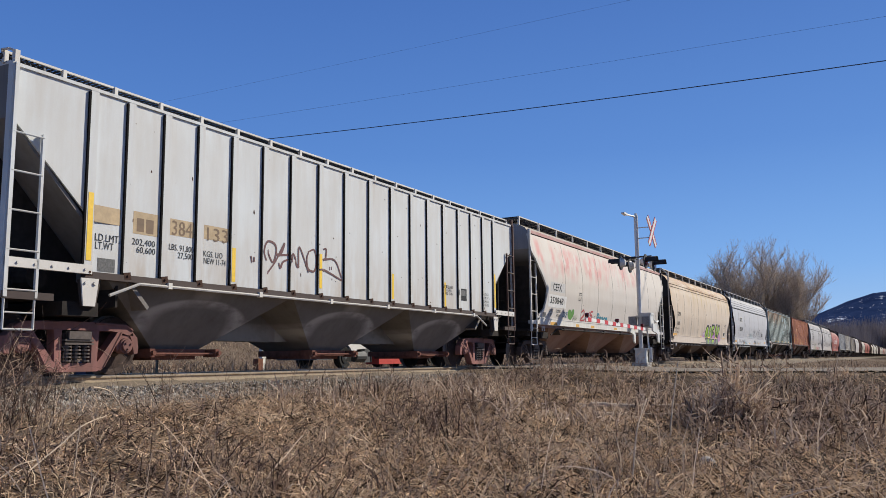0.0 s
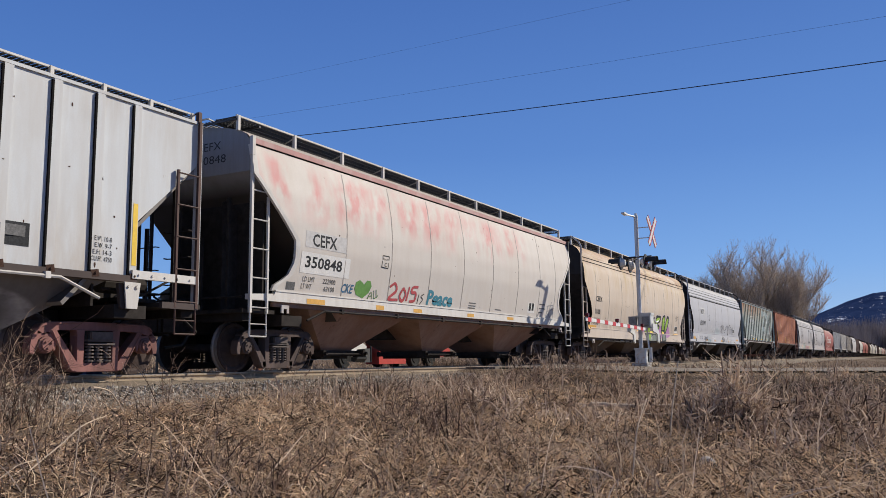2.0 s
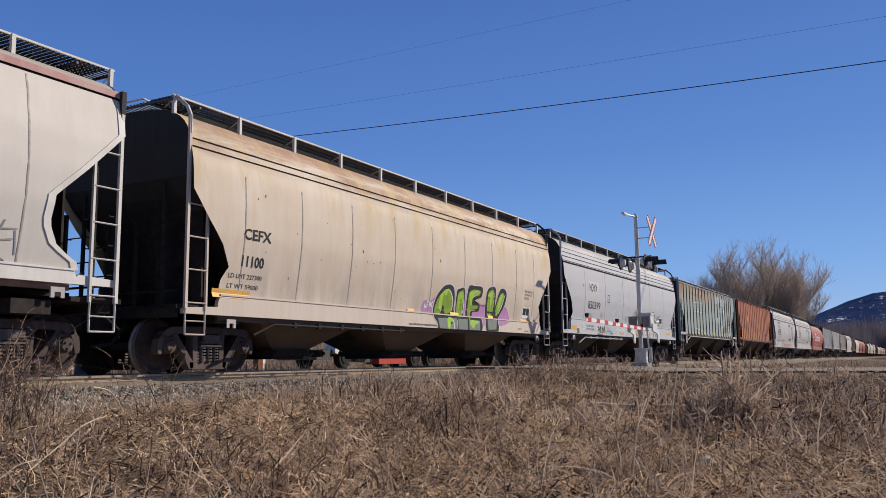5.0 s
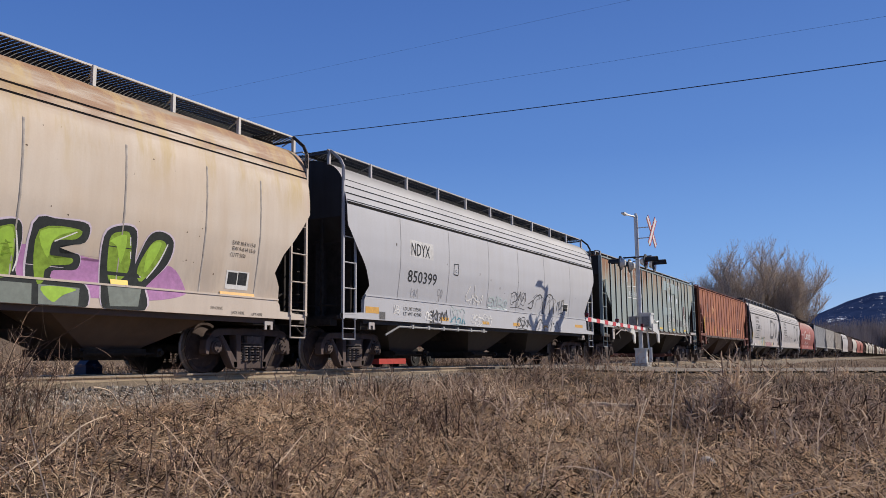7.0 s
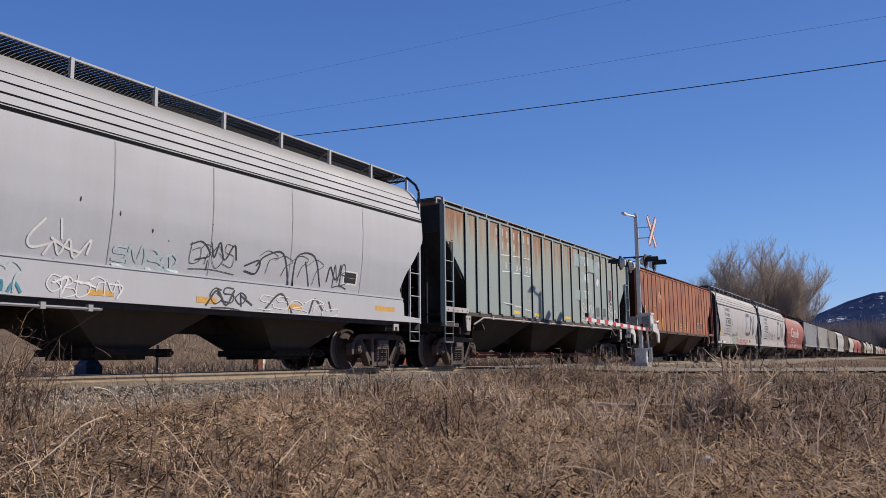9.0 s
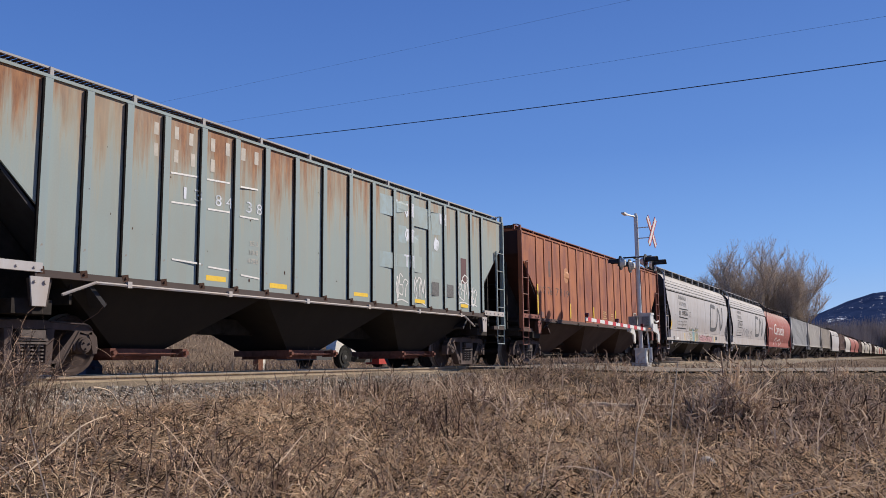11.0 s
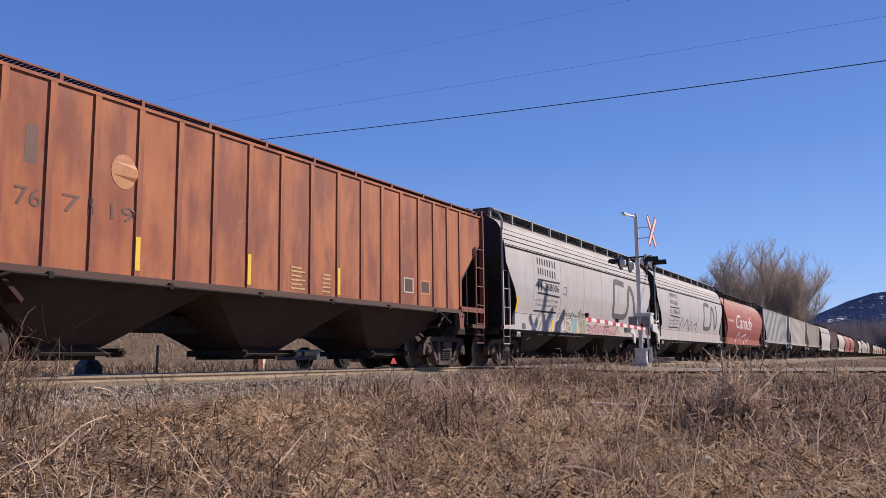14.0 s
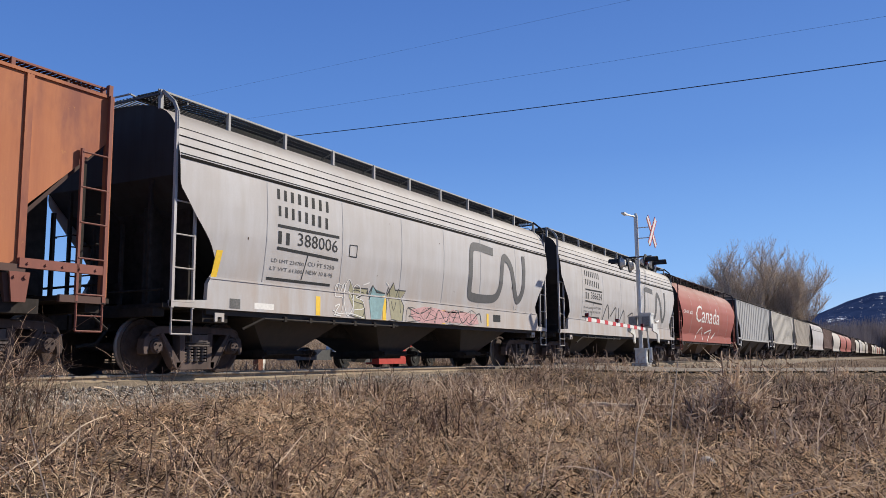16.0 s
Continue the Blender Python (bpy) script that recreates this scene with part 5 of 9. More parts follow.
def twig_band(name, x0, x1, y0, y1, n, hmin, hmax, w, seed, label, material, lean=0.5):
    """A far belt of leafless brush: many thin upright slivers."""
    rng = np.random.default_rng(seed)
    x, y = rng.uniform(x0, x1, n), rng.uniform(y0, y1, n)
    f = 0.5 + 0.5 * np.array([noise.noise((a * 0.03, b * 0.03, seed)) for a, b in zip(x, y)])
    h = (hmin + (hmax - hmin) * rng.random(n) ** 0.8) * (0.55 + 0.75 * f)
    zb = rng.uniform(0, 0.5, n) * h
    a = rng.uniform(0, math.tau, n)
    ww = w * rng.uniform(0.5, 1.4, n)
    dx, dy = np.cos(a) * ww, np.sin(a) * ww
    lx, ly = rng.normal(0, lean, n) * h * 0.5, rng.normal(0, lean, n) * h * 0.5
    p0 = np.stack([x - dx, y - dy, zb - 0.5], -1)
    p1 = np.stack([x + dx, y + dy, zb - 0.5], -1)
    p2 = np.stack([x + lx, y + ly, np.maximum(h, zb + 0.3 * h) - 0.4], -1)
    v = np.stack([p0, p1, p2], 1).reshape(-1, 3)
    f3 = np.arange(3 * n).reshape(-1, 3)
    return tagged(part(name, (v.tolist(), f3.tolist()), material), label, "woods", kind="stuff")


# twig tones greyed, with the haze of distance put into them
M["far_twig"] = islands("haze_grey_woods", [(0.20, 0.17, 0.17), (0.27, 0.23, 0.225), (0.15, 0.13, 0.135), (0.23, 0.20, 0.205)], thin=0.15)
twig_band("far_woods", 260, 620, 17, 160, 90000, 7, 15, 0.13, 31, "far belt of leafless grey-brown woods", M["far_twig"], 0.22)
twig_band("far_woods", 250, 620, -140, 4, 90000, 7, 15, 0.13, 32, "far belt of leafless grey-brown woods", M["far_twig"], 0.22)

twig_band("far_woods", 640, 900, -60, 60, 30000, 14, 28, 0.3, 33, "far belt of leafless grey-brown woods", M["far_twig"], 0.22)


def hill(name, cx, cy, rx, ry, h, seed, mat, label):
    xs = np.linspace(-1, 1, 70)
    verts, faces = [], []
    for j in xs:
        for i in xs:
            r = math.sqrt(i * i + (j if j > 0 else 0.62 * j) ** 2 + 0.0022) - 0.047
            e = math.exp(-3.2 * r) * (1 - smoothstep(0.8, 1.0, r))
            zz = h * e * (1 + 0.16 * noise.fractal((i * 3 + seed, j * 3, 0), 1.0, 2.0, 5)) - 2
            verts.append((cx + i * rx, cy + j * ry, zz))
    n = len(xs)
    faces = [(j * n + i, j * n + i + 1, (j + 1) * n + i + 1, (j + 1) * n + i) for j in range(n - 1) for i in range(n - 1)]
    return tagged(part(name, (verts, faces), mat, None, "", True), label, "mountain", kind="structure")


def forest_hill_mat():
    m, nt, p = mat_base("haze_blue_forest_slope")
    o = coords(nt)
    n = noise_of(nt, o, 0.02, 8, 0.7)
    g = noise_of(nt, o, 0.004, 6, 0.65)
    # forest tones turned blue: distance haze painted into the slope
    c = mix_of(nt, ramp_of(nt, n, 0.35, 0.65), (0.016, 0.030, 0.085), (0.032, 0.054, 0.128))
    sep = nt.nodes.new("ShaderNodeSeparateXYZ")
    nt.links.new(o, sep.inputs["Vector"])
    for cy, cz, ry, rz in ((176, 108, 46, 13), (56, 179, 22, 9), (108, 147, 16, 6), (20, 150, 14, 10)):
        # a snowfield: uneven round a spot on the slope
        dist = nt.nodes.new("ShaderNodeVectorMath")
        dist.operation = "LENGTH"
        comb = nt.nodes.new("ShaderNodeCombineXYZ")
        nt.links.new(ramp_of(nt, sep.outputs["Y"], cy - ry, cy + ry, -1, 1), comb.inputs["X"])
        nt.links.new(ramp_of(nt, sep.outputs["Z"], cz - rz, cz + rz, -1, 1), comb.inputs["Y"])
        nt.links.new(comb.outputs["Vector"], dist.inputs[0])
        snow = noise_of(nt, o, 0.05, 6, 0.75)
        near = ramp_of(nt, dist.outputs["Value"], 1.35, 0.3, 0.0, 0.14)
        add = nt.nodes.new("ShaderNodeMath")
        nt.links.new(snow, add.inputs[0])
        nt.links.new(near, add.inputs[1])
        c = mix_of(nt, times_of(nt, ramp_of(nt, add.outputs["Value"], 0.65, 0.69), ramp_of(nt, dist.outputs["Value"], 1.3, 1.0)), c, (0.62, 0.67, 0.76))
    nt.links.new(c, p.inputs["Base Color"])
    p.inputs["Roughness"].default_value = 1.0
    p.inputs["Specular IOR Level"].default_value = 0.0
    return m


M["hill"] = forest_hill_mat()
hill("mountain", 3000, 62, 1250, 1250, 204, 1.0, M["hill"], "haze-blue forested mountain with snow patches")
hill("mountain", 3400, -420, 1250, 1250, 190, 5.0, M["hill"], "haze-blue forested mountain ridge in the distance")


# ---- things beyond the track ----
def wheel_mesh(r, w):
    def build(bm):
        lathe(bm, [(r * 0.55, 0), (r * 0.62, w * 0.08), (r * 0.93, 0.0), (r, w * 0.15), (r, w * 0.85), (r * 0.93, w), (r * 0.6, w * 0.92), (r * 0.5, w * 0.6)], 0, 26)
    return build


def rim_mesh(r, w):
    def build(bm):
        lathe(bm, [(r * 0.12, -0.01), (r * 0.5, 0.03), (r * 0.56, -0.005), (r * 0.56, 0.06)], 0, 16)
    return build


def road_wheel(parent, x, y, z, r, w, rim):
    t = placed("tyre", shared(("tyre", r, w), wheel_mesh(r, w)), M["rubber"], parent, "", pose(x, y, z))
    placed("rim", shared(("rim", r, w), rim_mesh(r, w)), rim, t)
    return t


def work_trailer():
    """A low red and white work trailer standing on the road beyond the line."""
    t = tagged(new("work_trailer"), "low red and white work trailer standing beyond the railway", "trailer")
    t.matrix_basis = pose(24.0, 18.0, -0.06)
    bm = bmesh.new()
    arch = [(0.44 * math.cos(a), 0.38 + 0.44 * math.sin(a)) for a in [math.pi * k / 12 for k in range(13)]]
    prism(bm, [(-0.62, 0.56), (-0.55, 0.9), (-0.45, 0.99), (0.85, 0.99), (1.3, 0.78), (1.3, 0.70), (0.7, 0.66), (0.5, 0.40)] + arch[1:-1] + [(-0.5, 0.5)], -0.95, -0.55)
    part("fender", bm, M["truck_white"], t, "white wheel fender")
    bm = bmesh.new()
    prism(bm, [(-1.5, 0.30), (-0.66, 0.30), (-0.66, 0.66), (-1.2, 0.62), (-1.5, 0.45)], -0.85, 0.85)
    part("tool_box", bm, M["grating"], t)
    bm = bmesh.new()
    box(bm, -1.7, 8.6, -0.5, -0.38, 0.42, 0.58)
    box(bm, -1.7, 8.6, 0.38, 0.5, 0.42, 0.58)
    for x in (-1.0, 1.0, 3.0, 5.0, 7.0, 8.3):
        box(bm, x - 0.06, x + 0.06, -0.38, 0.38, 0.44, 0.56)
    part("chassis", bm, M["under"], t)
    bm = bmesh.new()
    rod(bm, (0.75, -0.75, 0.42), (1.35, -0.75, 0.42), 0.2, 12)
    box(bm, 1.4, 1.75, -0.8, -0.45, 0.2, 0.7)
    rod(bm, (1.95, -0.7, 0.2), (1.95, -0.7, 0.85), 0.04, 8)
    part("air_tank", bm, M["grating"], t)
    bm = bmesh.new()
    prism(bm, [(2.2, 0.13), (4.1, 0.13), (4.1, 1.0), (3.95, 1.06), (2.35, 1.06), (2.2, 1.0)], -0.9, -0.3)
    part("side_box", bm, M["farm_red"], t, "red steel side box")
    bm = bmesh.new()
    prism(bm, [(5.5, 0.84), (5.8, 0.97), (6.3, 0.97), (6.75, 0.8), (6.7, 0.76), (6.3, 0.9), (5.8, 0.9), (5.55, 0.80)], -0.95, -0.5)
    part("fender", bm, M["farm_red"], t, "faded red wheel fender")
    bm = bmesh.new()
    prism(bm, [(6.8, 0.4), (7.7, 0.42), (7.75, 0.7), (7.3, 0.86), (6.85, 0.8)], -0.9, -0.6)
    part("tail_box", bm, M["farm_red"], t)
    bm = bmesh.new()
    prism(bm, [(4.35, 0.80), (4.45, 0.95), (4.6, 1.03), (5.2, 1.03), (5.35, 0.92), (5.3, 0.86), (5.15, 0.92), (4.65, 0.92), (4.45, 0.78)], -0.95, -0.5)
    part("fender", bm, M["farm_red"], t, "faded red wheel fender")
    for x in (0.0, 4.75, 6.0):
        for y in (-0.95, 0.7):
            road_wheel(t, x, y, 0.38, 0.38, 0.26, M["grating"])
    bm = bmesh.new()
    box(bm, -0.6, 8.6, -0.9, 0.9, 1.06, 1.14)
    part("deck", bm, M["grating"], t)


def blue_stand():
    t = tagged(new("steel_stand"), "dark blue steel stand on a square base", "equipment")
    t.matrix_basis = pose(11.9, 15.0, -0.28)
    bm = bmesh.new()
    box(bm, -0.2, 0.2, -0.2, 0.2, 0, 0.12)
    box(bm, -0.2, 0.2, -0.18, 0.18, 0.12, 0.44)
    prism(bm, [(-0.2, 0.44), (0.2, 0.44), (0.11, 0.54), (-0.11, 0.54)], -0.14, 0.14)
    part("base", bm, M["stand_blue"], t)
    bm = bmesh.new()
    rod(bm, (0, 0, 0.52), (0, 0, 1.5), 0.09, 12)
    rod(bm, (0, 0, 1.5), (0, 0, 1.56), 0.11, 12)
    part("column", bm, M["stand_blue"], t)
    bm = bmesh.new()
    rod(bm, (0, -0.16, 0.4), (0, -0.26, 0.4), 0.06, 10)
    part("flange", bm, M["stand_blue"], t)


def marker_posts():
    t = tagged(new("marker_post"), "white marker post beside a rusty block", "post")
    t.matrix_basis = pose(19.95, 17.25, -0.348)
    bm = bmesh.new()
    box(bm, -0.06, 0.06, -0.05, 0.05, 0, 0.95)
    box(bm, -0.10, 0.10, -0.06, 0.06, 0.66, 0.97)
    part("post", bm, M["white"], t)
    bm = bmesh.new()
    box(bm, -0.32, -0.11, -0.1, 0.1, 0.0, 0.64)
    part("block", bm, M["rust_block"], t)
    for x, y, h in ((14.0, 15.3, 0.75), (9.6, 16.5, 0.8)):
        bm = bmesh.new()
        rod(bm, (0, 0, -0.2), (0.02, 0, h), 0.035, 7, 0.03)
        p = tagged(part("wooden_post", bm, M["post_wood"]), "thin grey wooden post in dry grass", "post")
        p.matrix_basis = pose(x, y, -0.15)


work_trailer()
blue_stand()
marker_posts()


def fallen_log(x, y, z, turn, length, r, seed):
    """A split, weathered log: uneven, tapering, with a flat broken face and splintered ends."""
    bm = bmesh.new()
    rng = random.Random(seed)
    n, m = 12, 9
    rings = []
    for k in range(n + 1):
        t = k / n
        rr = r * (1.0 - 0.35 * t) * (0.9 + 0.2 * noise.noise((t * 5, seed, 0)))
        ring = []
        for j in range(m):
            a = math.tau * j / m
            w = rr * (1 + 0.3 * noise.noise((math.cos(a) * 2, math.sin(a) * 2, t * 3 + seed)))
            end = rng.uniform(-0.06, 0.06) if k in (0, n) else 0.0
            ring.append(bm.verts.new((length * t + end, w * math.cos(a) + 0.05 * math.sin(4 * t), min(w * math.sin(a), 0.55 * rr) + 0.03 * math.sin(3 * t + seed))))
        rings.append(ring)
    for p, q in zip(rings, rings[1:]):
        for j in range(m):
            bm.faces.new((p[j], p[(j + 1) % m], q[(j + 1) % m], q[j]))
    bm.faces.new(rings[0][::-1])
    bm.faces.new(rings[-1])
    b = tagged(part("fallen_log", bm, M["branch"]), "split weathered grey log lying in dry weeds", "log")
    b.matrix_basis = Matrix.Translation((x, y, z)) @ pose(0, 0, 0, 0, rng.uniform(-4, 4), turn)


def dry_stick(pts, r, label="pale dry stick lying over the grass"):
    bm = bmesh.new()
    P = [Vector(p) for p in pts]
    Q = []
    for i in range(len(P) - 1):
        a, b, c, d = P[max(i - 1, 0)], P[i], P[i + 1], P[min(i + 2, len(P) - 1)]
        for k in range(6):
            t = k / 6
            v = 0.5 * ((2 * b) + (c - a) * t + (2 * a - 5 * b + 4 * c - d) * t * t + (3 * b - a - 3 * c + d) * t ** 3)
            Q.append(v + Vector((noise.noise(v * 9), 0, noise.noise(v * 9 + Vector((5, 5, 5))))) * 0.012)
    Q.append(P[-1])
    tube(bm, Q, [r * (1 - 0.5 * k / len(Q)) for k in range(len(Q))])
    tagged(part("dry_stick", bm, M["stick"]), label, "stick")


def field_stone():
    bm = bmesh.new()
    bmesh.ops.create_icosphere(bm, subdivisions=3, radius=0.085)
    for v in bm.verts:
        v.co *= 1 + 0.16 * noise.noise(v.co * 9)
        v.co.z *= 0.85
    s = tagged(part("field_stone", bm, plain("grey_stone", (0.42, 0.38, 0.34), 0.9, 0, 0.3, 30, 0.4), None, "", True), "rounded grey stone in flattened grass", "stone")
    s.matrix_basis = pose(8.0, 1.66, ground_z(8.0, 1.72) + 0.06)


M["branch"] = plain("weathered_branch_wood", (0.46, 0.375, 0.295), 0.9, 0, 0.5, 14, 0.6)
M["stick"] = plain("bleached_stick", (0.58, 0.46, 0.34), 0.85, 0, 0.3, 30, 0.2)
fallen_log(13.3, 4.55, -0.55, -76, 1.35, 0.06, 3)
fallen_log(13.0, 4.40, -0.66, -74, 1.25, 0.065, 4)
fallen_log(13.9, 2.1, -0.52, -95, 0.7, 0.035, 5)
dry_stick([(3.69, 5.6, -0.80), (3.95, 5.6, -0.60), (4.24, 5.6, -0.41), (4.43, 5.6, -0.29), (4.65, 5.62, -0.23)], 0.008, "long pale arching cane over the grass")
dry_stick([(3.70, 5.6, -0.64), (3.88, 5.6, -0.54), (4.04, 5.6, -0.50)], 0.006)
dry_stick([(4.74, 4.2, -0.85), (5.0, 4.2, -0.62), (5.34, 4.2, -0.40)], 0.008, "straight pale stick leaning up from the grass")
dry_stick([(6.74, 8.4, -0.10), (6.99, 8.4, -0.16), (7.19, 8.4, -0.40)], 0.011, "pale bent stem at the ballast edge")
dry_stick([(4.36, 5.0, -0.75), (4.55, 5.0, -0.735), (4.75, 5.0, -0.74)], 0.010)
dry_stick([(4.19, 5.4, -0.85), (4.21, 5.4, -0.5), (4.24, 5.4, -0.27)], 0.007, "thin upright dry stem")
dry_stick([(6.40, 1.9, -0.85), (6.6, 1.9, -0.40), (6.94, 1.9, -0.15)], 0.007, "thin upright dry stem")
dry_stick([(10.42, 2.6, -0.89), (10.65, 2.6, -0.43), (11.06, 2.6, 0.13)], 0.011, "tall pale dead stalk in the weeds")
field_stone()


# ---- dry grass, weeds and brambles ----
def fast_mesh(name, verts, quads, material, label, category):
    me = bpy.data.meshes.new(name)
    nv, nq = len(verts), len(quads)
    me.vertices.add(nv)
    me.vertices.foreach_set("co", np.ascontiguousarray(verts, dtype=np.float32).ravel())
    me.loops.add(nq * 4)
    me.loops.foreach_set("vertex_index", np.ascontiguousarray(quads, dtype=np.int32).ravel())
    me.polygons.add(nq)
    me.polygons.foreach_set("loop_start", np.arange(0, nq * 4, 4, dtype=np.int32))
    me.update(calc_edges=True)
    me.validate()
    return tagged(placed(name, me, material), label, category, kind="stuff")


def spines(base, heading, elev, droop, length, segs, rng, wobble=0.12):
    """Centre lines of blades: they leave the ground at an angle, bend over and wander."""
    n = len(base)
    pts = np.zeros((n, segs + 1, 3))
    pts[:, 0] = base
    h, e = heading.copy(), elev.copy()
    for k in range(segs):
        step = length / segs
        pts[:, k + 1, 0] = pts[:, k, 0] + step * np.cos(e) * np.cos(h)
        pts[:, k + 1, 1] = pts[:, k, 1] + step * np.cos(e) * np.sin(h)
        pts[:, k + 1, 2] = pts[:, k, 2] + step * np.sin(e)
        e = e - droop / segs
        h = h + rng.normal(0, wobble, n)
        e = e + rng.normal(0, wobble, n)
    return pts


def ribbons(pts, width, rng, tip=0.25):
    """Flat tapering blades along the centre lines, and their faces."""
    n, m, _ = pts.shape
    d = pts[:, -1] - pts[:, 0]
    r = rng.normal(0, 1, (n, 3))
    s = np.cross(d, r)
    s /= np.linalg.norm(s, axis=1)[:, None] + 1e-9
    taper = np.linspace(1, tip, m)[None, :, None]
    off = s[:, None, :] * width[:, None, None] * 0.5 * taper
    v = np.stack([pts - off, pts + off], 2).reshape(-1, 3)
    base = (np.arange(n) * m * 2)[:, None]
    k = np.arange(m - 1)[None, :] * 2
    q = np.stack([base + k, base + k + 1, base + k + 3, base + k + 2], -1).reshape(-1, 4)
    return v, q


def settle(x, y):
    return np.array([ground_z(a, b) for a, b in zip(x, y)])


def verge(n, rng, r0, r1, a0=-22.0, a1=78.0, ymax=9.35):
    """Random spots on the near side of the line, thicker towards the open end of the field."""
    a = np.radians(rng.uniform(a0, a1, n))
    r = r0 * (r1 / r0) ** rng.random(n)
    x, y = r * np.cos(a), r * np.sin(a)
    keep = (y < ymax) & ~((x > ROAD_X0 - 0.7) & (x < ROAD_X1 + 0.7))
    return x[keep], y[keep]


def patch(x, y, f, seed):
    return np.array([noise.noise((a * f, b * f, seed)) for a, b in zip(x, y)])


def tussocks(n, rng, r0, r1, mean, spread_r):
    """Spots gathered in tufts: the place of each blade, and the heading of its tuft."""
    tx, ty = verge(n, rng, r0, r1)
    k = rng.poisson(mean, len(tx))
    i = np.repeat(np.arange(len(tx)), k)
    size = spread_r * rng.uniform(0.5, 1.5, len(tx))
    x = tx[i] + rng.normal(0, 1, len(i)) * size[i]
    y = ty[i] + rng.normal(0, 1, len(i)) * size[i]
    keep = (y < 9.35) & ~((x > ROAD_X0 - 0.7) & (x < ROAD_X1 + 0.7)) & (np.hypot(x, y) > 2.2)
    return x[keep], y[keep], rng.uniform(0, math.tau, len(tx))[i][keep]


def open_turf(x, y):
    """1 on the open matted turf before the line, 0 where brambles and weeds have taken over."""
    a = np.degrees(np.arctan2(y, x))
    return np.clip((52 - a) / 14, 0, 1) * np.clip((a - 4) / 12, 0.3, 1)


def flattened_grass():
    rng = np.random.default_rng(41)
    x, y = verge(260000, rng, 2.4, 45)
    f = patch(x, y, 0.55, 2.0)
    gaps = np.clip(0.85 + 1.9 * patch(x, y, 2.6, 5.0), 0.12, 1.25)
    keep = rng.random(len(x)) < (0.72 + 0.95 * f) * gaps * (0.45 + 0.55 * open_turf(x, y))
    x, y = x[keep], y[keep]
    lie = 4.5 * patch(x, y, 1.1, 8.0) + math.pi * rng.integers(0, 2, len(x))
    tx, ty, th = tussocks(11000, rng, 2.6, 34, 11, 0.075)
    keep = rng.random(len(tx)) < 0.35 + 0.65 * open_turf(tx, ty)
    x, y, lie = np.concatenate([x, tx[keep]]), np.concatenate([y, ty[keep]]), np.concatenate([lie, th[keep]])
    n = len(x)
    lie = lie + rng.normal(0, 0.5, n)
    base = np.stack([x, y, settle(x, y) + rng.uniform(0.0, 0.06, n)], -1)
    pts = spines(base, lie, rng.uniform(0.0, 0.75, n), rng.uniform(0.1, 1.2, n), 0.07 + 0.24 * rng.random(n) ** 1.6, 3, rng, 0.36)
    v, q = ribbons(pts, rng.uniform(0.005, 0.012, n) * (1 + 0.06 * np.hypot(x, y)), rng)
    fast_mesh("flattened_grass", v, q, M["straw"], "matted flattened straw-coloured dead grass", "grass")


def standing_grass():
    rng = np.random.default_rng(42)
    x, y, lie = tussocks(2300, rng, 2.8, 55, 6, 0.055)
    n = len(x)
    base = np.stack([x, y, settle(x, y)], -1)
    tall = 0.14 + 0.26 * rng.random(n) ** 1.5
    pts = spines(base, lie + rng.normal(0, 0.8, n), rng.uniform(0.8, 1.6, n), rng.uniform(0.0, 1.5, n), tall, 3, rng, 0.14)
    v, q = ribbons(pts, rng.uniform(0.005, 0.011, n) * (1 + 0.05 * np.hypot(x, y)), rng)
    fast_mesh("standing_grass", v, q, M["stalk"], "thin upright stalks of dead grass", "grass")


def thicket(name, spots, per, hmin, hmax, seed, label, material, lean=0.5, w=0.006, twiggy=7):
    """Leafless weed stems with side twigs, growing round each spot."""
    rng = np.random.default_rng(seed)
    bx, by, hs = [], [], []
    for sx, sy, sr, sh in spots:
        k = int(per * sr * sr * 3.1) + 3
        a, r = rng.uniform(0, math.tau, k), sr * np.sqrt(rng.random(k))
        bx.append(sx + r * np.cos(a))
        by.append(sy + r * np.sin(a))
        hs.append(sh * rng.uniform(hmin, hmax, k) * (1.1 - 0.5 * r / sr))
    x, y, h = np.concatenate(bx), np.concatenate(by), np.concatenate(hs)
    keep = (y < 9.5) & ~((x > ROAD_X0 - 0.3) & (x < ROAD_X1 + 0.3))
    x, y, h = x[keep], y[keep], h[keep]
    n = len(x)
    base = np.stack([x, y, settle(x, y) - 0.02], -1)
    stem = spines(base, rng.uniform(0, math.tau, n), 1.57 - np.abs(rng.normal(0, lean, n)), rng.uniform(-0.2, 1.2, n), h, 5, rng, 0.14)
    vs, qs, count = [], [], 0
    for pts, wd in ((stem, rng.uniform(0.7, 1.5, n) * w),):
        v, q = ribbons(pts, wd, rng, 0.45)
        vs.append(v)
        qs.append(q + count)
        count += len(v)
    m = n * twiggy
    i = rng.integers(0, n, m)
    t = rng.uniform(0.9, 4.9, m)
    k = np.minimum(t.astype(int), 4)
    fr = (t - k)[:, None]
    b = stem[i, k] * (1 - fr) + stem[i, k + 1] * fr
    tw = spines(b, rng.uniform(0, math.tau, m), rng.uniform(-0.1, 1.3, m), rng.uniform(-0.5, 0.9, m), h[i] * rng.uniform(0.12, 0.42, m), 3, rng, 0.2)
    v, q = ribbons(tw, rng.uniform(0.4, 0.9, m) * w, rng, 0.4)
    vs.append(v)
    qs.append(q + count)
    fast_mesh(name, np.concatenate(vs), np.concatenate(qs), material, label, "weeds")


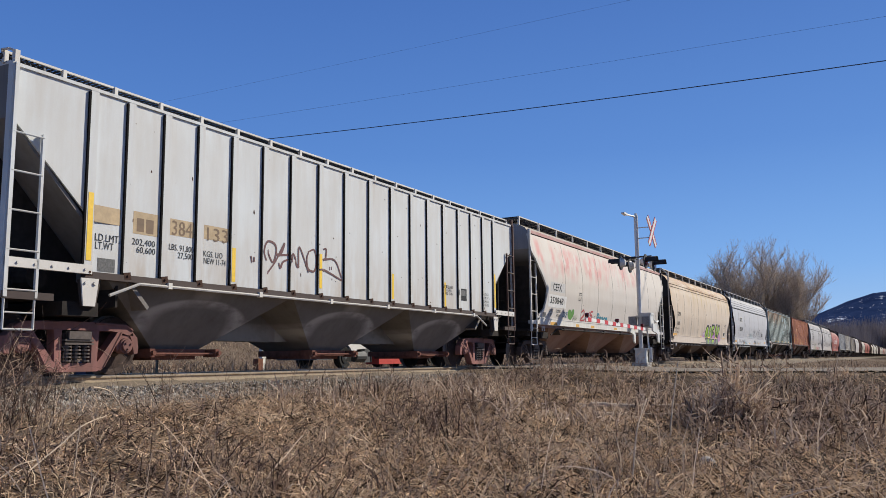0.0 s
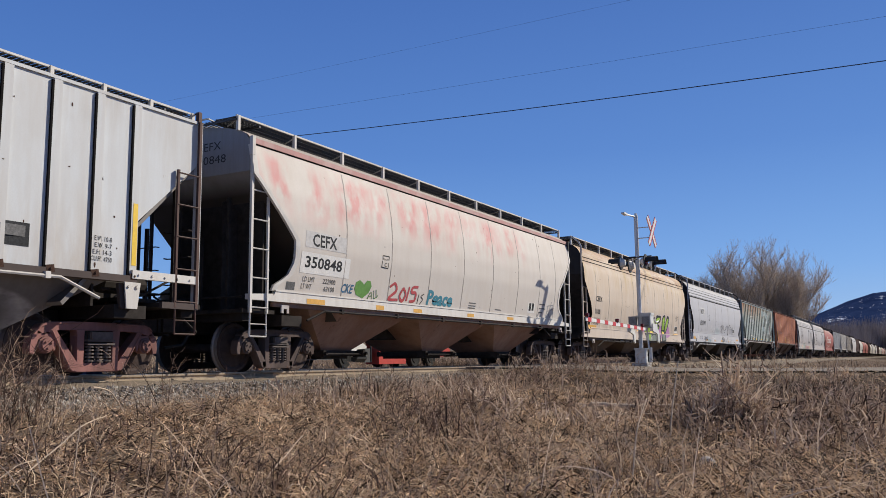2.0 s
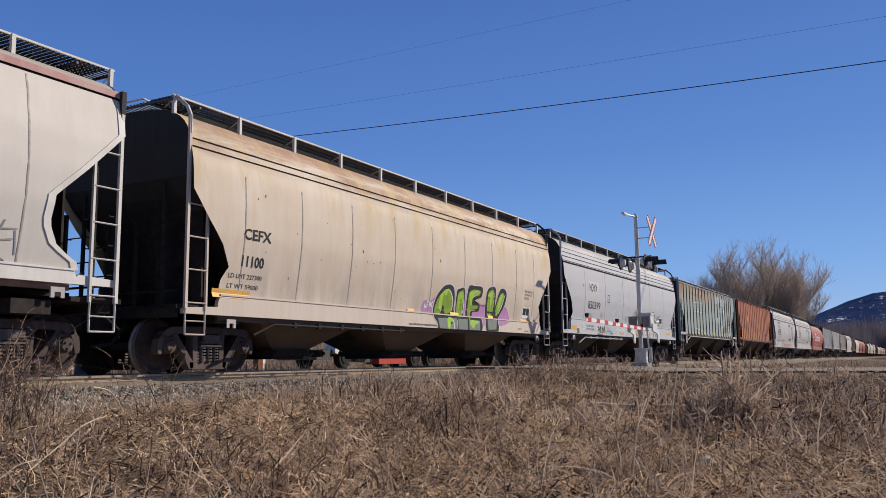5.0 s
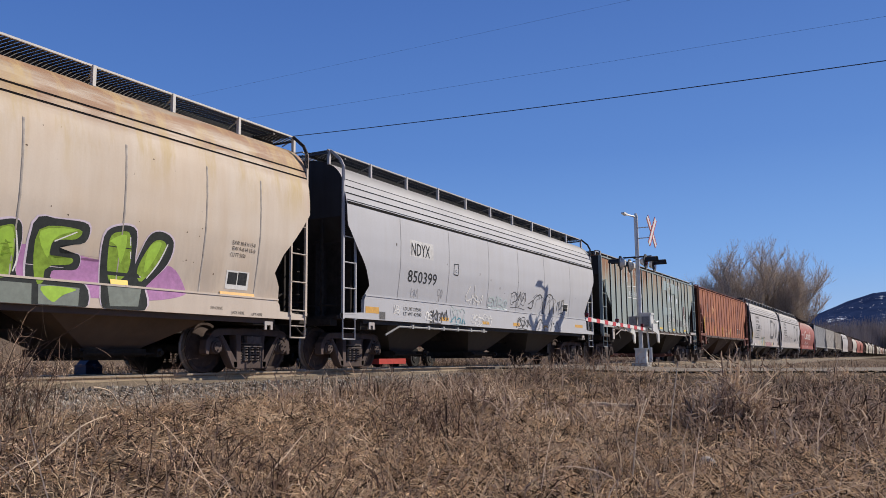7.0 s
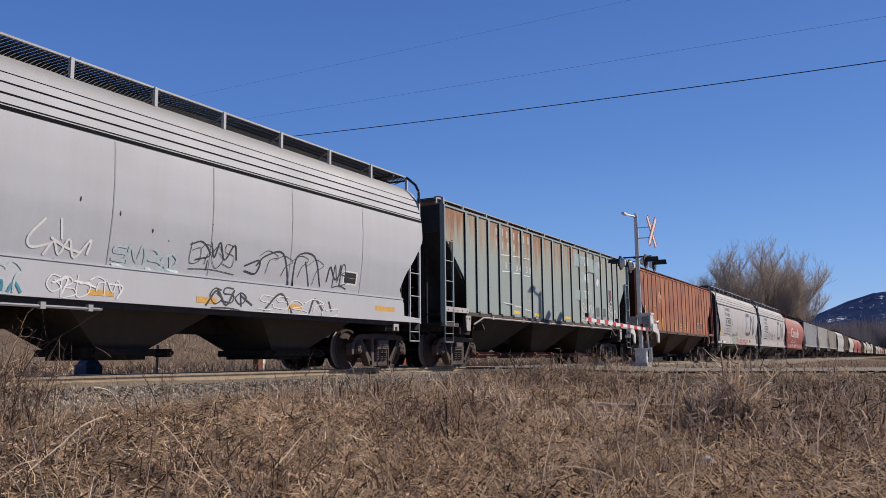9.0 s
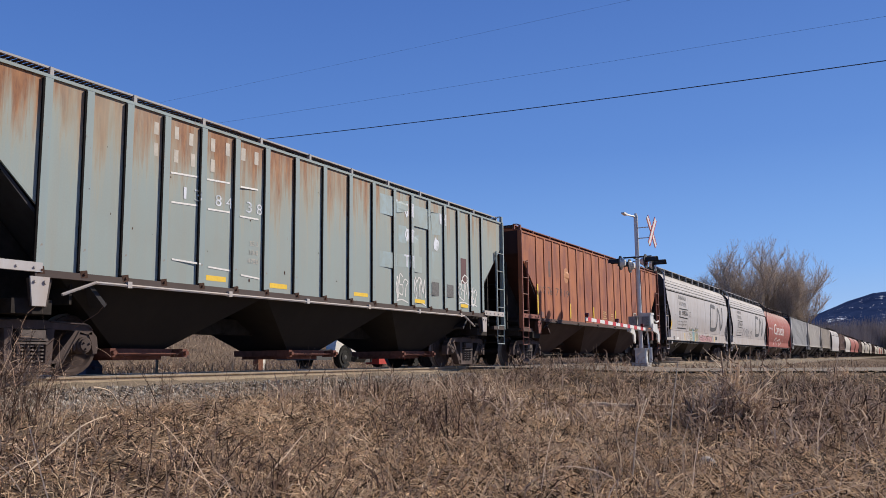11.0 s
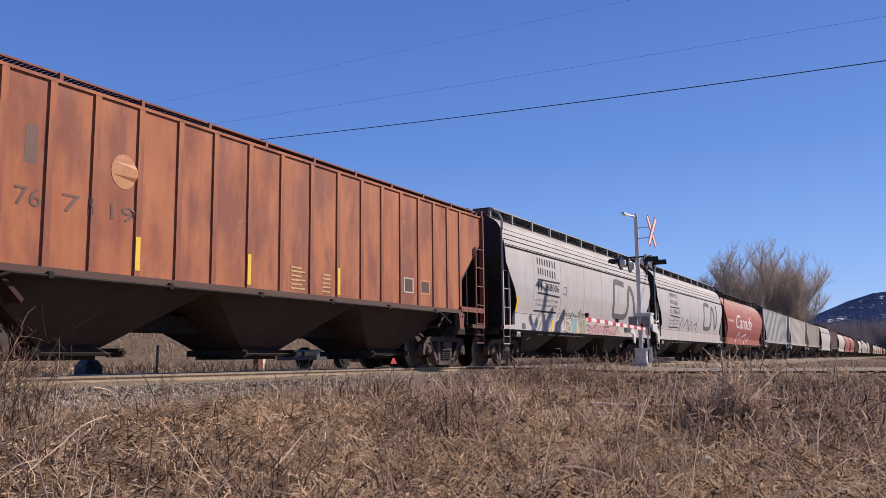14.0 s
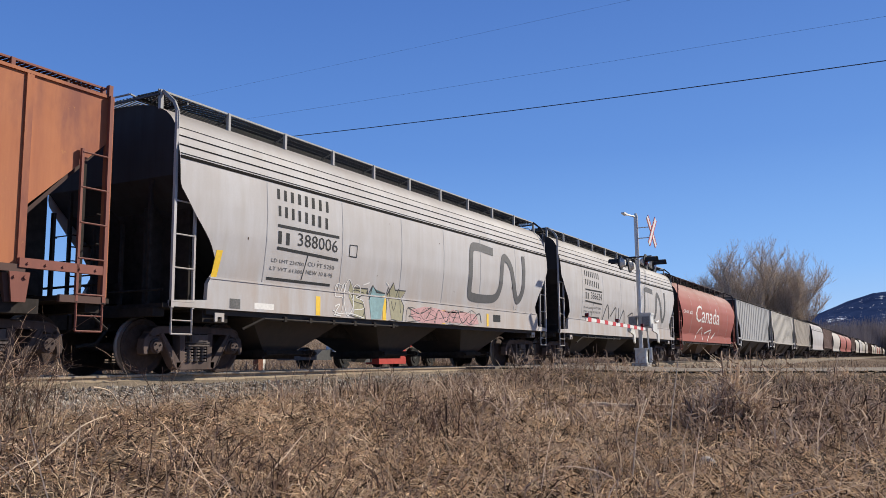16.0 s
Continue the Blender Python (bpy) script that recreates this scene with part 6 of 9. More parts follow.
def long_canes():
    """Bent pale canes and long stalks that lean over the grass."""
    rng = np.random.default_rng(43)
    x, y = verge(520, rng, 3.2, 24, -5, 65, 9.0)
    n = len(x)
    base = np.stack([x, y, settle(x, y)], -1)
    pts = spines(base, rng.uniform(0, math.tau, n), rng.uniform(0.25, 1.5, n), rng.uniform(0.0, 1.5, n), rng.uniform(0.3, 0.8, n), 6, rng, 0.1)
    v, q = ribbons(pts, rng.uniform(0.006, 0.013, n), rng, 0.35)
    fast_mesh("long_canes", v, q, M["cane"], "long pale bent canes over the dry grass", "weeds")



def field_round():
    """The same matted grass, thinner, on the rest of the field round the camera."""
    rng = np.random.default_rng(45)
    a, r = np.radians(rng.uniform(76, 340, 50000)), 14 * np.sqrt(rng.random(50000))
    x, y = r * np.cos(a), r * np.sin(a)
    b, q2 = np.radians(rng.uniform(-24, 80, 9000)), 2.6 * np.sqrt(rng.random(9000))
    x, y = np.concatenate([x, q2 * np.cos(b)]), np.concatenate([y, q2 * np.sin(b)])
    keep = (y < 9.2) & (np.hypot(x, y) > 0.5)
    x, y = x[keep], y[keep]
    n = len(x)
    base = np.stack([x, y, settle(x, y)], -1)
    pts = spines(base, rng.uniform(0, math.tau, n), rng.uniform(0.0, 0.6, n), rng.uniform(0.2, 0.9, n), rng.uniform(0.12, 0.36, n), 2, rng, 0.15)
    v, q = ribbons(pts, rng.uniform(0.008, 0.018, n), rng)
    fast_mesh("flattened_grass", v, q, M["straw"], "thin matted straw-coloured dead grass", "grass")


flattened_grass()
field_round()
standing_grass()
long_canes()
_r = random.Random(9)
EDGE = [(10.3 + k * 0.30, 8.4 + _r.uniform(-0.8, 0.7), _r.uniform(0.4, 0.7), _r.uniform(0.85, 1.25)) for k in range(37)]
EDGE += [(18.6 + _r.uniform(-1.2, 2.2), -4.0 + k * 0.40, 0.7, _r.uniform(1.1, 1.6)) for k in range(32)]
EDGE += [(29.5 + k * 1.5, 6.0 + _r.uniform(-2.5, 2.0), 0.8, _r.uniform(0.6, 1.0)) for k in range(16)]
thicket("weed_thicket", EDGE, 17, 0.34, 0.62, 51, "brown dead weeds along the ballast edge", M["gnarl"], 0.4, 0.018, 4)
MID = [(3.0 + 14 * _r.random(), -0.5 + 8.5 * _r.random(), _r.uniform(0.3, 0.7), _r.uniform(0.45, 0.9)) for k in range(26)]
thicket("weed_clumps", MID, 40, 0.3, 0.6, 52, "scattered clumps of dead weeds in the field", M["stalk"], 0.55, 0.013, 4)
DARK = [(9.4, 5.5, 0.8, 0.8), (10.6, 6.2, 0.6, 0.85), (8.9, 4.9, 0.5, 0.7), (5.3, 5.2, 0.5, 0.6), (4.9, 4.0, 0.45, 0.5), (15.0, 4.6, 0.4, 0.7), (9.8, 0.9, 0.4, 0.3), (13.4, 3.6, 0.5, 0.4), (4.5, 5.1, 0.5, 0.38), (4.4, 6.3, 0.6, 0.42), (5.7, 6.9, 0.6, 0.45), (6.6, 7.6, 0.6, 0.5), (8.2, 7.9, 0.5, 0.5), (3.9, 4.6, 0.35, 0.3)]
DARK += [(3.5 + 2.9 * _r.random(), 3.6 + 4.4 * _r.random(), _r.uniform(0.2, 0.4), _r.uniform(0.24, 0.40)) for k in range(11)]
thicket("bramble_thicket", DARK, 42, 0.5, 0.85, 53, "tangled leafless purple-brown brambles", M["bramble"], 0.6, 0.013, 6)
PALE = [(9.5 + 11 * _r.random(), -0.4 + 8.6 * _r.random(), _r.uniform(0.14, 0.34), _r.uniform(0.5, 1.0)) for k in range(90)]
thicket("pale_weed_clumps", PALE, 70, 0.35, 0.75, 55, "pale bent stems of dead weeds in tufts", M["cane"], 0.5, 0.02, 3)

GNARL = [(12.6, 2.3, 0.32, 1.6), (12.4, 2.75, 0.4, 1.1), (13.6, 0.75, 0.5, 1.2), (14.0, 3.0, 0.5, 0.9), (10.4, 1.9, 0.5, 0.6), (12.9, 2.2, 0.6, 1.0), (13.4, 1.5, 0.7, 0.85), (12.2, 1.0, 0.7, 0.75), (11.5, 2.1, 0.7, 0.75), (14.6, 0.9, 0.8, 0.95), (13.2, 3.6, 0.6, 0.7), (15.4, 2.6, 0.7, 0.8), (11.0, 0.6, 0.6, 0.7), (9.6, 1.3, 0.5, 0.5), (16.5, 1.2, 0.8, 0.9), (14.2, 5.6, 0.6, 0.7), (12.6, 6.3, 0.6, 0.7)]
thicket("dead_weed_clumps", GNARL, 42, 0.45, 0.85, 54, "gnarled grey-brown dead weeds in tangled clumps", M["gnarl"], 0.6, 0.026, 6)

thicket("gnarled_weed", [(12.55, 2.28, 0.17, 1.75), (12.75, 2.05, 0.2, 1.1), (12.3, 2.6, 0.2, 0.95)], 520, 0.45, 0.85, 58, "tall curled pale dead weeds in one clump", M["cane"], 0.26, 0.028, 7)


def far_side_grass():
    """Dry grass on the verge beyond the track and on the bank behind it."""
    rng = np.random.default_rng(61)
    n = 46000
    x = 2 + 68 * rng.random(n)
    y = 14.7 + 30 * rng.random(n) ** 1.15
    keep = ~((x > ROAD_X0 - 0.7) & (x < ROAD_X1 + 0.7))
    x, y = x[keep], y[keep]
    n = len(x)
    base = np.stack([x, y, settle(x, y)], -1)
    pts = spines(base, rng.uniform(0, math.tau, n), rng.uniform(0.5, 1.6, n), rng.uniform(0.0, 1.3, n), rng.uniform(0.18, 0.5, n), 3, rng, 0.15)
    v, q = ribbons(pts, rng.uniform(0.012, 0.03, n), rng)
    fast_mesh("verge_grass", v, q, M["stalk"], "dry brown grass and brush beyond the track", "grass")


def shoulder_weeds():
    """Thin dry stems that grow through the ballast edge."""
    rng = np.random.default_rng(62)
    n = 15000
    x = 3 + 19 * rng.random(n) ** 1.2
    y = 10.2 - 1.5 * rng.random(n) ** 0.6
    base = np.stack([x, y, np.interp(y, [9.1, 9.55, 10.1, 10.4], [-0.5, -0.40, -0.24, -0.19])], -1)
    pts = spines(base, rng.uniform(0, math.tau, n), rng.uniform(0.3, 1.55, n), rng.uniform(0.0, 1.5, n), 0.10 + 0.28 * rng.random(n) ** 2, 3, rng, 0.2)
    v, q = ribbons(pts, rng.uniform(0.003, 0.008, n), rng)
    fast_mesh("shoulder_weeds", v, q, M["cane"], "sparse dry stems in the ballast edge", "weeds")


far_side_grass()
shoulder_weeds()


def single_stalks():
    """Tall thin leafless stems that stand up against the train."""
    tall = [(5.75, 8.5, 0.30, 2.1), (6.1, 8.6, 0.16, 1.7), (7.35, 8.7, 0.10, 1.9), (5.2, 8.3, 0.42, 1.9), (4.6, 7.6, 0.35, 1.6), (8.3, 8.9, 0.10, 2.0), (11.3, 8.8, 0.08, 1.6), (10.6, 8.6, 0.06, 1.5), (12.0, 2.25, 0.16, 1.7), (14.2, 3.6, 0.10, 1.6), (14.6, 2.0, 0.14, 1.7), (19.5, 6.6, 0.06, 1.9), (12.6, 7.6, 0.1, 1.4), (9.2, 8.7, 0.1, 1.1), (16.5, 4.0, 0.15, 1.5)]
    thicket("tall_stalks", tall, 70, 0.42, 0.66, 57, "tall thin leafless stems standing in the grass", M["bramble"], 0.22, 0.008, 6)


def far_weeds():
    """Rough dead growth on the verges past the road."""
    rng = np.random.default_rng(63)
    n = 15000
    x = 28.6 + 130 * rng.random(n) ** 1.8
    y = 9.2 - 40 * rng.random(n) ** 1.4
    base = np.stack([x, y, settle(x, y)], -1)
    pts = spines(base, rng.uniform(0, math.tau, n), rng.uniform(0.6, 1.6, n), rng.uniform(0.0, 1.2, n), rng.uniform(0.12, 0.42, n), 3, rng, 0.15)
    v, q = ribbons(pts, rng.uniform(0.01, 0.03, n), rng)
    fast_mesh("far_weeds", v, q, M["bramble"], "brown dead weeds on the far verges", "weeds")


single_stalks()
far_weeds()
thicket("leafless_bush", [(5.85, 8.6, 0.42, 2.0), (6.35, 8.7, 0.22, 1.6), (8.25, 8.8, 0.10, 1.7)], 60, 0.42, 0.66, 59, "dark leafless bush at the ballast edge", M["bramble"], 0.3, 0.008, 14)


# ---- the train ----
CARS = []
SPEED, EASE = 6.468, 0.00457

HALF_RIBS = [0.46, 1.36, 2.24, 3.05, 3.87, 4.69, 5.44, 6.17, 6.86]
RIBS = [-v for v in HALF_RIBS[::-1]] + HALF_RIBS
K_GREY = ribbed_kind("grey_ribbed", 8.17, 4.22, 1.50, RIBS, 0.15, (3.5, 1.35), 3, 6.65, (1.32, 4.42, 19))
K_GREY.update(closed=True, web=0.60)
K_TEAL = ribbed_kind("teal_ribbed", 8.2, 4.20, 1.46, RIBS, 0.14, (3.5, 1.35), 3, 6.65, (1.32, 4.40, 12))
K_TEAL["closed"] = True
K_RUST = ribbed_kind("rust_ribbed", 8.19, 4.17, 1.50, RIBS, 0.12, (3.48, 1.38), 3, 6.75, (1.32, 4.36, 12))
BARREL = [(0.9, 1.473), (1.5, 1.524), (1.9, 1.587), (2.4, 1.649), (2.9, 1.659), (3.3, 1.644), (3.54, 1.623), (4, 1.524), (4.2, 1.431), (4.38, 1.224), (4.5, 0.918), (4.56, 0.510), (4.58, 0.000)]
K_BARREL = smooth_kind("barrel", 8.0, BARREL, [(1.4, 7.2), (1.61, 7.18), (1.82, 7.02), (2.19, 7.22), (2.6, 7.60), (3.05, 7.96), (9, 7.96)], 1.08, 1.60, 3, 6.95, (1.18, 4.71, 11), [-5.83, -3.47, -1.12, 0.92, 3.02, 5.4], [])
K_BARREL.update(closed=True, joints=((3.53, 0.026), (3.59, 0.006), (3.74, 0.010), (3.9, 0.008), (4.05, 0.004)), pipe_to=-1.2, end_z=3.2, sill_in=0.85, seam_top=3.45, post_top=4.3)
K_TAN = dict(K_BARREL)
K_TAN.update(joints=((3.78, 0.012), (3.92, 0.011)), name="tan_barrel", sill=0.98, sill_top=1.33, seams=[-6.7, -5.1, -3.4, -1.7, 0.05, 1.79, 3.49, 5.17, 6.52])
CYLINDER = [(0.9, 1.16), (1.2, 1.27), (1.6, 1.43), (2.0, 1.55), (2.5, 1.63), (3.0, 1.63), (3.4, 1.56), (3.8, 1.39), (4.1, 1.13), (4.3, 0.82), (4.42, 0.42), (4.45, 0.0)]
K_CYL = smooth_kind("cylinder", 8.0, CYLINDER, K_BARREL["cut"], 1.08, 1.50, 3, 6.95, (0.95, 4.62, 11), [-5.2, -2.6, 0.0, 2.6, 5.2], [])
K_CYL.update(joints=(), end_z=3.2, sill_in=0.85, seam_top=4.0, post_top=4.0)
ROUND = [(0.9, 1.410), (1.4, 1.483), (1.8, 1.555), (2.4, 1.649), (2.9, 1.670), (3.4, 1.638), (3.9, 1.555), (4.2, 1.483), (4.34, 1.415), (4.48, 1.18), (4.58, 0.75), (4.63, 0.35), (4.64, 0.000)]
K_ROUND = smooth_kind("round_side", 8.22, ROUND, [(1.4, 7.5), (1.6, 7.45), (1.8, 7.08), (2.1, 6.92), (2.5, 6.96), (3.0, 7.5), (3.6, 8.12), (9, 8.15)], 1.30, 1.50, 3, 6.85, (1.2, 4.74, 11), [-5.38, -3.6, -1.8, -0.02, 1.78, 3.55, 5.25, 6.6], [4.2])
K_ROUND.update(closed=True, joints=((4.18, 0.016),), end_z=3.6, sill_in=0.75, seam_top=4.1, post_top=4.25)

P = {}
P["grey_white"] = weathered("grey_white_paint", (0.61, 0.64, 0.655), (0.48, 0.45, 0.41), 0.40, rusting=0.12, mottle=0.3)
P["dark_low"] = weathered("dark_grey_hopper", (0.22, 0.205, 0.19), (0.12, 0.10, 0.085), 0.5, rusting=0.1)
P["lit_arc_low"] = lit_arc_hopper_mat()
P["pink_white"] = pink_faded_mat()
P["tan"] = weathered("tan_stained_paint", (0.63, 0.545, 0.45), (0.53, 0.42, 0.31), 0.45, rusting=0.07, mottle=0.3, dark=(0.56, 0.42, 0.28))
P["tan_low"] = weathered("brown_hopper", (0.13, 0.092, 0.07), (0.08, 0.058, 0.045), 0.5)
P["cool_grey"] = weathered("cool_grey_paint", (0.48, 0.49, 0.52), (0.42, 0.41, 0.40), 0.3, rusting=0.03)
P["teal"] = rusting_teal_mat()
P["teal_rib"] = weathered("faded_teal_paint", (0.265, 0.345, 0.36), (0.31, 0.29, 0.24), 0.5, (0.26, 0.11, 0.045), 0.22)
P["rust"] = weathered("rust_brown_paint", (0.44, 0.160, 0.070), (0.29, 0.092, 0.052), 0.6, (0.45, 0.19, 0.07), 0.20, mottle=0.8, dark=(0.20, 0.066, 0.050))
P["rust_trim"] = weathered("dull_red_brown_steel", (0.24, 0.088, 0.066), (0.15, 0.062, 0.05), 0.5, (0.34, 0.14, 0.06), 0.15)
# maroon end sheet, with its shade put into the near-black tone
P["maroon_end"] = weathered("shade_dark_maroon_end", (0.052, 0.022, 0.018), (0.03, 0.016, 0.014), 0.6, rusting=0.05)
P["seam_grey"] = weathered("grey_weld_seam", (0.37, 0.37, 0.385), (0.30, 0.29, 0.28), 0.4, rusting=0.03)
P["light_grey"] = weathered("light_grey_paint", (0.485, 0.48, 0.49), (0.38, 0.345, 0.32), 0.45, rusting=0.05, mottle=0.3)
P["red"] = weathered("faded_red_paint", (0.34, 0.085, 0.07), (0.27, 0.11, 0.08), 0.5, rusting=0.1)
P["silver"] = weathered("silver_grey_paint", (0.36, 0.365, 0.37), (0.34, 0.33, 0.31), 0.4, rusting=0.08)
P["cream"] = weathered("cream_paint", (0.50, 0.475, 0.43), (0.40, 0.36, 0.31), 0.5, rusting=0.06)
P["beige"] = weathered("beige_paint", (0.42, 0.375, 0.32), (0.33, 0.28, 0.22), 0.5, rusting=0.1)
P["brown"] = weathered("dark_brown_paint", (0.17, 0.10, 0.08), (0.12, 0.08, 0.07), 0.5, rusting=0.1)
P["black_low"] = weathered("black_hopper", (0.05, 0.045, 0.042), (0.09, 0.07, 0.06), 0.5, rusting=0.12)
# bays set near black, much darker than the sides above
P["jet_low"] = weathered("jet_black_hopper", (0.02, 0.017, 0.015), (0.03, 0.024, 0.02), 0.5, rusting=0.06)
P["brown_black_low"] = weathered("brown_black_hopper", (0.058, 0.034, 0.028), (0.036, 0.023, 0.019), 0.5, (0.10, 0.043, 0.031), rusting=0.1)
P["white_trim"] = weathered("dirty_white_sill", (0.66, 0.64, 0.60), (0.46, 0.42, 0.37), 0.45, rusting=0.1)
P["tan_sill"] = weathered("dusty_tan_sill", (0.60, 0.52, 0.44), (0.48, 0.40, 0.33), 0.45, rusting=0.1)
P["sill_dark"] = weathered("grimy_dark_sill", (0.075, 0.055, 0.05), (0.05, 0.04, 0.036), 0.5)
P["pink_chord"] = weathered("pinkish_roof_edge", (0.50, 0.27, 0.25), (0.36, 0.22, 0.20), 0.5, mottle=0.4, dark=(0.55, 0.46, 0.42))
stained(P["tan"], 3.62, 3.86, (0.30, 0.17, 0.10), 0.9, (0.7, 1.0, 5.5), lo=0.38, hi=0.58)
stained(P["tan"], 2.75, 3.5, (0.50, 0.37, 0.17), 0.75, (2.6, 1.0, 0.55), lo=0.47, hi=0.66)
stained(P["tan"], 2.4, 1.5, (0.40, 0.34, 0.29), 0.7, (2.5, 1, 0.6))
stained(P["grey_white"], 2.9, 1.5, (0.42, 0.35, 0.28), 0.7, (2.2, 1, 0.5), lo=0.42, hi=0.66)
stained(P["grey_white"], 3.5, 4.3, (0.40, 0.34, 0.28), 0.5, (3.0, 1, 0.4), lo=0.48, hi=0.68)
stained(P["light_grey"], 2.6, 1.4, (0.40, 0.33, 0.28), 0.7, (2.5, 1, 0.6))
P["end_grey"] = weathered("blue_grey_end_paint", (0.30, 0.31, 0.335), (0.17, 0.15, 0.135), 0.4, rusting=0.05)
# shade of the inward slope sheet, painted near black below the upright panel
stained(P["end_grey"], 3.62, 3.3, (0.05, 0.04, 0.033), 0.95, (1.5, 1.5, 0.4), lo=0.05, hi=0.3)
P["umber_low"] = weathered("umber_hopper", (0.35, 0.22, 0.165), (0.19, 0.11, 0.075), 0.6, (0.10, 0.05, 0.035), 0.2, mottle=0.5, dark=(0.24, 0.11, 0.065))
P["rust_dark"] = weathered("dark_rust_steel", (0.095, 0.052, 0.043), (0.09, 0.055, 0.045), 0.5)

c1 = hopper_car(K_GREY, "light grey ribbed covered hopper wagon with a graffiti tag", P["grey_white"], P["lit_arc_low"], P["sill_dark"], 14.9, M["frame_red"], P["white_trim"], ends=P["dark_low"], rear=P["rust_dark"], gates=M["gate_rust"], edge=P["white_trim"], pads=P["white_trim"])
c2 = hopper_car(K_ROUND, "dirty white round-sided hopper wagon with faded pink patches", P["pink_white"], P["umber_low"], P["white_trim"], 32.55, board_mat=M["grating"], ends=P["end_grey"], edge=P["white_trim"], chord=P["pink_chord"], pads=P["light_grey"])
c3 = hopper_car(K_TAN, "tan stained barrel-sided hopper wagon with green graffiti", P["tan"], P["tan_low"], P["tan_sill"], 50.1, ends=M["dark_end"], edge=P["white_trim"], pads=P["light_grey"])
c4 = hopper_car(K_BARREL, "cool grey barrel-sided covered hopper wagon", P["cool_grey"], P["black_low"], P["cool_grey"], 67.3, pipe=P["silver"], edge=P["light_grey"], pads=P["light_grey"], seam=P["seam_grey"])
c5 = hopper_car(K_TEAL, "faded teal ribbed hopper wagon streaked with rust", P["teal"], P["jet_low"], P["sill_dark"], 84.73, pipe=P["light_grey"], rear=P["teal_rib"], tone=P["teal_rib"], edge=P["silver"], gates=M["gate_rust"], pads=P["light_grey"])
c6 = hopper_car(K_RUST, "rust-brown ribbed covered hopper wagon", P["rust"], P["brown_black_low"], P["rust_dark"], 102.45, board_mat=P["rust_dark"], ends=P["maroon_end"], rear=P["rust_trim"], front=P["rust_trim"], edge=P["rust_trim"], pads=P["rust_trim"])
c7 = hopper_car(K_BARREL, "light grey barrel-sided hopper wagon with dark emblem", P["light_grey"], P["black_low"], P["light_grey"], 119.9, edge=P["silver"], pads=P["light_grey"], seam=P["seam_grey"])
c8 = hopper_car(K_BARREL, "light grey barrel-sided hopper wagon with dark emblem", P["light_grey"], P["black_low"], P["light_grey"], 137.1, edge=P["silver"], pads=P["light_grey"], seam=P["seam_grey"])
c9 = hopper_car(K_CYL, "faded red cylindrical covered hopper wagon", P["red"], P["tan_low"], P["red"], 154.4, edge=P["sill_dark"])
FAR = [(K_GREY, "silver", "silver grey ribbed covered hopper wagon"), (K_GREY, "cream", "cream ribbed covered hopper wagon"), (K_RUST, "beige", "beige ribbed covered hopper wagon"),
       (K_BARREL, "light_grey", "light grey barrel-sided covered hopper wagon"), (K_RUST, "brown", "dark brown ribbed covered hopper wagon"), (K_CYL, "cream", "cream cylindrical covered hopper wagon"),
       (K_CYL, "red", "faded red cylindrical covered hopper wagon"), (K_CYL, "red", "faded red cylindrical covered hopper wagon"), (K_RUST, "brown", "dark brown ribbed covered hopper wagon"),
       (K_CYL, "cream", "cream cylindrical covered hopper wagon"), (K_BARREL, "light_grey", "light grey barrel-sided covered hopper wagon"), (K_CYL, "cream", "cream cylindrical covered hopper wagon")]
for k in range(26):
    kd, pt, lb = FAR[k] if k < len(FAR) else FAR[3:][(k * 5 + 3) % 9]
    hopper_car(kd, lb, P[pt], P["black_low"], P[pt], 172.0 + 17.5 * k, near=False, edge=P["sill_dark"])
end_words(c2, K_ROUND, "CEFX", -0.12, 4.16, 0.16, M["black"], 0.62)
end_words(c2, K_ROUND, "350848", -0.02, 3.90, 0.16, M["black"], 0.85)
end_words(c6, K_RUST, "767119", 0.1, 3.85, 0.17, P["rust_trim"], 0.95)


def rust_spots(car, kind, n, seed, z0, z1):
    """Small dark chips and rust spots on the paint."""
    rng = random.Random(seed)
    for _ in range(n):
        x, z = rng.uniform(-kind["half"] + 1.6, kind["half"] - 1.6), z0 + (z1 - z0) * rng.random() ** 1.4
        r = rng.uniform(0.007, 0.024)
        k = rng.choice((0.6, 1.0, 2.2))
        pts = [(x + r * rng.uniform(0.5, 1.2) * math.cos(a), z + k * r * rng.uniform(0.5, 1.2) * math.sin(a)) for a in [math.tau * i / 7 for i in range(7)]]
        blob(car, kind, pts, M["rust_spot"], "rust_spot", 0.0015)


rust_spots(c1, K_GREY, 46, 71, 1.6, 4.0)
rust_spots(c2, K_ROUND, 30, 72, 1.6, 4.0)
rust_spots(c3, K_TAN, 44, 73, 1.6, 3.5)
rust_spots(c4, K_BARREL, 10, 84, 1.6, 3.4)
rust_spots(c5, K_TEAL, 22, 75, 1.6, 4.0)
rust_spots(c7, K_BARREL, 14, 76, 1.6, 3.4)

G = {}
G["dab"] = torn_paint("flaked_white_paint", (0.70, 0.74, 0.80), (0.42, 0.47, 0.48), 0.64, 14.0)
G["sky_torn"] = torn_paint("faded_sky_blue_paint", (0.345, 0.455, 0.49), (0.30, 0.35, 0.33), 0.58, 3.0)
G["lilac"] = plain("pale_lilac_spray", (0.62, 0.54, 0.62), 0.8, 0, 0.15, 20, 0)
G["olive"] = plain("olive_green_spray", (0.235, 0.36, 0.05), 0.75, 0, 0.3, 12, 0)
G["green_black"] = plain("blackish_green_spray", (0.035, 0.04, 0.04), 0.75, 0, 0.3, 12, 0)
G["faint_ink"] = plain("faint_marker", (0.30, 0.30, 0.31), 0.8, 0, 0.3, 30, 0)
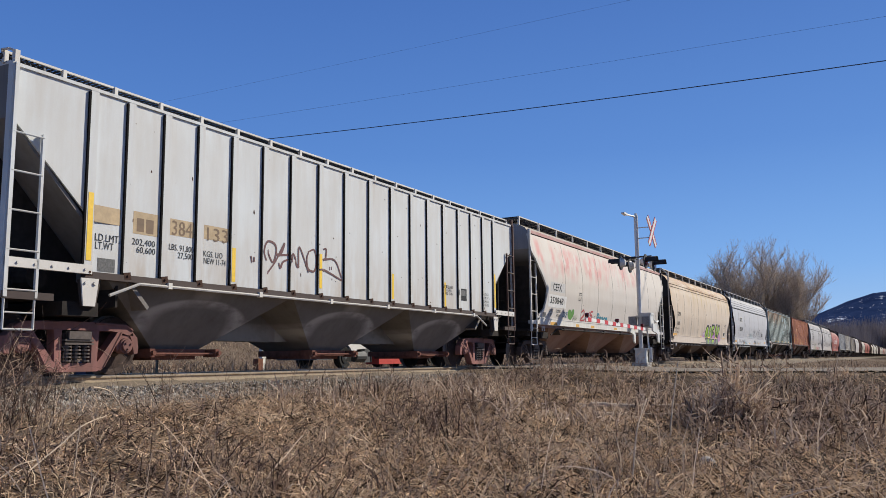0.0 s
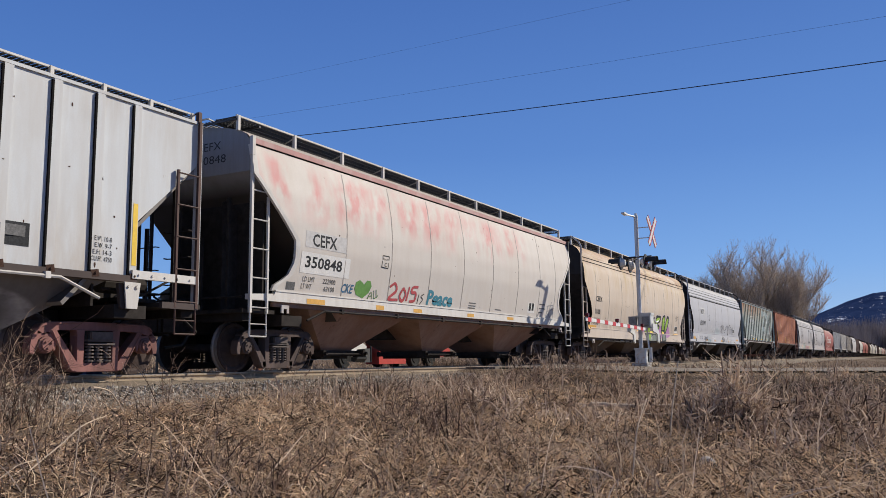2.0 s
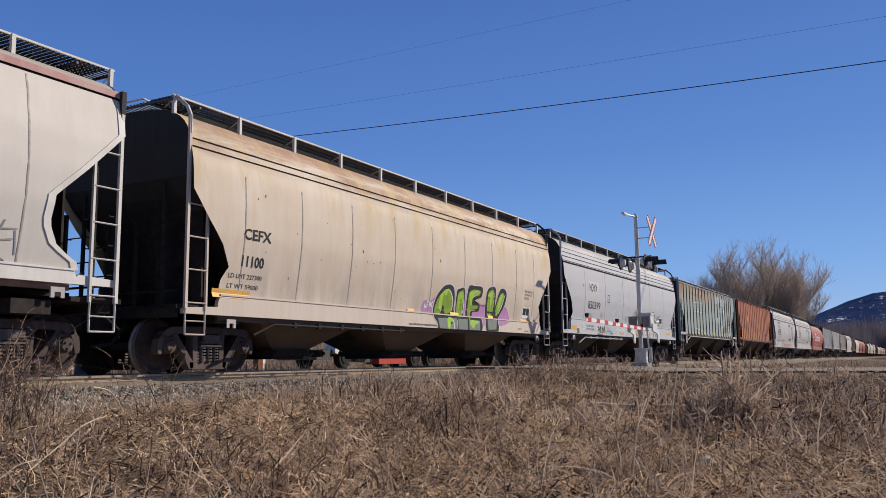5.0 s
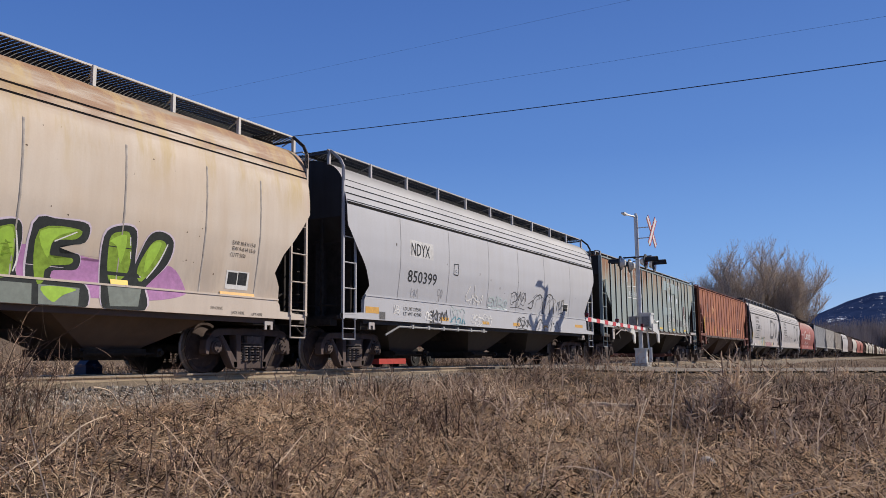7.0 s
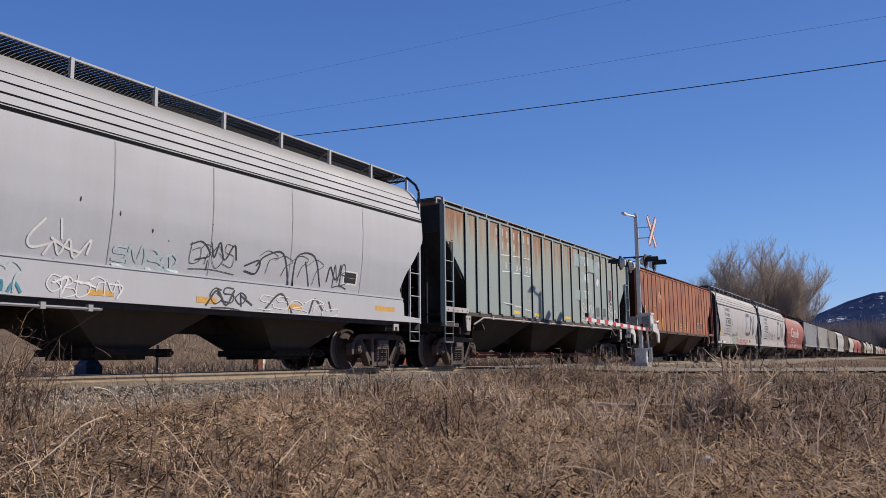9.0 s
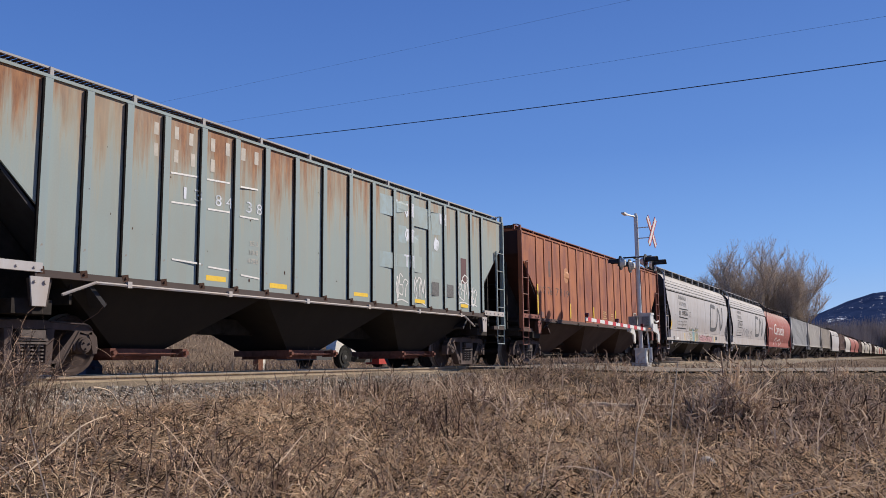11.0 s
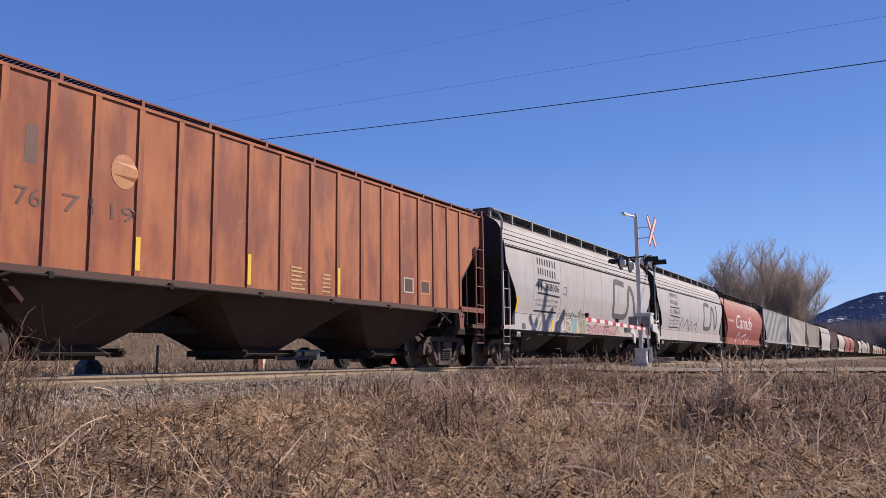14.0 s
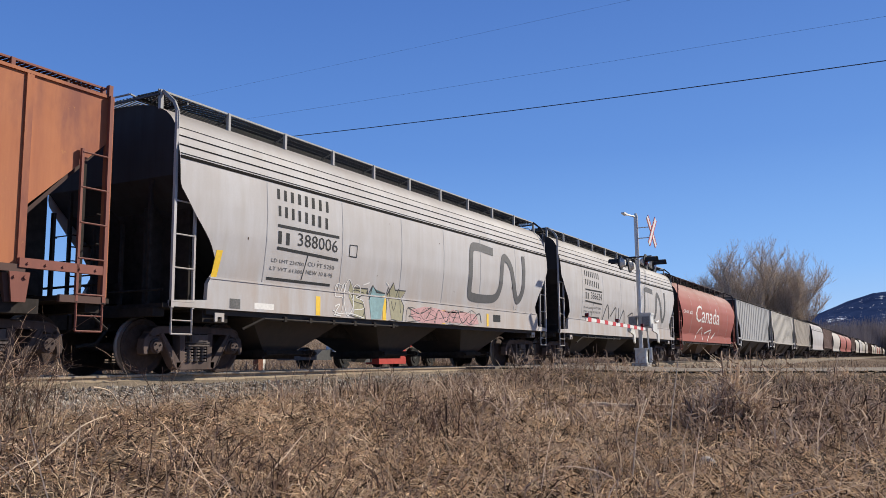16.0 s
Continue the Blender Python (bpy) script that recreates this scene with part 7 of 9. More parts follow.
G["pale_teal"] = plain("pale_teal_spray", (0.45, 0.52, 0.53), 0.8, 0, 0.2, 20, 0)
for _n, _c in (("tan", (0.42, 0.31, 0.18)), ("brown", (0.16, 0.10, 0.055)), ("maroon", (0.10, 0.03, 0.035)), ("grey_patch", (0.52, 0.51, 0.50)), ("blue_ink", (0.03, 0.12, 0.22)), ("green_ink", (0.11, 0.28, 0.05)),
               ("green_dark", (0.12, 0.20, 0.08)), ("red_ink", (0.42, 0.05, 0.06)), ("black_ink", (0.025, 0.025, 0.03)), ("teal_ink", (0.03, 0.22, 0.30)), ("tag_plate", (0.60, 0.57, 0.54)),
               ("purple", (0.44, 0.20, 0.42)), ("lime", (0.33, 0.55, 0.04)), ("grey_green", (0.17, 0.20, 0.175)),
               ("pale_patch", (0.56, 0.56, 0.55)), ("pale_letter", (0.48, 0.44, 0.38)), ("faint", (0.24, 0.11, 0.08)), ("dark_stencil", (0.12, 0.055, 0.042)),
               ("orange_patch", (0.50, 0.215, 0.085)), ("ochre", (0.55, 0.36, 0.14)), ("emblem_grey", (0.075, 0.075, 0.08)), ("khaki", (0.33, 0.31, 0.20)), ("pink_ink", (0.52, 0.29, 0.29)), ("sea_ink", (0.20, 0.34, 0.36))):
    G[_n] = plain("paint_" + _n, _c, 0.65, 0, 0.22, 9, 0)


# ---- lettering, reflectors and spray paint ----
panel(c1, K_GREY, -6.80, -6.31, 2.24, 2.49, G["tan"], "faded_patch", 0.0014)
panel(c1, K_GREY, -6.07, -5.58, 2.16, 2.51, G["tan"], "faded_patch", 0.0017)
panel(c1, K_GREY, -5.33, -4.81, 2.23, 2.50, G["tan"], "faded_patch", 0.0020)
panel(c1, K_GREY, -4.58, -3.99, 2.26, 2.50, G["tan"], "faded_patch", 0.0023)
panel(c1, K_GREY, -6.00, -5.86, 2.20, 2.41, G["brown"], "lettering_bar", 0.0026)
panel(c1, K_GREY, -5.82, -5.67, 2.19, 2.41, G["brown"], "lettering_bar", 0.0029)
words(c1, K_GREY, "384", -5.29, 2.24, 0.24, G["brown"], "lettering", 0.44)
words(c1, K_GREY, "133", -4.51, 2.24, 0.23, G["brown"], "lettering", 0.50)
words(c1, K_GREY, "LD.LMT.", -6.75, 1.97, 0.11, M["letter"], "lettering", 0.44)
words(c1, K_GREY, "LT.WT", -6.74, 1.85, 0.11, M["letter"], "lettering", 0.32)
words(c1, K_GREY, "202,400", -6.08, 1.99, 0.10, M["letter"], "lettering", 0.45)
words(c1, K_GREY, "60,600", -5.99, 1.87, 0.10, M["letter"], "lettering", 0.37)
words(c1, K_GREY, "LBS. 91,800", -5.34, 1.99, 0.10, M["letter"], "lettering", 0.53)
words(c1, K_GREY, "27,500", -5.15, 1.87, 0.10, M["letter"], "lettering", 0.33)
words(c1, K_GREY, "KGS. LIO", -4.58, 1.96, 0.10, M["letter"], "lettering", 0.45)
words(c1, K_GREY, "NEW 11-74", -4.57, 1.84, 0.10, M["letter"], "lettering", 0.52)
panel(c1, K_GREY, -6.91, -6.82, 1.66, 2.66, M["yellow"], "reflector_strip", 0.004)
panel(c1, K_GREY, -3.92, -3.83, 1.58, 2.18, M["yellow"], "reflector_strip", 0.004)
panel(c1, K_GREY, -1.41, -1.32, 1.64, 2.34, M["yellow"], "reflector_strip", 0.004)
panel(c1, K_GREY, 1.32, 1.41, 1.59, 2.17, M["yellow"], "reflector_strip", 0.004)
panel(c1, K_GREY, 3.83, 3.92, 1.52, 2.16, M["yellow"], "reflector_strip", 0.004)
panel(c1, K_GREY, 6.82, 6.91, 1.66, 2.62, M["yellow"], "reflector_strip", 0.004)
panel(c1, K_GREY, -6.69, -6.38, 1.52, 1.72, M["letter_worn"], "stencil_panel", 0.0026)
panel(c1, K_GREY, 4.58, 5.12, 1.75, 2.07, M["letter"], "stencil_box", 0.0029)
panel(c1, K_GREY, 4.63, 5.06, 1.88, 2.03, M["letter_worn"], "stencil_box", 0.0032)
words(c1, K_GREY, "EXT. INTERGARD", 3.79, 2.02, 0.08, M["letter"], "lettering", 0.55)
words(c1, K_GREY, "E.U. E.H.A.", 3.88, 1.94, 0.08, M["letter"], "lettering", 0.39)
words(c1, K_GREY, "REG. 1-90", 3.87, 1.85, 0.08, M["letter"], "lettering", 0.44)
words(c1, K_GREY, "E.W. 10-8", 6.14, 1.97, 0.07, M["letter"], "lettering", 0.33)
words(c1, K_GREY, "E.W. 9-7", 6.15, 1.87, 0.07, M["letter"], "lettering", 0.32)
words(c1, K_GREY, "E.H. 14-3", 6.12, 1.77, 0.07, M["letter"], "lettering", 0.35)
words(c1, K_GREY, "CU.FT. 4750", 6.09, 1.67, 0.07, M["letter"], "lettering", 0.39)
spray(c1, K_GREY, [[(-3.01, 2.04), (-3.08, 2.21), (-2.99, 2.40), (-2.78, 2.39), (-2.71, 2.26), (-2.81, 2.03), (-2.98, 2.25)], [(-2.98, 1.79), (-2.73, 2.06), (-2.48, 2.43), (-2.56, 2.24), (-2.69, 2.18), (-2.30, 2.21), (-2.27, 2.08)], [(-2.64, 2.04), (-2.59, 1.94), (-2.51, 2.07), (-2.30, 2.14)], [(-2.35, 1.90), (-2.25, 2.25), (-2.06, 2.00), (-2.03, 2.41), (-1.73, 1.93)], [(-1.75, 2.34), (-1.56, 2.40), (-1.48, 2.20), (-1.54, 1.98), (-1.74, 2.00), (-1.79, 2.20), (-1.73, 2.35)], [(-1.28, 2.44), (-1.16, 2.46), (-1.18, 2.27), (-1.28, 2.23), (-0.86, 2.26), (-0.61, 1.90)], [(-1.45, 2.01), (-1.20, 2.02), (-0.61, 1.86)], [(-3.41, 2.09), (-3.38, 1.97)], [(-3.33, 2.08), (-3.32, 1.99)]], 0.045, G["maroon"], "graffiti", label="dark maroon spray-paint tag", taper=0.3, steps=5)
spray(c1, K_GREY, [[(-1.04, 2.11), (-1.03, 2.04)], [(-0.98, 2.12), (-0.97, 2.05)]], 0.02, G["maroon"], "graffiti", label="", taper=0.0, steps=5)
panel(c2, K_ROUND, -6.75, -5.38, 2.41, 2.73, G["grey_patch"], "faded_patch", 0.0035)
panel(c2, K_ROUND, -6.84, -5.20, 1.90, 2.31, M["white"], "number_panel", 0.0038)
words(c2, K_ROUND, "CEFX", -6.53, 2.45, 0.24, M["letter"], "lettering", 0.81, bold=0.03)
words(c2, K_ROUND, "350848", -6.70, 2.02, 0.215, M["letter"], "lettering", 1.22, bold=0.03)
words(c2, K_ROUND, "LD LMT", -6.71, 1.74, 0.10, M["letter"], "lettering", 0.38)
words(c2, K_ROUND, "222900", -6.06, 1.74, 0.10, M["letter"], "lettering", 0.42)
words(c2, K_ROUND, "LT WT", -6.73, 1.60, 0.10, M["letter"], "lettering", 0.32)
words(c2, K_ROUND, "63100", -6.00, 1.59, 0.10, M["letter"], "lettering", 0.35)
panel(c2, K_ROUND, -7.18, -6.92, 1.55, 1.70, M["letter_worn"], "stencil_box", 0.0032)
words(c2, K_ROUND, "PLATE", -3.97, 2.42, 0.04, M["letter"], "lettering", 0.22)
spray(c2, K_ROUND, [[(-3.98, 2.52), (-3.72, 2.52)], [(-3.72, 2.52), (-3.74, 2.25)], [(-3.74, 2.25), (-4.00, 2.26)], [(-4.00, 2.26), (-3.98, 2.52)]], 0.02, M["letter"], "stencil_frame", label="", taper=0.0, steps=5)
words(c2, K_ROUND, "C", -3.89, 2.28, 0.09, M["letter"], "lettering", 0.09)
words(c2, K_ROUND, "CKE", -5.41, 1.61, 0.18, G["blue_ink"], "graffiti", 0.44, shear=0.3, bold=0.03)
blob(c2, K_ROUND, [(-4.59, 1.53), (-4.85, 1.59), (-4.94, 1.72), (-4.90, 1.86), (-4.77, 1.91), (-4.65, 1.86), (-4.60, 1.82), (-4.50, 1.92), (-4.36, 1.92), (-4.30, 1.81), (-4.37, 1.67)], G["green_ink"], "graffiti", 0.004, label="green spray-painted heart")
spray(c2, K_ROUND, [[(-4.42, 1.51), (-4.29, 1.68), (-4.23, 1.53)], [(-4.38, 1.58), (-4.24, 1.61)], [(-4.19, 1.73), (-4.15, 1.56), (-4.05, 1.59)], [(-4.10, 1.75), (-4.05, 1.58), (-4.00, 1.64)]], 0.02, G["green_dark"], "graffiti", label="", taper=0.0, steps=5)
spray(c2, K_ROUND, [[(-3.56, 1.85), (-3.35, 1.94), (-3.27, 1.78), (-3.57, 1.58), (-3.16, 1.58)], [(-2.96, 1.87), (-3.10, 1.68), (-2.97, 1.56), (-2.84, 1.72), (-2.96, 1.87)], [(-2.70, 1.91), (-2.78, 1.58)], [(-2.30, 1.93), (-2.53, 1.91), (-2.59, 1.79), (-2.39, 1.78), (-2.41, 1.61), (-2.64, 1.57)]], 0.075, G["red_ink"], "graffiti", label="red spray-painted numerals 2015", taper=0.2, steps=5)
spray(c2, K_ROUND, [[(-2.23, 1.76), (-2.27, 1.54)], [(-1.99, 1.79), (-2.12, 1.72), (-2.03, 1.65), (-2.15, 1.53)]], 0.025, G["black_ink"], "graffiti", label="", taper=0.0, steps=5)
words(c2, K_ROUND, "Peace", -1.84, 1.56, 0.34, G["teal_ink"], "graffiti", 1.33, shear=0.15, bold=0.05)
panel(c2, K_ROUND, -6.55, -5.96, 1.31, 1.41, M["amber"], "reflector_strip", 0.0035)
panel(c2, K_ROUND, -4.08, -3.76, 1.31, 1.41, M["amber"], "reflector_strip", 0.0038)
panel(c2, K_ROUND, -2.46, -2.06, 1.32, 1.41, M["amber"], "reflector_strip", 0.0014)
panel(c2, K_ROUND, 0.36, 0.76, 1.33, 1.42, M["amber"], "reflector_strip", 0.0017)
panel(c2, K_ROUND, 2.93, 3.38, 1.35, 1.43, M["amber"], "reflector_strip", 0.0020)
spray(c2, K_ROUND, [[(0.44, 1.71), (0.85, 1.71)]], 0.025, M["letter_worn"], "stencil_line", label="", taper=0.0, steps=5)
spray(c2, K_ROUND, [[(0.43, 1.64), (0.85, 1.64)]], 0.025, M["letter_worn"], "stencil_line", label="", taper=0.0, steps=5)
spray(c2, K_ROUND, [[(0.41, 1.58), (0.85, 1.58)]], 0.025, M["letter_worn"], "stencil_line", label="", taper=0.0, steps=5)
spray(c2, K_ROUND, [[(2.11, 1.61), (2.52, 1.61)]], 0.025, M["letter_worn"], "stencil_line", label="", taper=0.0, steps=5)
panel(c2, K_ROUND, 4.44, 4.98, 1.63, 1.94, M["white"], "stencil_box", 0.0035)
panel(c2, K_ROUND, 4.52, 4.69, 1.69, 1.92, M["letter"], "stencil_box", 0.0038)
panel(c2, K_ROUND, 4.75, 4.91, 1.70, 1.93, M["letter"], "stencil_box", 0.0041)
for _z, _w in ((1.93, 0.46), (1.80, 0.5), (1.67, 0.3)):
    spray(c2, K_ROUND, [[(5.34, _z), (5.34 + _w, _z)]], 0.035, M["letter_worn"], "stencil_line", label="", taper=0.0, steps=5)
spray(c2, K_ROUND, [[(5.98, 1.90), (6.55, 1.96)], [(6.05, 1.74), (6.50, 1.82)], [(6.36, 2.06), (6.22, 1.66), (6.44, 1.52)], [(6.10, 1.95), (6.00, 1.58)], [(6.52, 1.94), (6.56, 1.62)]], 0.03, G["faint_ink"], "graffiti", label="thin faded scrawl", taper=0.2, steps=5)
panel(c2, K_ROUND, -7.07, -6.61, 1.03, 1.37, G["tag_plate"], "jack_plate", 0.0017)
words(c3, K_TAN, "CLOSE HOPPER GATES & ROOF HATCHES BEFORE MOVING", -0.93, 1.03, 0.04, M["letter_worn"], "lettering", 1.36)
words(c3, K_TAN, "CEFX", -6.73, 2.35, 0.19, M["letter"], "lettering", 0.73, bold=0.03)
words(c3, K_TAN, "11100", -6.72, 1.87, 0.19, M["letter"], "lettering", 0.58, bold=0.03)
words(c3, K_TAN, "LD LMT 227300", -7.01, 1.65, 0.08, M["letter"], "lettering", 0.86)
words(c3, K_TAN, "LT WT 59000", -7.01, 1.47, 0.08, M["letter"], "lettering", 0.79)
blob(c3, K_TAN, [(-0.33, 1.42), (-0.28, 1.57), (-0.15, 1.65), (0.03, 1.62), (0.23, 1.71), (0.38, 1.76), (0.37, 1.34), (0.20, 1.28), (0.02, 1.35), (-0.17, 1.32)], G["purple"], "graffiti", 0.0024, label="purple, green and black spray-painted letters", soft=True)
blob(c3, K_TAN, [(1.35, 1.55), (1.98, 1.78), (2.99, 1.69), (3.94, 1.64), (4.51, 1.71), (4.84, 1.42), (4.79, 1.26), (4.06, 1.14), (2.75, 1.13), (1.48, 1.21)], G["purple"], "graffiti", 0.0024, label="", soft=True)
blob(c3, K_TAN, [(0.23, 1.28), (0.23, 1.52), (0.32, 1.74), (0.51, 1.95), (0.76, 2.09), (1.07, 2.14), (1.27, 2.03), (1.38, 1.74), (1.39, 1.45), (1.64, 1.30), (1.67, 0.95), (0.57, 0.89), (0.41, 1.14)], G["lilac"], "graffiti", 0.003, label="", soft=True)
blob(c3, K_TAN, [(0.27, 1.27), (0.27, 1.52), (0.35, 1.74), (0.53, 1.93), (0.76, 2.07), (1.06, 2.11), (1.25, 2.01), (1.34, 1.73), (1.35, 1.44), (1.59, 1.29), (1.61, 0.93), (0.59, 0.87), (0.44, 1.13)], G["green_black"], "graffiti", 0.0036, label="", soft=True)
blob(c3, K_TAN, [(0.34, 1.35), (0.37, 1.59), (0.52, 1.80), (0.77, 1.96), (1.03, 1.98), (1.18, 1.85), (1.26, 1.61), (1.20, 1.42), (0.88, 1.37), (0.79, 1.55), (0.68, 1.53), (0.62, 1.35)], G["olive"], "graffiti", 0.0042, label="", soft=True)
blob(c3, K_TAN, [(0.48, 1.24), (1.49, 1.27), (1.53, 0.95), (0.61, 0.91)], G["grey_green"], "graffiti", 0.0042, label="")
blob(c3, K_TAN, [(0.53, 1.48), (0.56, 1.78), (0.77, 1.95), (0.97, 1.99), (0.84, 1.81), (0.73, 1.86), (0.66, 1.49)], G["lime"], "graffiti", 0.0048, label="", soft=True)
blob(c3, K_TAN, [(0.98, 1.25), (1.23, 1.26), (1.27, 1.11), (1.20, 1.19), (1.10, 0.98), (1.01, 0.99)], G["lime"], "graffiti", 0.0048, label="", soft=True)
spray(c3, K_TAN, [[(0.99, 1.98), (1.18, 1.82), (1.25, 1.61), (1.20, 1.44)], [(0.63, 1.40), (0.68, 1.53)], [(1.28, 1.23), (1.34, 1.10), (1.34, 0.95)]], 0.035, M["white"], "graffiti", label="", taper=0.4, steps=5)
blob(c3, K_TAN, [(1.38, 1.95), (1.57, 2.08), (1.83, 2.09), (1.91, 1.85), (1.89, 1.36), (2.20, 1.32), (2.24, 0.96), (1.53, 0.93), (1.44, 1.27)], G["lilac"], "graffiti", 0.00312, label="", soft=True)
blob(c3, K_TAN, [(1.41, 1.93), (1.59, 2.05), (1.83, 2.07), (1.90, 1.83), (1.88, 1.36), (2.18, 1.32), (2.21, 0.94), (1.55, 0.92), (1.46, 1.27)], G["green_black"], "graffiti", 0.00372, label="", soft=True)
blob(c3, K_TAN, [(1.48, 1.86), (1.63, 1.98), (1.78, 1.97), (1.82, 1.53), (1.77, 1.34), (1.51, 1.34)], G["olive"], "graffiti", 0.0042, label="", soft=True)
blob(c3, K_TAN, [(1.56, 1.26), (2.10, 1.26), (2.11, 0.98), (1.59, 0.97)], G["grey_green"], "graffiti", 0.00432, label="")
blob(c3, K_TAN, [(2.00, 2.08), (2.45, 2.19), (2.91, 2.19), (2.89, 1.92), (2.51, 1.83), (2.50, 1.71), (2.81, 1.73), (2.80, 1.52), (2.42, 1.47), (2.43, 1.34), (2.96, 1.31), (2.95, 0.96), (2.10, 0.95)], G["lilac"], "graffiti", 0.00324, label="", soft=True)
blob(c3, K_TAN, [(2.03, 2.06), (2.46, 2.17), (2.89, 2.16), (2.87, 1.90), (2.51, 1.82), (2.51, 1.71), (2.80, 1.72), (2.79, 1.51), (2.43, 1.47), (2.44, 1.33), (2.94, 1.30), (2.93, 0.94), (2.13, 0.93)], G["green_black"], "graffiti", 0.00384, label="", soft=True)
blob(c3, K_TAN, [(2.13, 1.99), (2.76, 2.07), (2.72, 1.93), (2.37, 1.87), (2.36, 1.65), (2.69, 1.66), (2.67, 1.57), (2.33, 1.51), (2.28, 1.31), (2.16, 1.31)], G["olive"], "graffiti", 0.0042, label="", soft=True)
blob(c3, K_TAN, [(2.20, 1.26), (2.85, 1.25), (2.84, 0.99), (2.21, 0.99)], G["grey_green"], "graffiti", 0.00444, label="")
blob(c3, K_TAN, [(3.76, 1.62), (3.98, 2.14), (4.27, 2.25), (4.53, 2.12), (4.46, 1.75), (4.07, 1.38), (3.84, 1.17), (3.67, 1.36)], G["lilac"], "graffiti", 0.00336, label="", soft=True)
blob(c3, K_TAN, [(3.78, 1.62), (3.99, 2.12), (4.25, 2.23), (4.50, 2.10), (4.43, 1.74), (4.07, 1.37), (3.86, 1.16), (3.69, 1.35)], G["green_black"], "graffiti", 0.00396, label="", soft=True)
blob(c3, K_TAN, [(3.86, 1.63), (4.08, 2.04), (4.32, 2.08), (4.34, 1.89), (3.97, 1.43)], G["olive"], "graffiti", 0.0042, label="", soft=True)
blob(c3, K_TAN, [(3.85, 1.36), (3.95, 1.33), (3.91, 1.23), (3.85, 1.24)], G["grey_green"], "graffiti", 0.00456, label="")
blob(c3, K_TAN, [(3.15, 2.05), (3.43, 2.25), (3.76, 2.21), (3.82, 1.70), (4.02, 1.38), (4.06, 1.01), (3.29, 0.97), (3.18, 1.39)], G["lilac"], "graffiti", 0.00348, label="", soft=True)
blob(c3, K_TAN, [(3.18, 2.03), (3.44, 2.22), (3.75, 2.18), (3.80, 1.69), (3.99, 1.37), (4.03, 0.99), (3.31, 0.95), (3.20, 1.38)], G["green_black"], "graffiti", 0.00408, label="", soft=True)
blob(c3, K_TAN, [(3.28, 1.99), (3.46, 2.13), (3.65, 2.09), (3.69, 1.56), (3.37, 1.38)], G["olive"], "graffiti", 0.0042, label="", soft=True)
blob(c3, K_TAN, [(3.32, 1.33), (3.95, 1.33), (3.90, 1.04), (3.38, 1.02)], G["grey_green"], "graffiti", 0.00468, label="")
blob(c3, K_TAN, [(1.51, 1.85), (1.74, 1.97), (1.80, 1.59), (1.67, 1.81), (1.61, 1.51)], G["lime"], "graffiti", 0.0048, label="", soft=True)
blob(c3, K_TAN, [(2.15, 1.98), (2.72, 2.06), (2.38, 1.91), (2.31, 1.63)], G["lime"], "graffiti", 0.0048, label="", soft=True)
blob(c3, K_TAN, [(3.29, 1.98), (3.58, 2.09), (3.53, 1.67), (3.41, 1.92)], G["lime"], "graffiti", 0.0048, label="", soft=True)
blob(c3, K_TAN, [(4.03, 1.97), (4.26, 2.06), (4.16, 1.79), (3.99, 1.57)], G["lime"], "graffiti", 0.0048, label="", soft=True)
blob(c3, K_TAN, [(2.24, 1.23), (2.79, 1.23), (2.58, 1.13), (2.42, 1.03)], G["lime"], "graffiti", 0.0048, label="", soft=True)
spray(c3, K_TAN, [[(1.80, 1.94), (1.87, 1.59), (1.83, 1.40)], [(2.72, 2.03), (2.38, 1.86)], [(3.65, 2.07), (3.70, 1.75)], [(4.39, 2.05), (4.24, 1.73), (4.05, 1.48)], [(1.51, 1.21), (1.53, 0.97)]], 0.03, M["white"], "graffiti", label="", taper=0.4, steps=5)
panel(c3, K_TAN, 1.15, 1.61, 1.32, 1.42, M["yellow"], "reflector_strip", 0.0020)
panel(c3, K_TAN, 3.38, 3.70, 1.33, 1.43, M["yellow"], "reflector_strip", 0.0023)
spray(c3, K_TAN, [[(-0.18, 1.56), (-0.17, 1.44)], [(-0.18, 1.56), (-0.12, 1.46), (-0.12, 1.59)], [(-0.06, 1.47), (-0.07, 1.60), (0.00, 1.61)], [(-0.07, 1.54), (-0.01, 1.55)], [(0.05, 1.48), (0.05, 1.61), (0.10, 1.50), (0.11, 1.63)], [(0.21, 1.63), (0.15, 1.58), (0.16, 1.51), (0.21, 1.51)]], 0.03, M["white"], "graffiti", label="", taper=0.0, steps=5)
panel(c3, K_TAN, 5.77, 6.34, 1.45, 1.77, M["white"], "stencil_box", 0.0029)
panel(c3, K_TAN, 5.81, 6.04, 1.53, 1.74, M["letter"], "stencil_box", 0.0032)
panel(c3, K_TAN, 6.06, 6.29, 1.53, 1.75, M["letter"], "stencil_box", 0.0035)
panel(c3, K_TAN, 5.65, 6.52, 1.32, 1.40, M["amber"], "reflector_strip", 0.0038)
panel(c3, K_TAN, -0.98, -0.66, 1.33, 1.41, M["amber"], "reflector_strip", 0.0014)
words(c3, K_TAN, "EXW 10-8 H 15-0", 5.83, 2.22, 0.07, M["letter"], "lettering", 0.58)
words(c3, K_TAN, "EW 9-6 H 15-0", 5.84, 2.12, 0.07, M["letter"], "lettering", 0.58)
words(c3, K_TAN, "CU FT 5150", 5.80, 2.01, 0.07, M["letter"], "lettering", 0.38)
words(c3, K_TAN, "CLOSE HOPPER GATES & ROOF HATCHES BEFORE MOVING CAR", -0.93, 1.02, 0.04, M["letter"], "lettering", 1.35)
words(c3, K_TAN, "2 INCH HI COMP SHOE", 5.42, 1.08, 0.05, M["letter"], "lettering", 0.29)
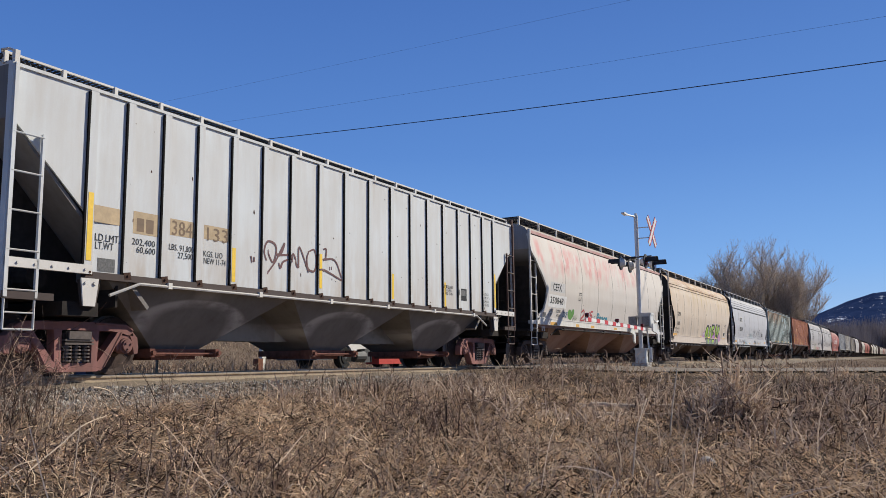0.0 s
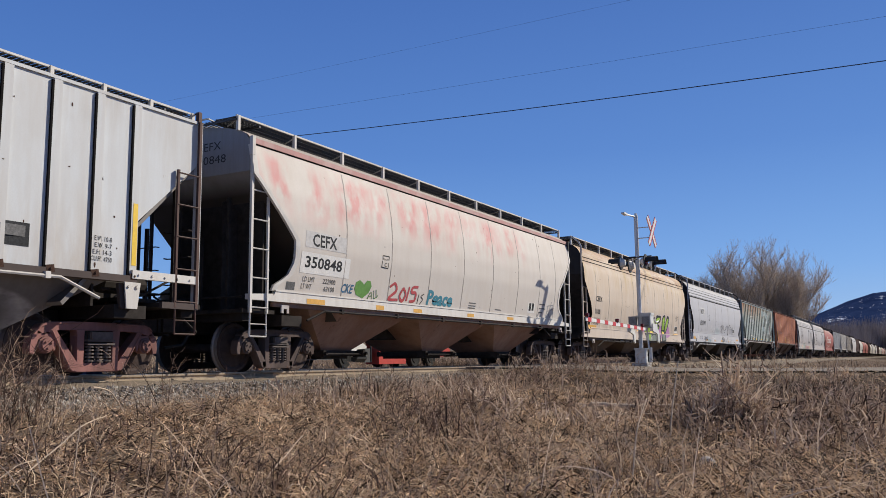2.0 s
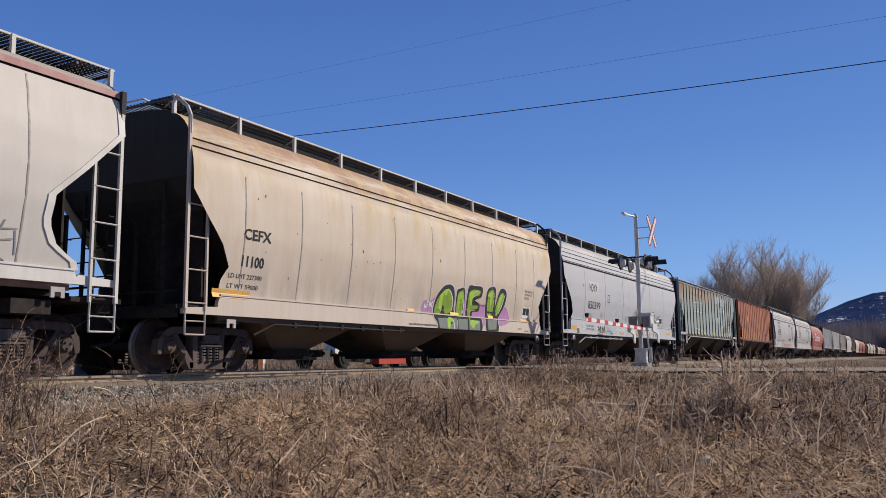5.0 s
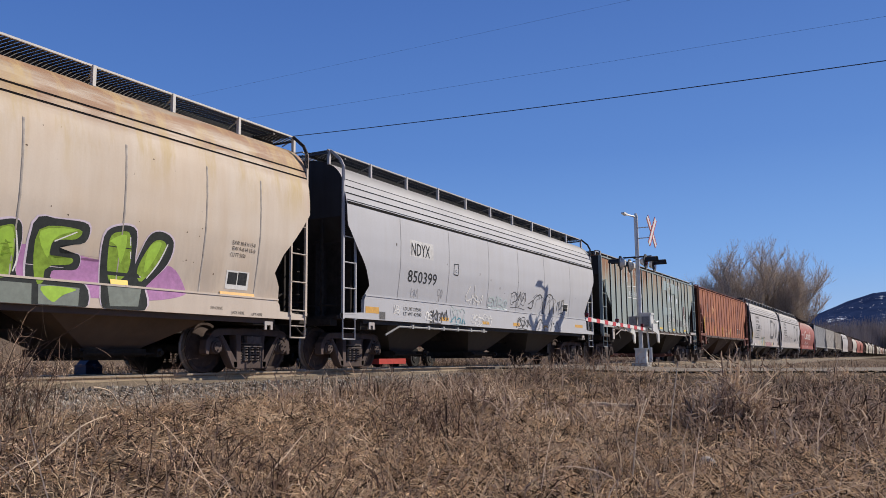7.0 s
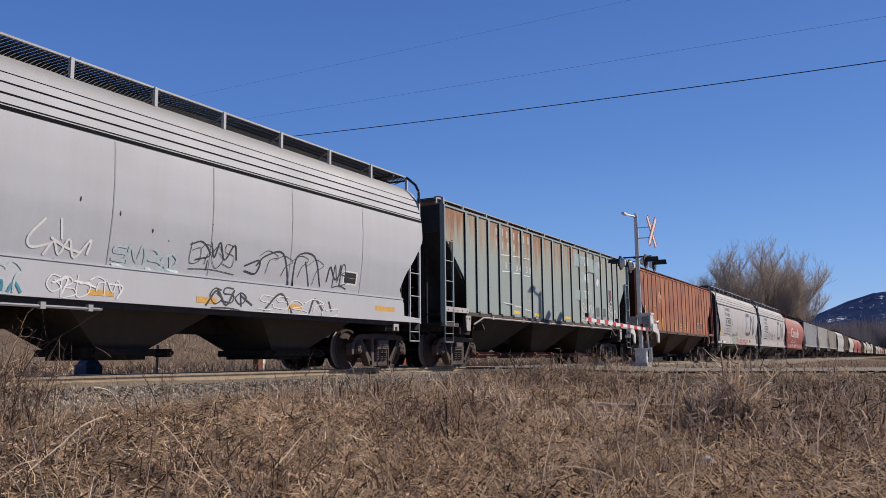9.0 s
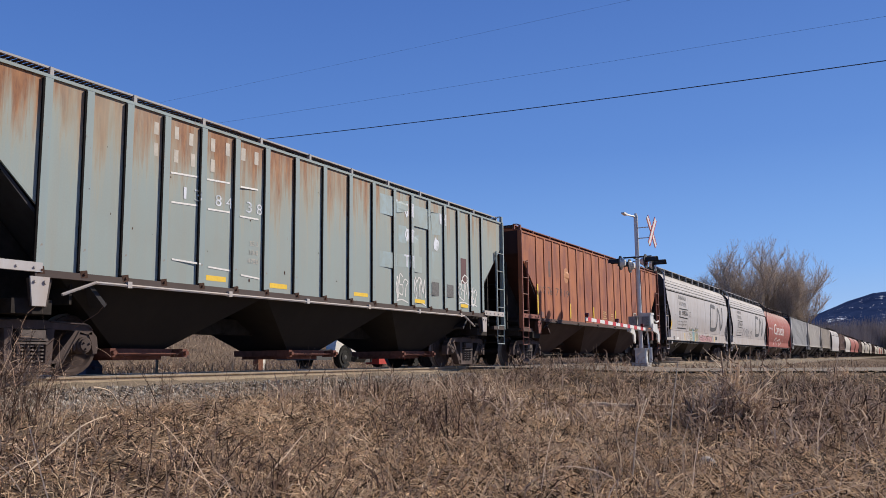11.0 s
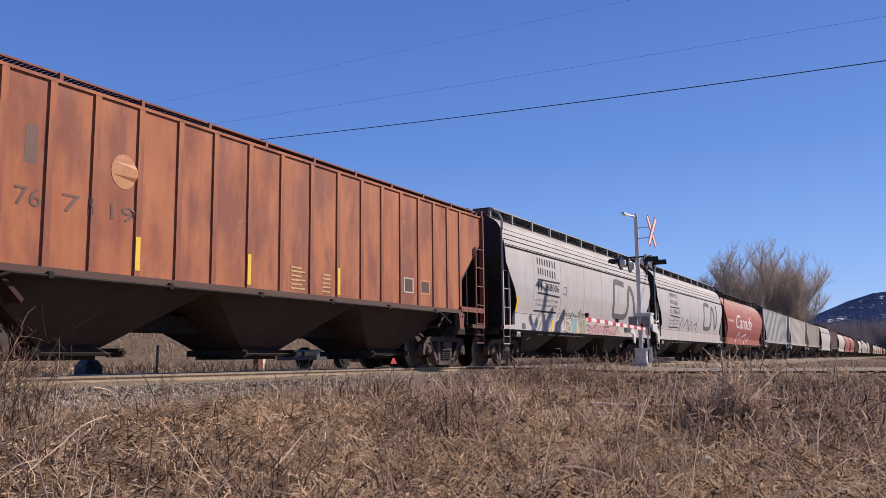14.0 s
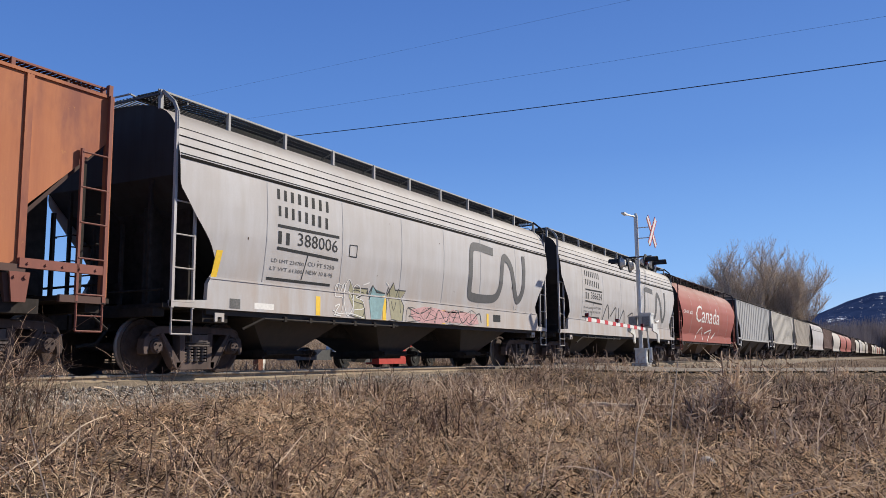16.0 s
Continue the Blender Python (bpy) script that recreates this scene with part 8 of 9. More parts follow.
words(c3, K_TAN, "JACK HERE", 5.93, 1.02, 0.05, M["letter"], "lettering", 0.32)
words(c3, K_TAN, "LIFT HERE", 6.45, 1.01, 0.05, M["letter"], "lettering", 0.28)
panel(c3, K_TAN, -7.36, -6.42, 1.29, 1.44, M["amber"], "reflector_strip", 0.0038)
panel(c4, K_BARREL, -5.42, -4.30, 2.63, 3.03, G["pale_patch"], "faded_patch", 0.0014)
words(c4, K_BARREL, "NDYX", -5.36, 2.67, 0.30, M["letter"], "lettering", 0.88, bold=0.008)
words(c4, K_BARREL, "850399", -5.47, 2.03, 0.28, M["letter"], "lettering", 1.38, bold=0.008)
words(c4, K_BARREL, "LD LMT 223500", -5.59, 1.35, 0.08, M["letter"], "lettering", 0.80)
words(c4, K_BARREL, "LT WT 62500", -5.60, 1.23, 0.08, M["letter"], "lettering", 0.82)
spray(c4, K_BARREL, [[(-3.20, 2.65), (-2.96, 2.66)], [(-2.96, 2.66), (-2.98, 2.37)], [(-2.98, 2.37), (-3.22, 2.38)], [(-3.22, 2.38), (-3.20, 2.65)]], 0.02, M["letter"], "stencil_frame", label="", taper=0.0, steps=5)
words(c4, K_BARREL, "C", -3.13, 2.44, 0.07, M["letter"], "lettering", 0.07)
spray(c4, K_BARREL, [[(-2.20, 2.16), (-2.42, 1.89), (-2.37, 1.75), (-2.09, 1.82)], [(-1.96, 2.19), (-1.92, 1.90)], [(-2.18, 1.66), (-2.04, 1.86), (-1.94, 1.69), (-1.80, 1.92), (-1.69, 1.67), (-1.45, 1.95), (-1.49, 1.73)], [(-2.09, 1.91), (-1.85, 1.80), (-1.60, 1.75)]], 0.035, M["white"], "graffiti", label="white spray-paint scrawl", taper=0.0, steps=5)
spray(c4, K_BARREL, [[(0.46, 2.11), (0.72, 2.18), (0.92, 1.98), (0.59, 1.87)], [(0.92, 2.20), (1.02, 1.95), (1.13, 2.22), (1.27, 1.93), (1.48, 2.21), (1.56, 1.95)], [(0.86, 1.72), (0.92, 2.50)]], 0.025, G["black_ink"], "graffiti", label="black marker tags", taper=0.0, steps=5)
spray(c4, K_BARREL, [[(2.08, 1.91), (2.31, 2.11), (2.79, 2.20), (3.04, 1.61)], [(3.13, 1.61), (3.21, 2.19), (3.74, 2.24), (4.01, 1.67)], [(3.47, 2.12), (3.65, 1.65)], [(4.20, 1.78), (4.29, 2.09), (4.48, 1.85), (4.68, 2.02)], [(1.78, 1.88), (2.16, 2.01), (2.08, 1.77), (1.78, 1.79)]], 0.03, G["black_ink"], "graffiti", label="", taper=0.0, steps=5)
spray(c4, K_BARREL, [[(-4.30, 1.05), (-4.28, 1.39), (-4.16, 1.09)], [(-4.17, 1.27), (-3.96, 1.38), (-4.02, 1.16)], [(-3.87, 1.17), (-3.73, 1.37), (-3.61, 1.19)], [(-3.45, 1.20), (-3.51, 1.45)]], 0.035, G["black_ink"], "graffiti", label="", taper=0.0, steps=5)
spray(c4, K_BARREL, [[(-3.29, 1.14), (-3.05, 1.29), (-2.96, 1.09)], [(-2.92, 1.23), (-2.75, 1.27), (-2.79, 1.10)], [(-2.68, 1.11), (-2.58, 1.25), (-2.48, 1.12)]], 0.04, G["teal_ink"], "graffiti", label="", taper=0.0, steps=5)
spray(c4, K_BARREL, [[(-4.61, 1.18), (-4.49, 1.37), (-4.41, 1.19)], [(-2.02, 1.29), (-1.78, 1.37), (-1.87, 1.15)], [(-1.68, 1.34), (-1.48, 1.32), (-1.27, 1.26)], [(-1.11, 1.34), (-0.84, 1.32), (-0.94, 1.13)]], 0.03, M["white"], "graffiti", label="", taper=0.0, steps=5)
spray(c4, K_BARREL, [[(0.87, 1.13), (1.14, 1.40), (1.35, 1.16), (1.56, 1.43)], [(1.71, 1.35), (2.01, 1.19)], [(2.32, 1.11), (2.80, 1.45), (3.13, 1.10)], [(3.65, 1.12), (3.83, 1.41), (4.10, 1.18)], [(4.38, 1.19), (4.29, 1.39)]], 0.035, G["black_ink"], "graffiti", label="", taper=0.0, steps=5)
panel(c4, K_BARREL, -3.86, -3.39, 1.17, 1.26, M["amber"], "reflector_strip", 0.0029)
panel(c4, K_BARREL, -1.45, -0.99, 1.16, 1.24, M["amber"], "reflector_strip", 0.0032)
panel(c4, K_BARREL, 0.66, 1.12, 1.17, 1.27, M["amber"], "reflector_strip", 0.0035)
panel(c4, K_BARREL, 3.01, 3.44, 1.17, 1.27, M["amber"], "reflector_strip", 0.0038)
panel(c4, K_BARREL, 6.01, 6.80, 1.29, 1.39, M["amber"], "reflector_strip", 0.0014)
panel(c4, K_BARREL, 4.75, 5.27, 1.77, 2.06, M["white"], "stencil_box", 0.0017)
panel(c4, K_BARREL, 4.80, 5.22, 1.81, 2.03, M["letter"], "stencil_box", 0.0020)
panel(c4, K_BARREL, -7.17, -6.64, 1.22, 1.36, M["amber"], "reflector_strip", 0.0023)
panel(c4, K_BARREL, -6.62, -6.38, 1.10, 1.27, M["letter_worn"], "stencil_box", 0.0026)
spray(c4, K_BARREL, [[(-4.21, 1.35), (-4.32, 1.38), (-4.40, 1.25), (-4.31, 1.10), (-4.20, 1.20), (-4.29, 1.30)], [(-4.19, 1.11), (-4.19, 1.42), (-4.08, 1.17), (-4.01, 1.43), (-3.96, 1.15)], [(-3.77, 1.32), (-3.90, 1.35), (-3.97, 1.20), (-3.89, 1.05), (-3.76, 1.17), (-3.87, 1.27)], [(-3.77, 1.16), (-3.74, 1.40), (-3.64, 1.21), (-3.57, 1.40), (-3.51, 1.17)], [(-4.38, 1.10), (-3.97, 1.10), (-3.52, 1.05)]], 0.02, G["black_ink"], "graffiti", label="", taper=0.0, steps=5)
spray(c4, K_BARREL, [[(-4.55, 1.30), (-4.47, 1.35), (-4.39, 1.31), (-4.45, 1.27), (-4.48, 1.18)], [(-4.26, 1.32), (-4.36, 1.33), (-4.37, 1.25), (-4.28, 1.23), (-4.28, 1.16), (-4.40, 1.17)], [(-4.52, 1.16), (-4.39, 1.17), (-4.25, 1.15)]], 0.03, M["white"], "graffiti", label="", taper=0.0, steps=5)
spray(c4, K_BARREL, [[(-3.09, 1.50), (-3.21, 1.56), (-3.27, 1.37), (-3.19, 1.19), (-3.09, 1.30), (-3.18, 1.46)], [(-3.09, 1.42), (-2.99, 1.50), (-2.89, 1.42), (-2.97, 1.37), (-3.01, 1.18)], [(-2.71, 1.45), (-2.85, 1.48), (-2.86, 1.31), (-2.73, 1.28), (-2.75, 1.10), (-2.90, 1.12)], [(-2.72, 1.42), (-2.61, 1.53), (-2.48, 1.42), (-2.57, 1.33), (-2.60, 1.12)], [(-3.26, 1.10), (-2.88, 1.12), (-2.48, 1.06)]], 0.03, G["pale_teal"], "graffiti", label="", taper=0.0, steps=5)
spray(c4, K_BARREL, [[(-1.89, 1.38), (-2.03, 1.40), (-2.11, 1.27), (-2.02, 1.17), (-1.89, 1.24), (-1.99, 1.34)], [(-1.88, 1.10), (-1.87, 1.36), (-1.76, 1.39), (-1.70, 1.32), (-1.84, 1.24), (-1.68, 1.23), (-1.65, 1.15), (-1.85, 1.09)], [(-1.61, 1.43), (-1.63, 1.13), (-1.44, 1.18), (-1.42, 1.33), (-1.59, 1.31)], [(-1.42, 1.37), (-1.28, 1.43), (-1.14, 1.37), (-1.26, 1.34), (-1.31, 1.22)], [(-1.17, 1.16), (-1.14, 1.41), (-1.02, 1.22), (-0.93, 1.41), (-0.87, 1.19)]], 0.018, M["white"], "graffiti", label="", taper=0.0, steps=5)
spray(c4, K_BARREL, [[(0.49, 2.15), (0.47, 1.82), (0.68, 1.86), (0.69, 2.07), (0.51, 2.02)], [(0.69, 2.06), (0.83, 2.15), (1.00, 2.06), (0.86, 1.98), (0.80, 1.81)], [(1.21, 2.06), (1.08, 2.14), (0.96, 1.95), (1.07, 1.77), (1.23, 1.92), (1.12, 2.04)], [(1.49, 2.18), (1.30, 2.20), (1.28, 2.06), (1.48, 2.01), (1.44, 1.82), (1.22, 1.86)], [(0.46, 1.71), (0.98, 1.74), (1.53, 1.70)]], 0.012, G["black_ink"], "graffiti", label="", taper=0.0, steps=5)
spray(c4, K_BARREL, [[(2.15, 2.10), (2.38, 2.21), (2.67, 2.12), (2.43, 2.04), (2.34, 1.79)], [(2.59, 2.06), (2.84, 2.16), (3.09, 2.07), (2.90, 1.97), (2.78, 1.78)], [(3.04, 2.08), (3.32, 2.21), (3.56, 2.15), (3.38, 2.01), (3.27, 1.80)], [(3.52, 2.03), (3.81, 2.18), (4.06, 2.09), (3.85, 1.96), (3.74, 1.69)]], 0.012, G["black_ink"], "graffiti", label="", taper=0.0, steps=5)
spray(c4, K_BARREL, [[(4.41, 1.68), (4.45, 2.15), (4.56, 1.80), (4.64, 2.17), (4.67, 1.70)], [(4.64, 1.73), (4.69, 2.13), (4.78, 2.17), (4.82, 2.04), (4.70, 1.97), (4.85, 1.93), (4.89, 1.81), (4.67, 1.73)], [(4.44, 1.69), (4.67, 1.73), (4.90, 1.68)]], 0.018, G["black_ink"], "graffiti", label="", taper=0.0, steps=5)
spray(c4, K_BARREL, [[(1.24, 1.41), (1.08, 1.43), (0.97, 1.30), (1.08, 1.17), (1.25, 1.26), (1.13, 1.36)], [(1.54, 1.45), (1.35, 1.46), (1.30, 1.36), (1.53, 1.34), (1.48, 1.21), (1.25, 1.23)], [(1.71, 1.40), (1.58, 1.29), (1.71, 1.19), (1.86, 1.31), (1.72, 1.39), (1.73, 1.15)], [(0.99, 1.10), (1.42, 1.11), (1.88, 1.06)]], 0.022, G["black_ink"], "graffiti", label="", taper=0.0, steps=5)
spray(c4, K_BARREL, [[(2.59, 1.38), (2.29, 1.39), (2.25, 1.29), (2.57, 1.25), (2.51, 1.14), (2.17, 1.14)], [(3.05, 1.38), (2.77, 1.39), (2.71, 1.30), (3.02, 1.29), (2.95, 1.17), (2.60, 1.18)], [(3.05, 1.04), (3.08, 1.29), (3.30, 1.34), (3.46, 1.25), (3.14, 1.19), (3.51, 1.16), (3.57, 1.10), (3.12, 1.05)], [(3.51, 1.31), (3.80, 1.40), (4.12, 1.33), (3.88, 1.28), (3.77, 1.17)], [(4.17, 1.33), (4.08, 1.07), (4.54, 1.11), (4.60, 1.24), (4.19, 1.20)], [(2.19, 1.08), (3.34, 1.07), (4.62, 1.00)]], 0.02, M["white"], "graffiti", label="", taper=0.0, steps=5)
spray(c4, K_BARREL, [[(-5.25, 1.90), (-5.25, 1.69), (-5.13, 1.73), (-5.12, 1.84), (-5.21, 1.80)], [(-5.11, 1.66), (-5.10, 1.87), (-5.03, 1.70), (-4.97, 1.90), (-4.93, 1.66)]], 0.012, G["faint_ink"], "graffiti", label="", taper=0.0, steps=5)
spray(c4, K_BARREL, [[(-3.86, 1.92), (-3.96, 1.95), (-3.97, 1.81), (-3.88, 1.79), (-3.89, 1.64), (-4.00, 1.64)], [(-3.79, 1.94), (-3.85, 1.85), (-3.79, 1.74), (-3.73, 1.87), (-3.80, 1.95), (-3.78, 1.72)]], 0.012, G["faint_ink"], "graffiti", label="", taper=0.0, steps=5)
spray(c4, K_BARREL, [[(-0.78, 1.92), (-0.97, 1.92), (-1.02, 1.83), (-0.80, 1.82), (-0.86, 1.71), (-1.07, 1.72)], [(-0.77, 1.67), (-0.73, 1.95), (-0.60, 1.72), (-0.49, 1.98), (-0.40, 1.68)], [(-0.46, 1.62), (-0.41, 1.90), (-0.26, 1.94), (-0.18, 1.85), (-0.38, 1.78), (-0.17, 1.76), (-0.11, 1.68), (-0.42, 1.62)], [(0.08, 1.91), (-0.10, 1.79), (0.07, 1.65), (0.21, 1.82), (0.06, 1.91), (0.10, 1.63)], [(-1.05, 1.63), (-0.43, 1.65), (0.25, 1.63)]], 0.05, G["pale_teal"], "graffiti", label="", taper=0.0, steps=5)
spray(c4, K_BARREL, [[(-6.02, 1.27), (-6.01, 1.44), (-5.96, 1.31), (-5.93, 1.46), (-5.89, 1.29)], [(-5.91, 1.28), (-5.91, 1.43), (-5.85, 1.44), (-5.82, 1.39), (-5.88, 1.35), (-5.80, 1.35), (-5.78, 1.30), (-5.89, 1.27)], [(-6.01, 1.25), (-5.90, 1.27), (-5.78, 1.24)]], 0.015, M["white"], "graffiti", label="", taper=0.0, steps=5)
panel(c5, K_TEAL, -4.96, -4.87, 3.81, 4.01, G["pale_letter"], "lettering_bar", 0.0014)
panel(c5, K_TEAL, -4.95, -4.87, 3.46, 3.67, G["pale_letter"], "lettering_bar", 0.0017)
panel(c5, K_TEAL, -4.53, -4.44, 3.83, 4.04, G["pale_letter"], "lettering_bar", 0.0020)
panel(c5, K_TEAL, -4.21, -4.12, 3.79, 4.00, G["pale_letter"], "lettering_bar", 0.0023)
panel(c5, K_TEAL, -4.53, -4.44, 3.44, 3.65, G["pale_letter"], "lettering_bar", 0.0026)
panel(c5, K_TEAL, -4.16, -4.07, 3.44, 3.66, G["pale_letter"], "lettering_bar", 0.0029)
panel(c5, K_TEAL, -3.71, -3.61, 3.80, 4.03, G["pale_letter"], "lettering_bar", 0.0032)
panel(c5, K_TEAL, -3.35, -3.25, 3.80, 4.03, G["pale_letter"], "lettering_bar", 0.0035)
panel(c5, K_TEAL, -3.71, -3.61, 3.44, 3.66, G["pale_letter"], "lettering_bar", 0.0038)
panel(c5, K_TEAL, -2.95, -2.84, 3.80, 4.03, G["pale_letter"], "lettering_bar", 0.0014)
panel(c5, K_TEAL, -2.60, -2.49, 3.79, 4.03, G["pale_letter"], "lettering_bar", 0.0017)
for _d, _x in zip("138438", (-4.30, -4.06, -3.57, -3.31, -2.79, -2.52)):
    words(c5, K_TEAL, _d, _x, 2.87, 0.20, G["dab"], "lettering", 0.06 if _d == "1" else 0.15)
spray(c5, K_TEAL, [[(-4.59, 3.25), (-3.98, 3.29)], [(-3.78, 3.29), (-3.23, 3.32)], [(-2.98, 3.30), (-2.49, 3.33)]], 0.03, M["white"], "stencil_line", label="", taper=0.0, steps=5)
spray(c5, K_TEAL, [[(-4.56, 2.77), (-3.96, 2.80)], [(-3.75, 2.78), (-3.21, 2.80)], [(-2.95, 2.77), (-2.46, 2.78)]], 0.03, M["white"], "stencil_line", label="", taper=0.0, steps=5)
spray(c5, K_TEAL, [[(-4.51, 1.84), (-3.90, 1.82)], [(-3.70, 1.79), (-3.16, 1.77)], [(-2.90, 1.72), (-2.41, 1.69)]], 0.03, M["white"], "stencil_line", label="", taper=0.0, steps=5)
words(c5, K_TEAL, "55-3", -2.68, 2.27, 0.09, G["pale_letter"], "lettering", 0.22)
words(c5, K_TEAL, "10-0", -2.68, 2.11, 0.09, G["pale_letter"], "lettering", 0.22)
words(c5, K_TEAL, "4750", -2.74, 1.95, 0.09, G["pale_letter"], "lettering", 0.29)
panel(c5, K_TEAL, -3.74, -3.27, 1.56, 1.65, M["yellow"], "reflector_strip", 0.0014)
panel(c5, K_TEAL, -2.12, -1.62, 1.55, 1.64, M["yellow"], "reflector_strip", 0.0017)
panel(c5, K_TEAL, 0.60, 1.14, 1.57, 1.65, M["yellow"], "reflector_strip", 0.0020)
panel(c5, K_TEAL, 3.11, 3.63, 1.56, 1.65, M["yellow"], "reflector_strip", 0.0023)
panel(c5, K_TEAL, 5.49, 5.96, 1.57, 1.66, M["yellow"], "reflector_strip", 0.0026)
panel(c5, K_TEAL, 1.99, 2.05, 3.61, 3.93, G["dab"], "paint_dab", 0.0029)
panel(c5, K_TEAL, 2.33, 2.38, 3.65, 3.95, G["dab"], "paint_dab", 0.0032)
panel(c5, K_TEAL, 2.79, 2.87, 3.62, 3.92, G["dab"], "paint_dab", 0.0035)
panel(c5, K_TEAL, 2.97, 3.08, 3.62, 3.95, G["dab"], "paint_dab", 0.0038)
panel(c5, K_TEAL, 2.80, 2.88, 3.01, 3.31, G["dab"], "paint_dab", 0.0014)
panel(c5, K_TEAL, 2.98, 3.09, 3.00, 3.32, G["dab"], "paint_dab", 0.0017)
panel(c5, K_TEAL, 2.30, 2.35, 2.37, 2.66, G["dab"], "paint_dab", 0.0020)
panel(c5, K_TEAL, 2.78, 2.88, 2.40, 2.65, G["dab"], "paint_dab", 0.0023)
panel(c5, K_TEAL, 2.95, 3.09, 2.38, 2.70, G["dab"], "paint_dab", 0.0026)
panel(c5, K_TEAL, 3.59, 3.65, 3.62, 3.92, G["dab"], "paint_dab", 0.0029)
panel(c5, K_TEAL, 3.91, 3.96, 3.66, 3.94, G["dab"], "paint_dab", 0.0032)
panel(c5, K_TEAL, 4.43, 4.52, 3.65, 3.93, G["dab"], "paint_dab", 0.0035)
panel(c5, K_TEAL, 4.67, 4.74, 3.64, 3.92, G["dab"], "paint_dab", 0.0038)
blob(c5, K_TEAL, [(2.29, 3.89), (2.88, 4.00), (2.86, 3.73), (2.30, 3.63)], G["sky_torn"], "faded_patch", 0.003, label="")
blob(c5, K_TEAL, [(2.36, 2.67), (2.86, 2.69), (2.94, 2.38), (2.38, 2.37)], G["sky_torn"], "faded_patch", 0.003, label="")
blob(c5, K_TEAL, [(3.05, 3.12), (3.35, 3.24), (3.36, 2.53), (3.09, 2.38)], G["sky_torn"], "faded_patch", 0.003, label="")
blob(c5, K_TEAL, [(3.95, 3.89), (4.45, 3.93), (4.44, 3.36), (4.04, 3.33)], G["sky_torn"], "faded_patch", 0.003, label="")
blob(c5, K_TEAL, [(4.09, 3.08), (4.15, 3.21), (4.20, 3.28), (4.26, 3.23), (4.37, 3.20), (4.39, 3.05), (4.27, 2.93), (4.12, 2.97)], G["dab"], "emblem", 0.004, label="white maple-leaf shaped emblem")
spray(c5, K_TEAL, [[(2.34, 2.12), (2.26, 1.86), (2.37, 1.62), (2.42, 1.91), (2.34, 2.13), (2.37, 1.55)], [(2.60, 2.14), (2.47, 2.20), (2.46, 1.96), (2.59, 1.94), (2.58, 1.72), (2.42, 1.75)], [(2.60, 1.99), (2.70, 2.09), (2.83, 2.02), (2.74, 1.92), (2.71, 1.67)], [(2.28, 1.56), (2.55, 1.60), (2.84, 1.54)]], 0.03, M["white"], "graffiti", label="white spray-paint tag", taper=0.0, steps=5)
spray(c5, K_TEAL, [[(3.24, 2.07), (3.14, 2.19), (3.09, 1.93), (3.17, 1.64), (3.25, 1.80), (3.16, 2.05)], [(3.23, 2.03), (3.34, 2.18), (3.45, 2.12), (3.37, 1.98), (3.34, 1.70)], [(3.44, 1.68), (3.44, 2.17), (3.55, 1.80), (3.60, 2.16), (3.66, 1.70)], [(3.11, 1.53), (3.38, 1.58), (3.67, 1.52)]], 0.03, M["white"], "graffiti", label="", taper=0.0, steps=5)
spray(c5, K_TEAL, [[(5.55, 2.12), (5.44, 2.19), (5.37, 2.01), (5.44, 1.81), (5.57, 1.94), (5.46, 2.07)], [(5.75, 2.24), (5.60, 2.29), (5.60, 2.06), (5.74, 1.99), (5.73, 1.77), (5.56, 1.80)], [(5.76, 1.80), (5.78, 2.24), (5.87, 1.93), (5.95, 2.26), (5.99, 1.82)], [(5.38, 1.67), (5.68, 1.71), (5.99, 1.66)]], 0.03, M["white"], "graffiti", label="", taper=0.0, steps=5)
spray(c5, K_TEAL, [[(6.01, 1.91), (6.10, 2.04), (6.18, 1.95), (6.12, 1.85), (6.10, 1.62)], [(6.17, 1.62), (6.18, 2.05), (6.24, 2.13), (6.28, 1.99), (6.20, 1.86), (6.31, 1.82), (6.34, 1.70), (6.20, 1.63)], [(6.32, 1.97), (6.40, 2.09), (6.49, 1.99), (6.43, 1.91), (6.39, 1.71)], [(6.04, 1.64), (6.27, 1.68), (6.50, 1.64)]], 0.03, M["white"], "graffiti", label="", taper=0.0, steps=5)
spray(c5, K_TEAL, [[(5.79, 2.45), (5.64, 2.34), (5.80, 2.23), (5.98, 2.35), (5.79, 2.45)]], 0.03, M["white"], "graffiti", label="", taper=0.0, steps=5)
for _x0, _x1, _z0, _z1 in ((1.62, 2.24, 3.52, 3.98), (3.05, 3.86, 3.42, 3.93), (2.42, 2.78, 2.95, 3.36), (3.10, 3.50, 2.30, 2.70), (4.02, 4.40, 2.22, 2.90), (1.60, 2.22, 2.30, 2.66)):
    panel(c5, K_TEAL, _x0, _x1, _z0, _z1, G["sky_torn"], "faded_patch", 0.0012)
spray(c5, K_TEAL, [[(2.79, 3.92), (2.72, 3.72), (2.80, 3.60)], [(2.98, 3.95), (3.08, 3.90), (2.98, 3.78), (3.07, 3.62)], [(2.80, 3.31), (2.72, 3.18), (2.80, 3.01)], [(2.98, 3.30), (3.08, 3.28), (3.06, 3.02), (2.97, 3.02)], [(2.66, 2.66), (2.90, 2.66), (2.79, 2.64), (2.79, 2.40)], [(2.96, 2.40), (2.96, 2.68), (3.07, 2.66), (3.07, 2.38)], [(4.43, 3.93), (4.44, 3.65)], [(4.62, 3.80), (4.76, 3.82), (4.69, 3.93), (4.69, 3.64)]], 0.05, G["dab"], "faded_lettering", label="", taper=0.0, steps=1)
panel(c5, K_TEAL, 3.95, 4.36, 1.79, 2.13, M["letter_worn"], "stencil_box", 0.0017)
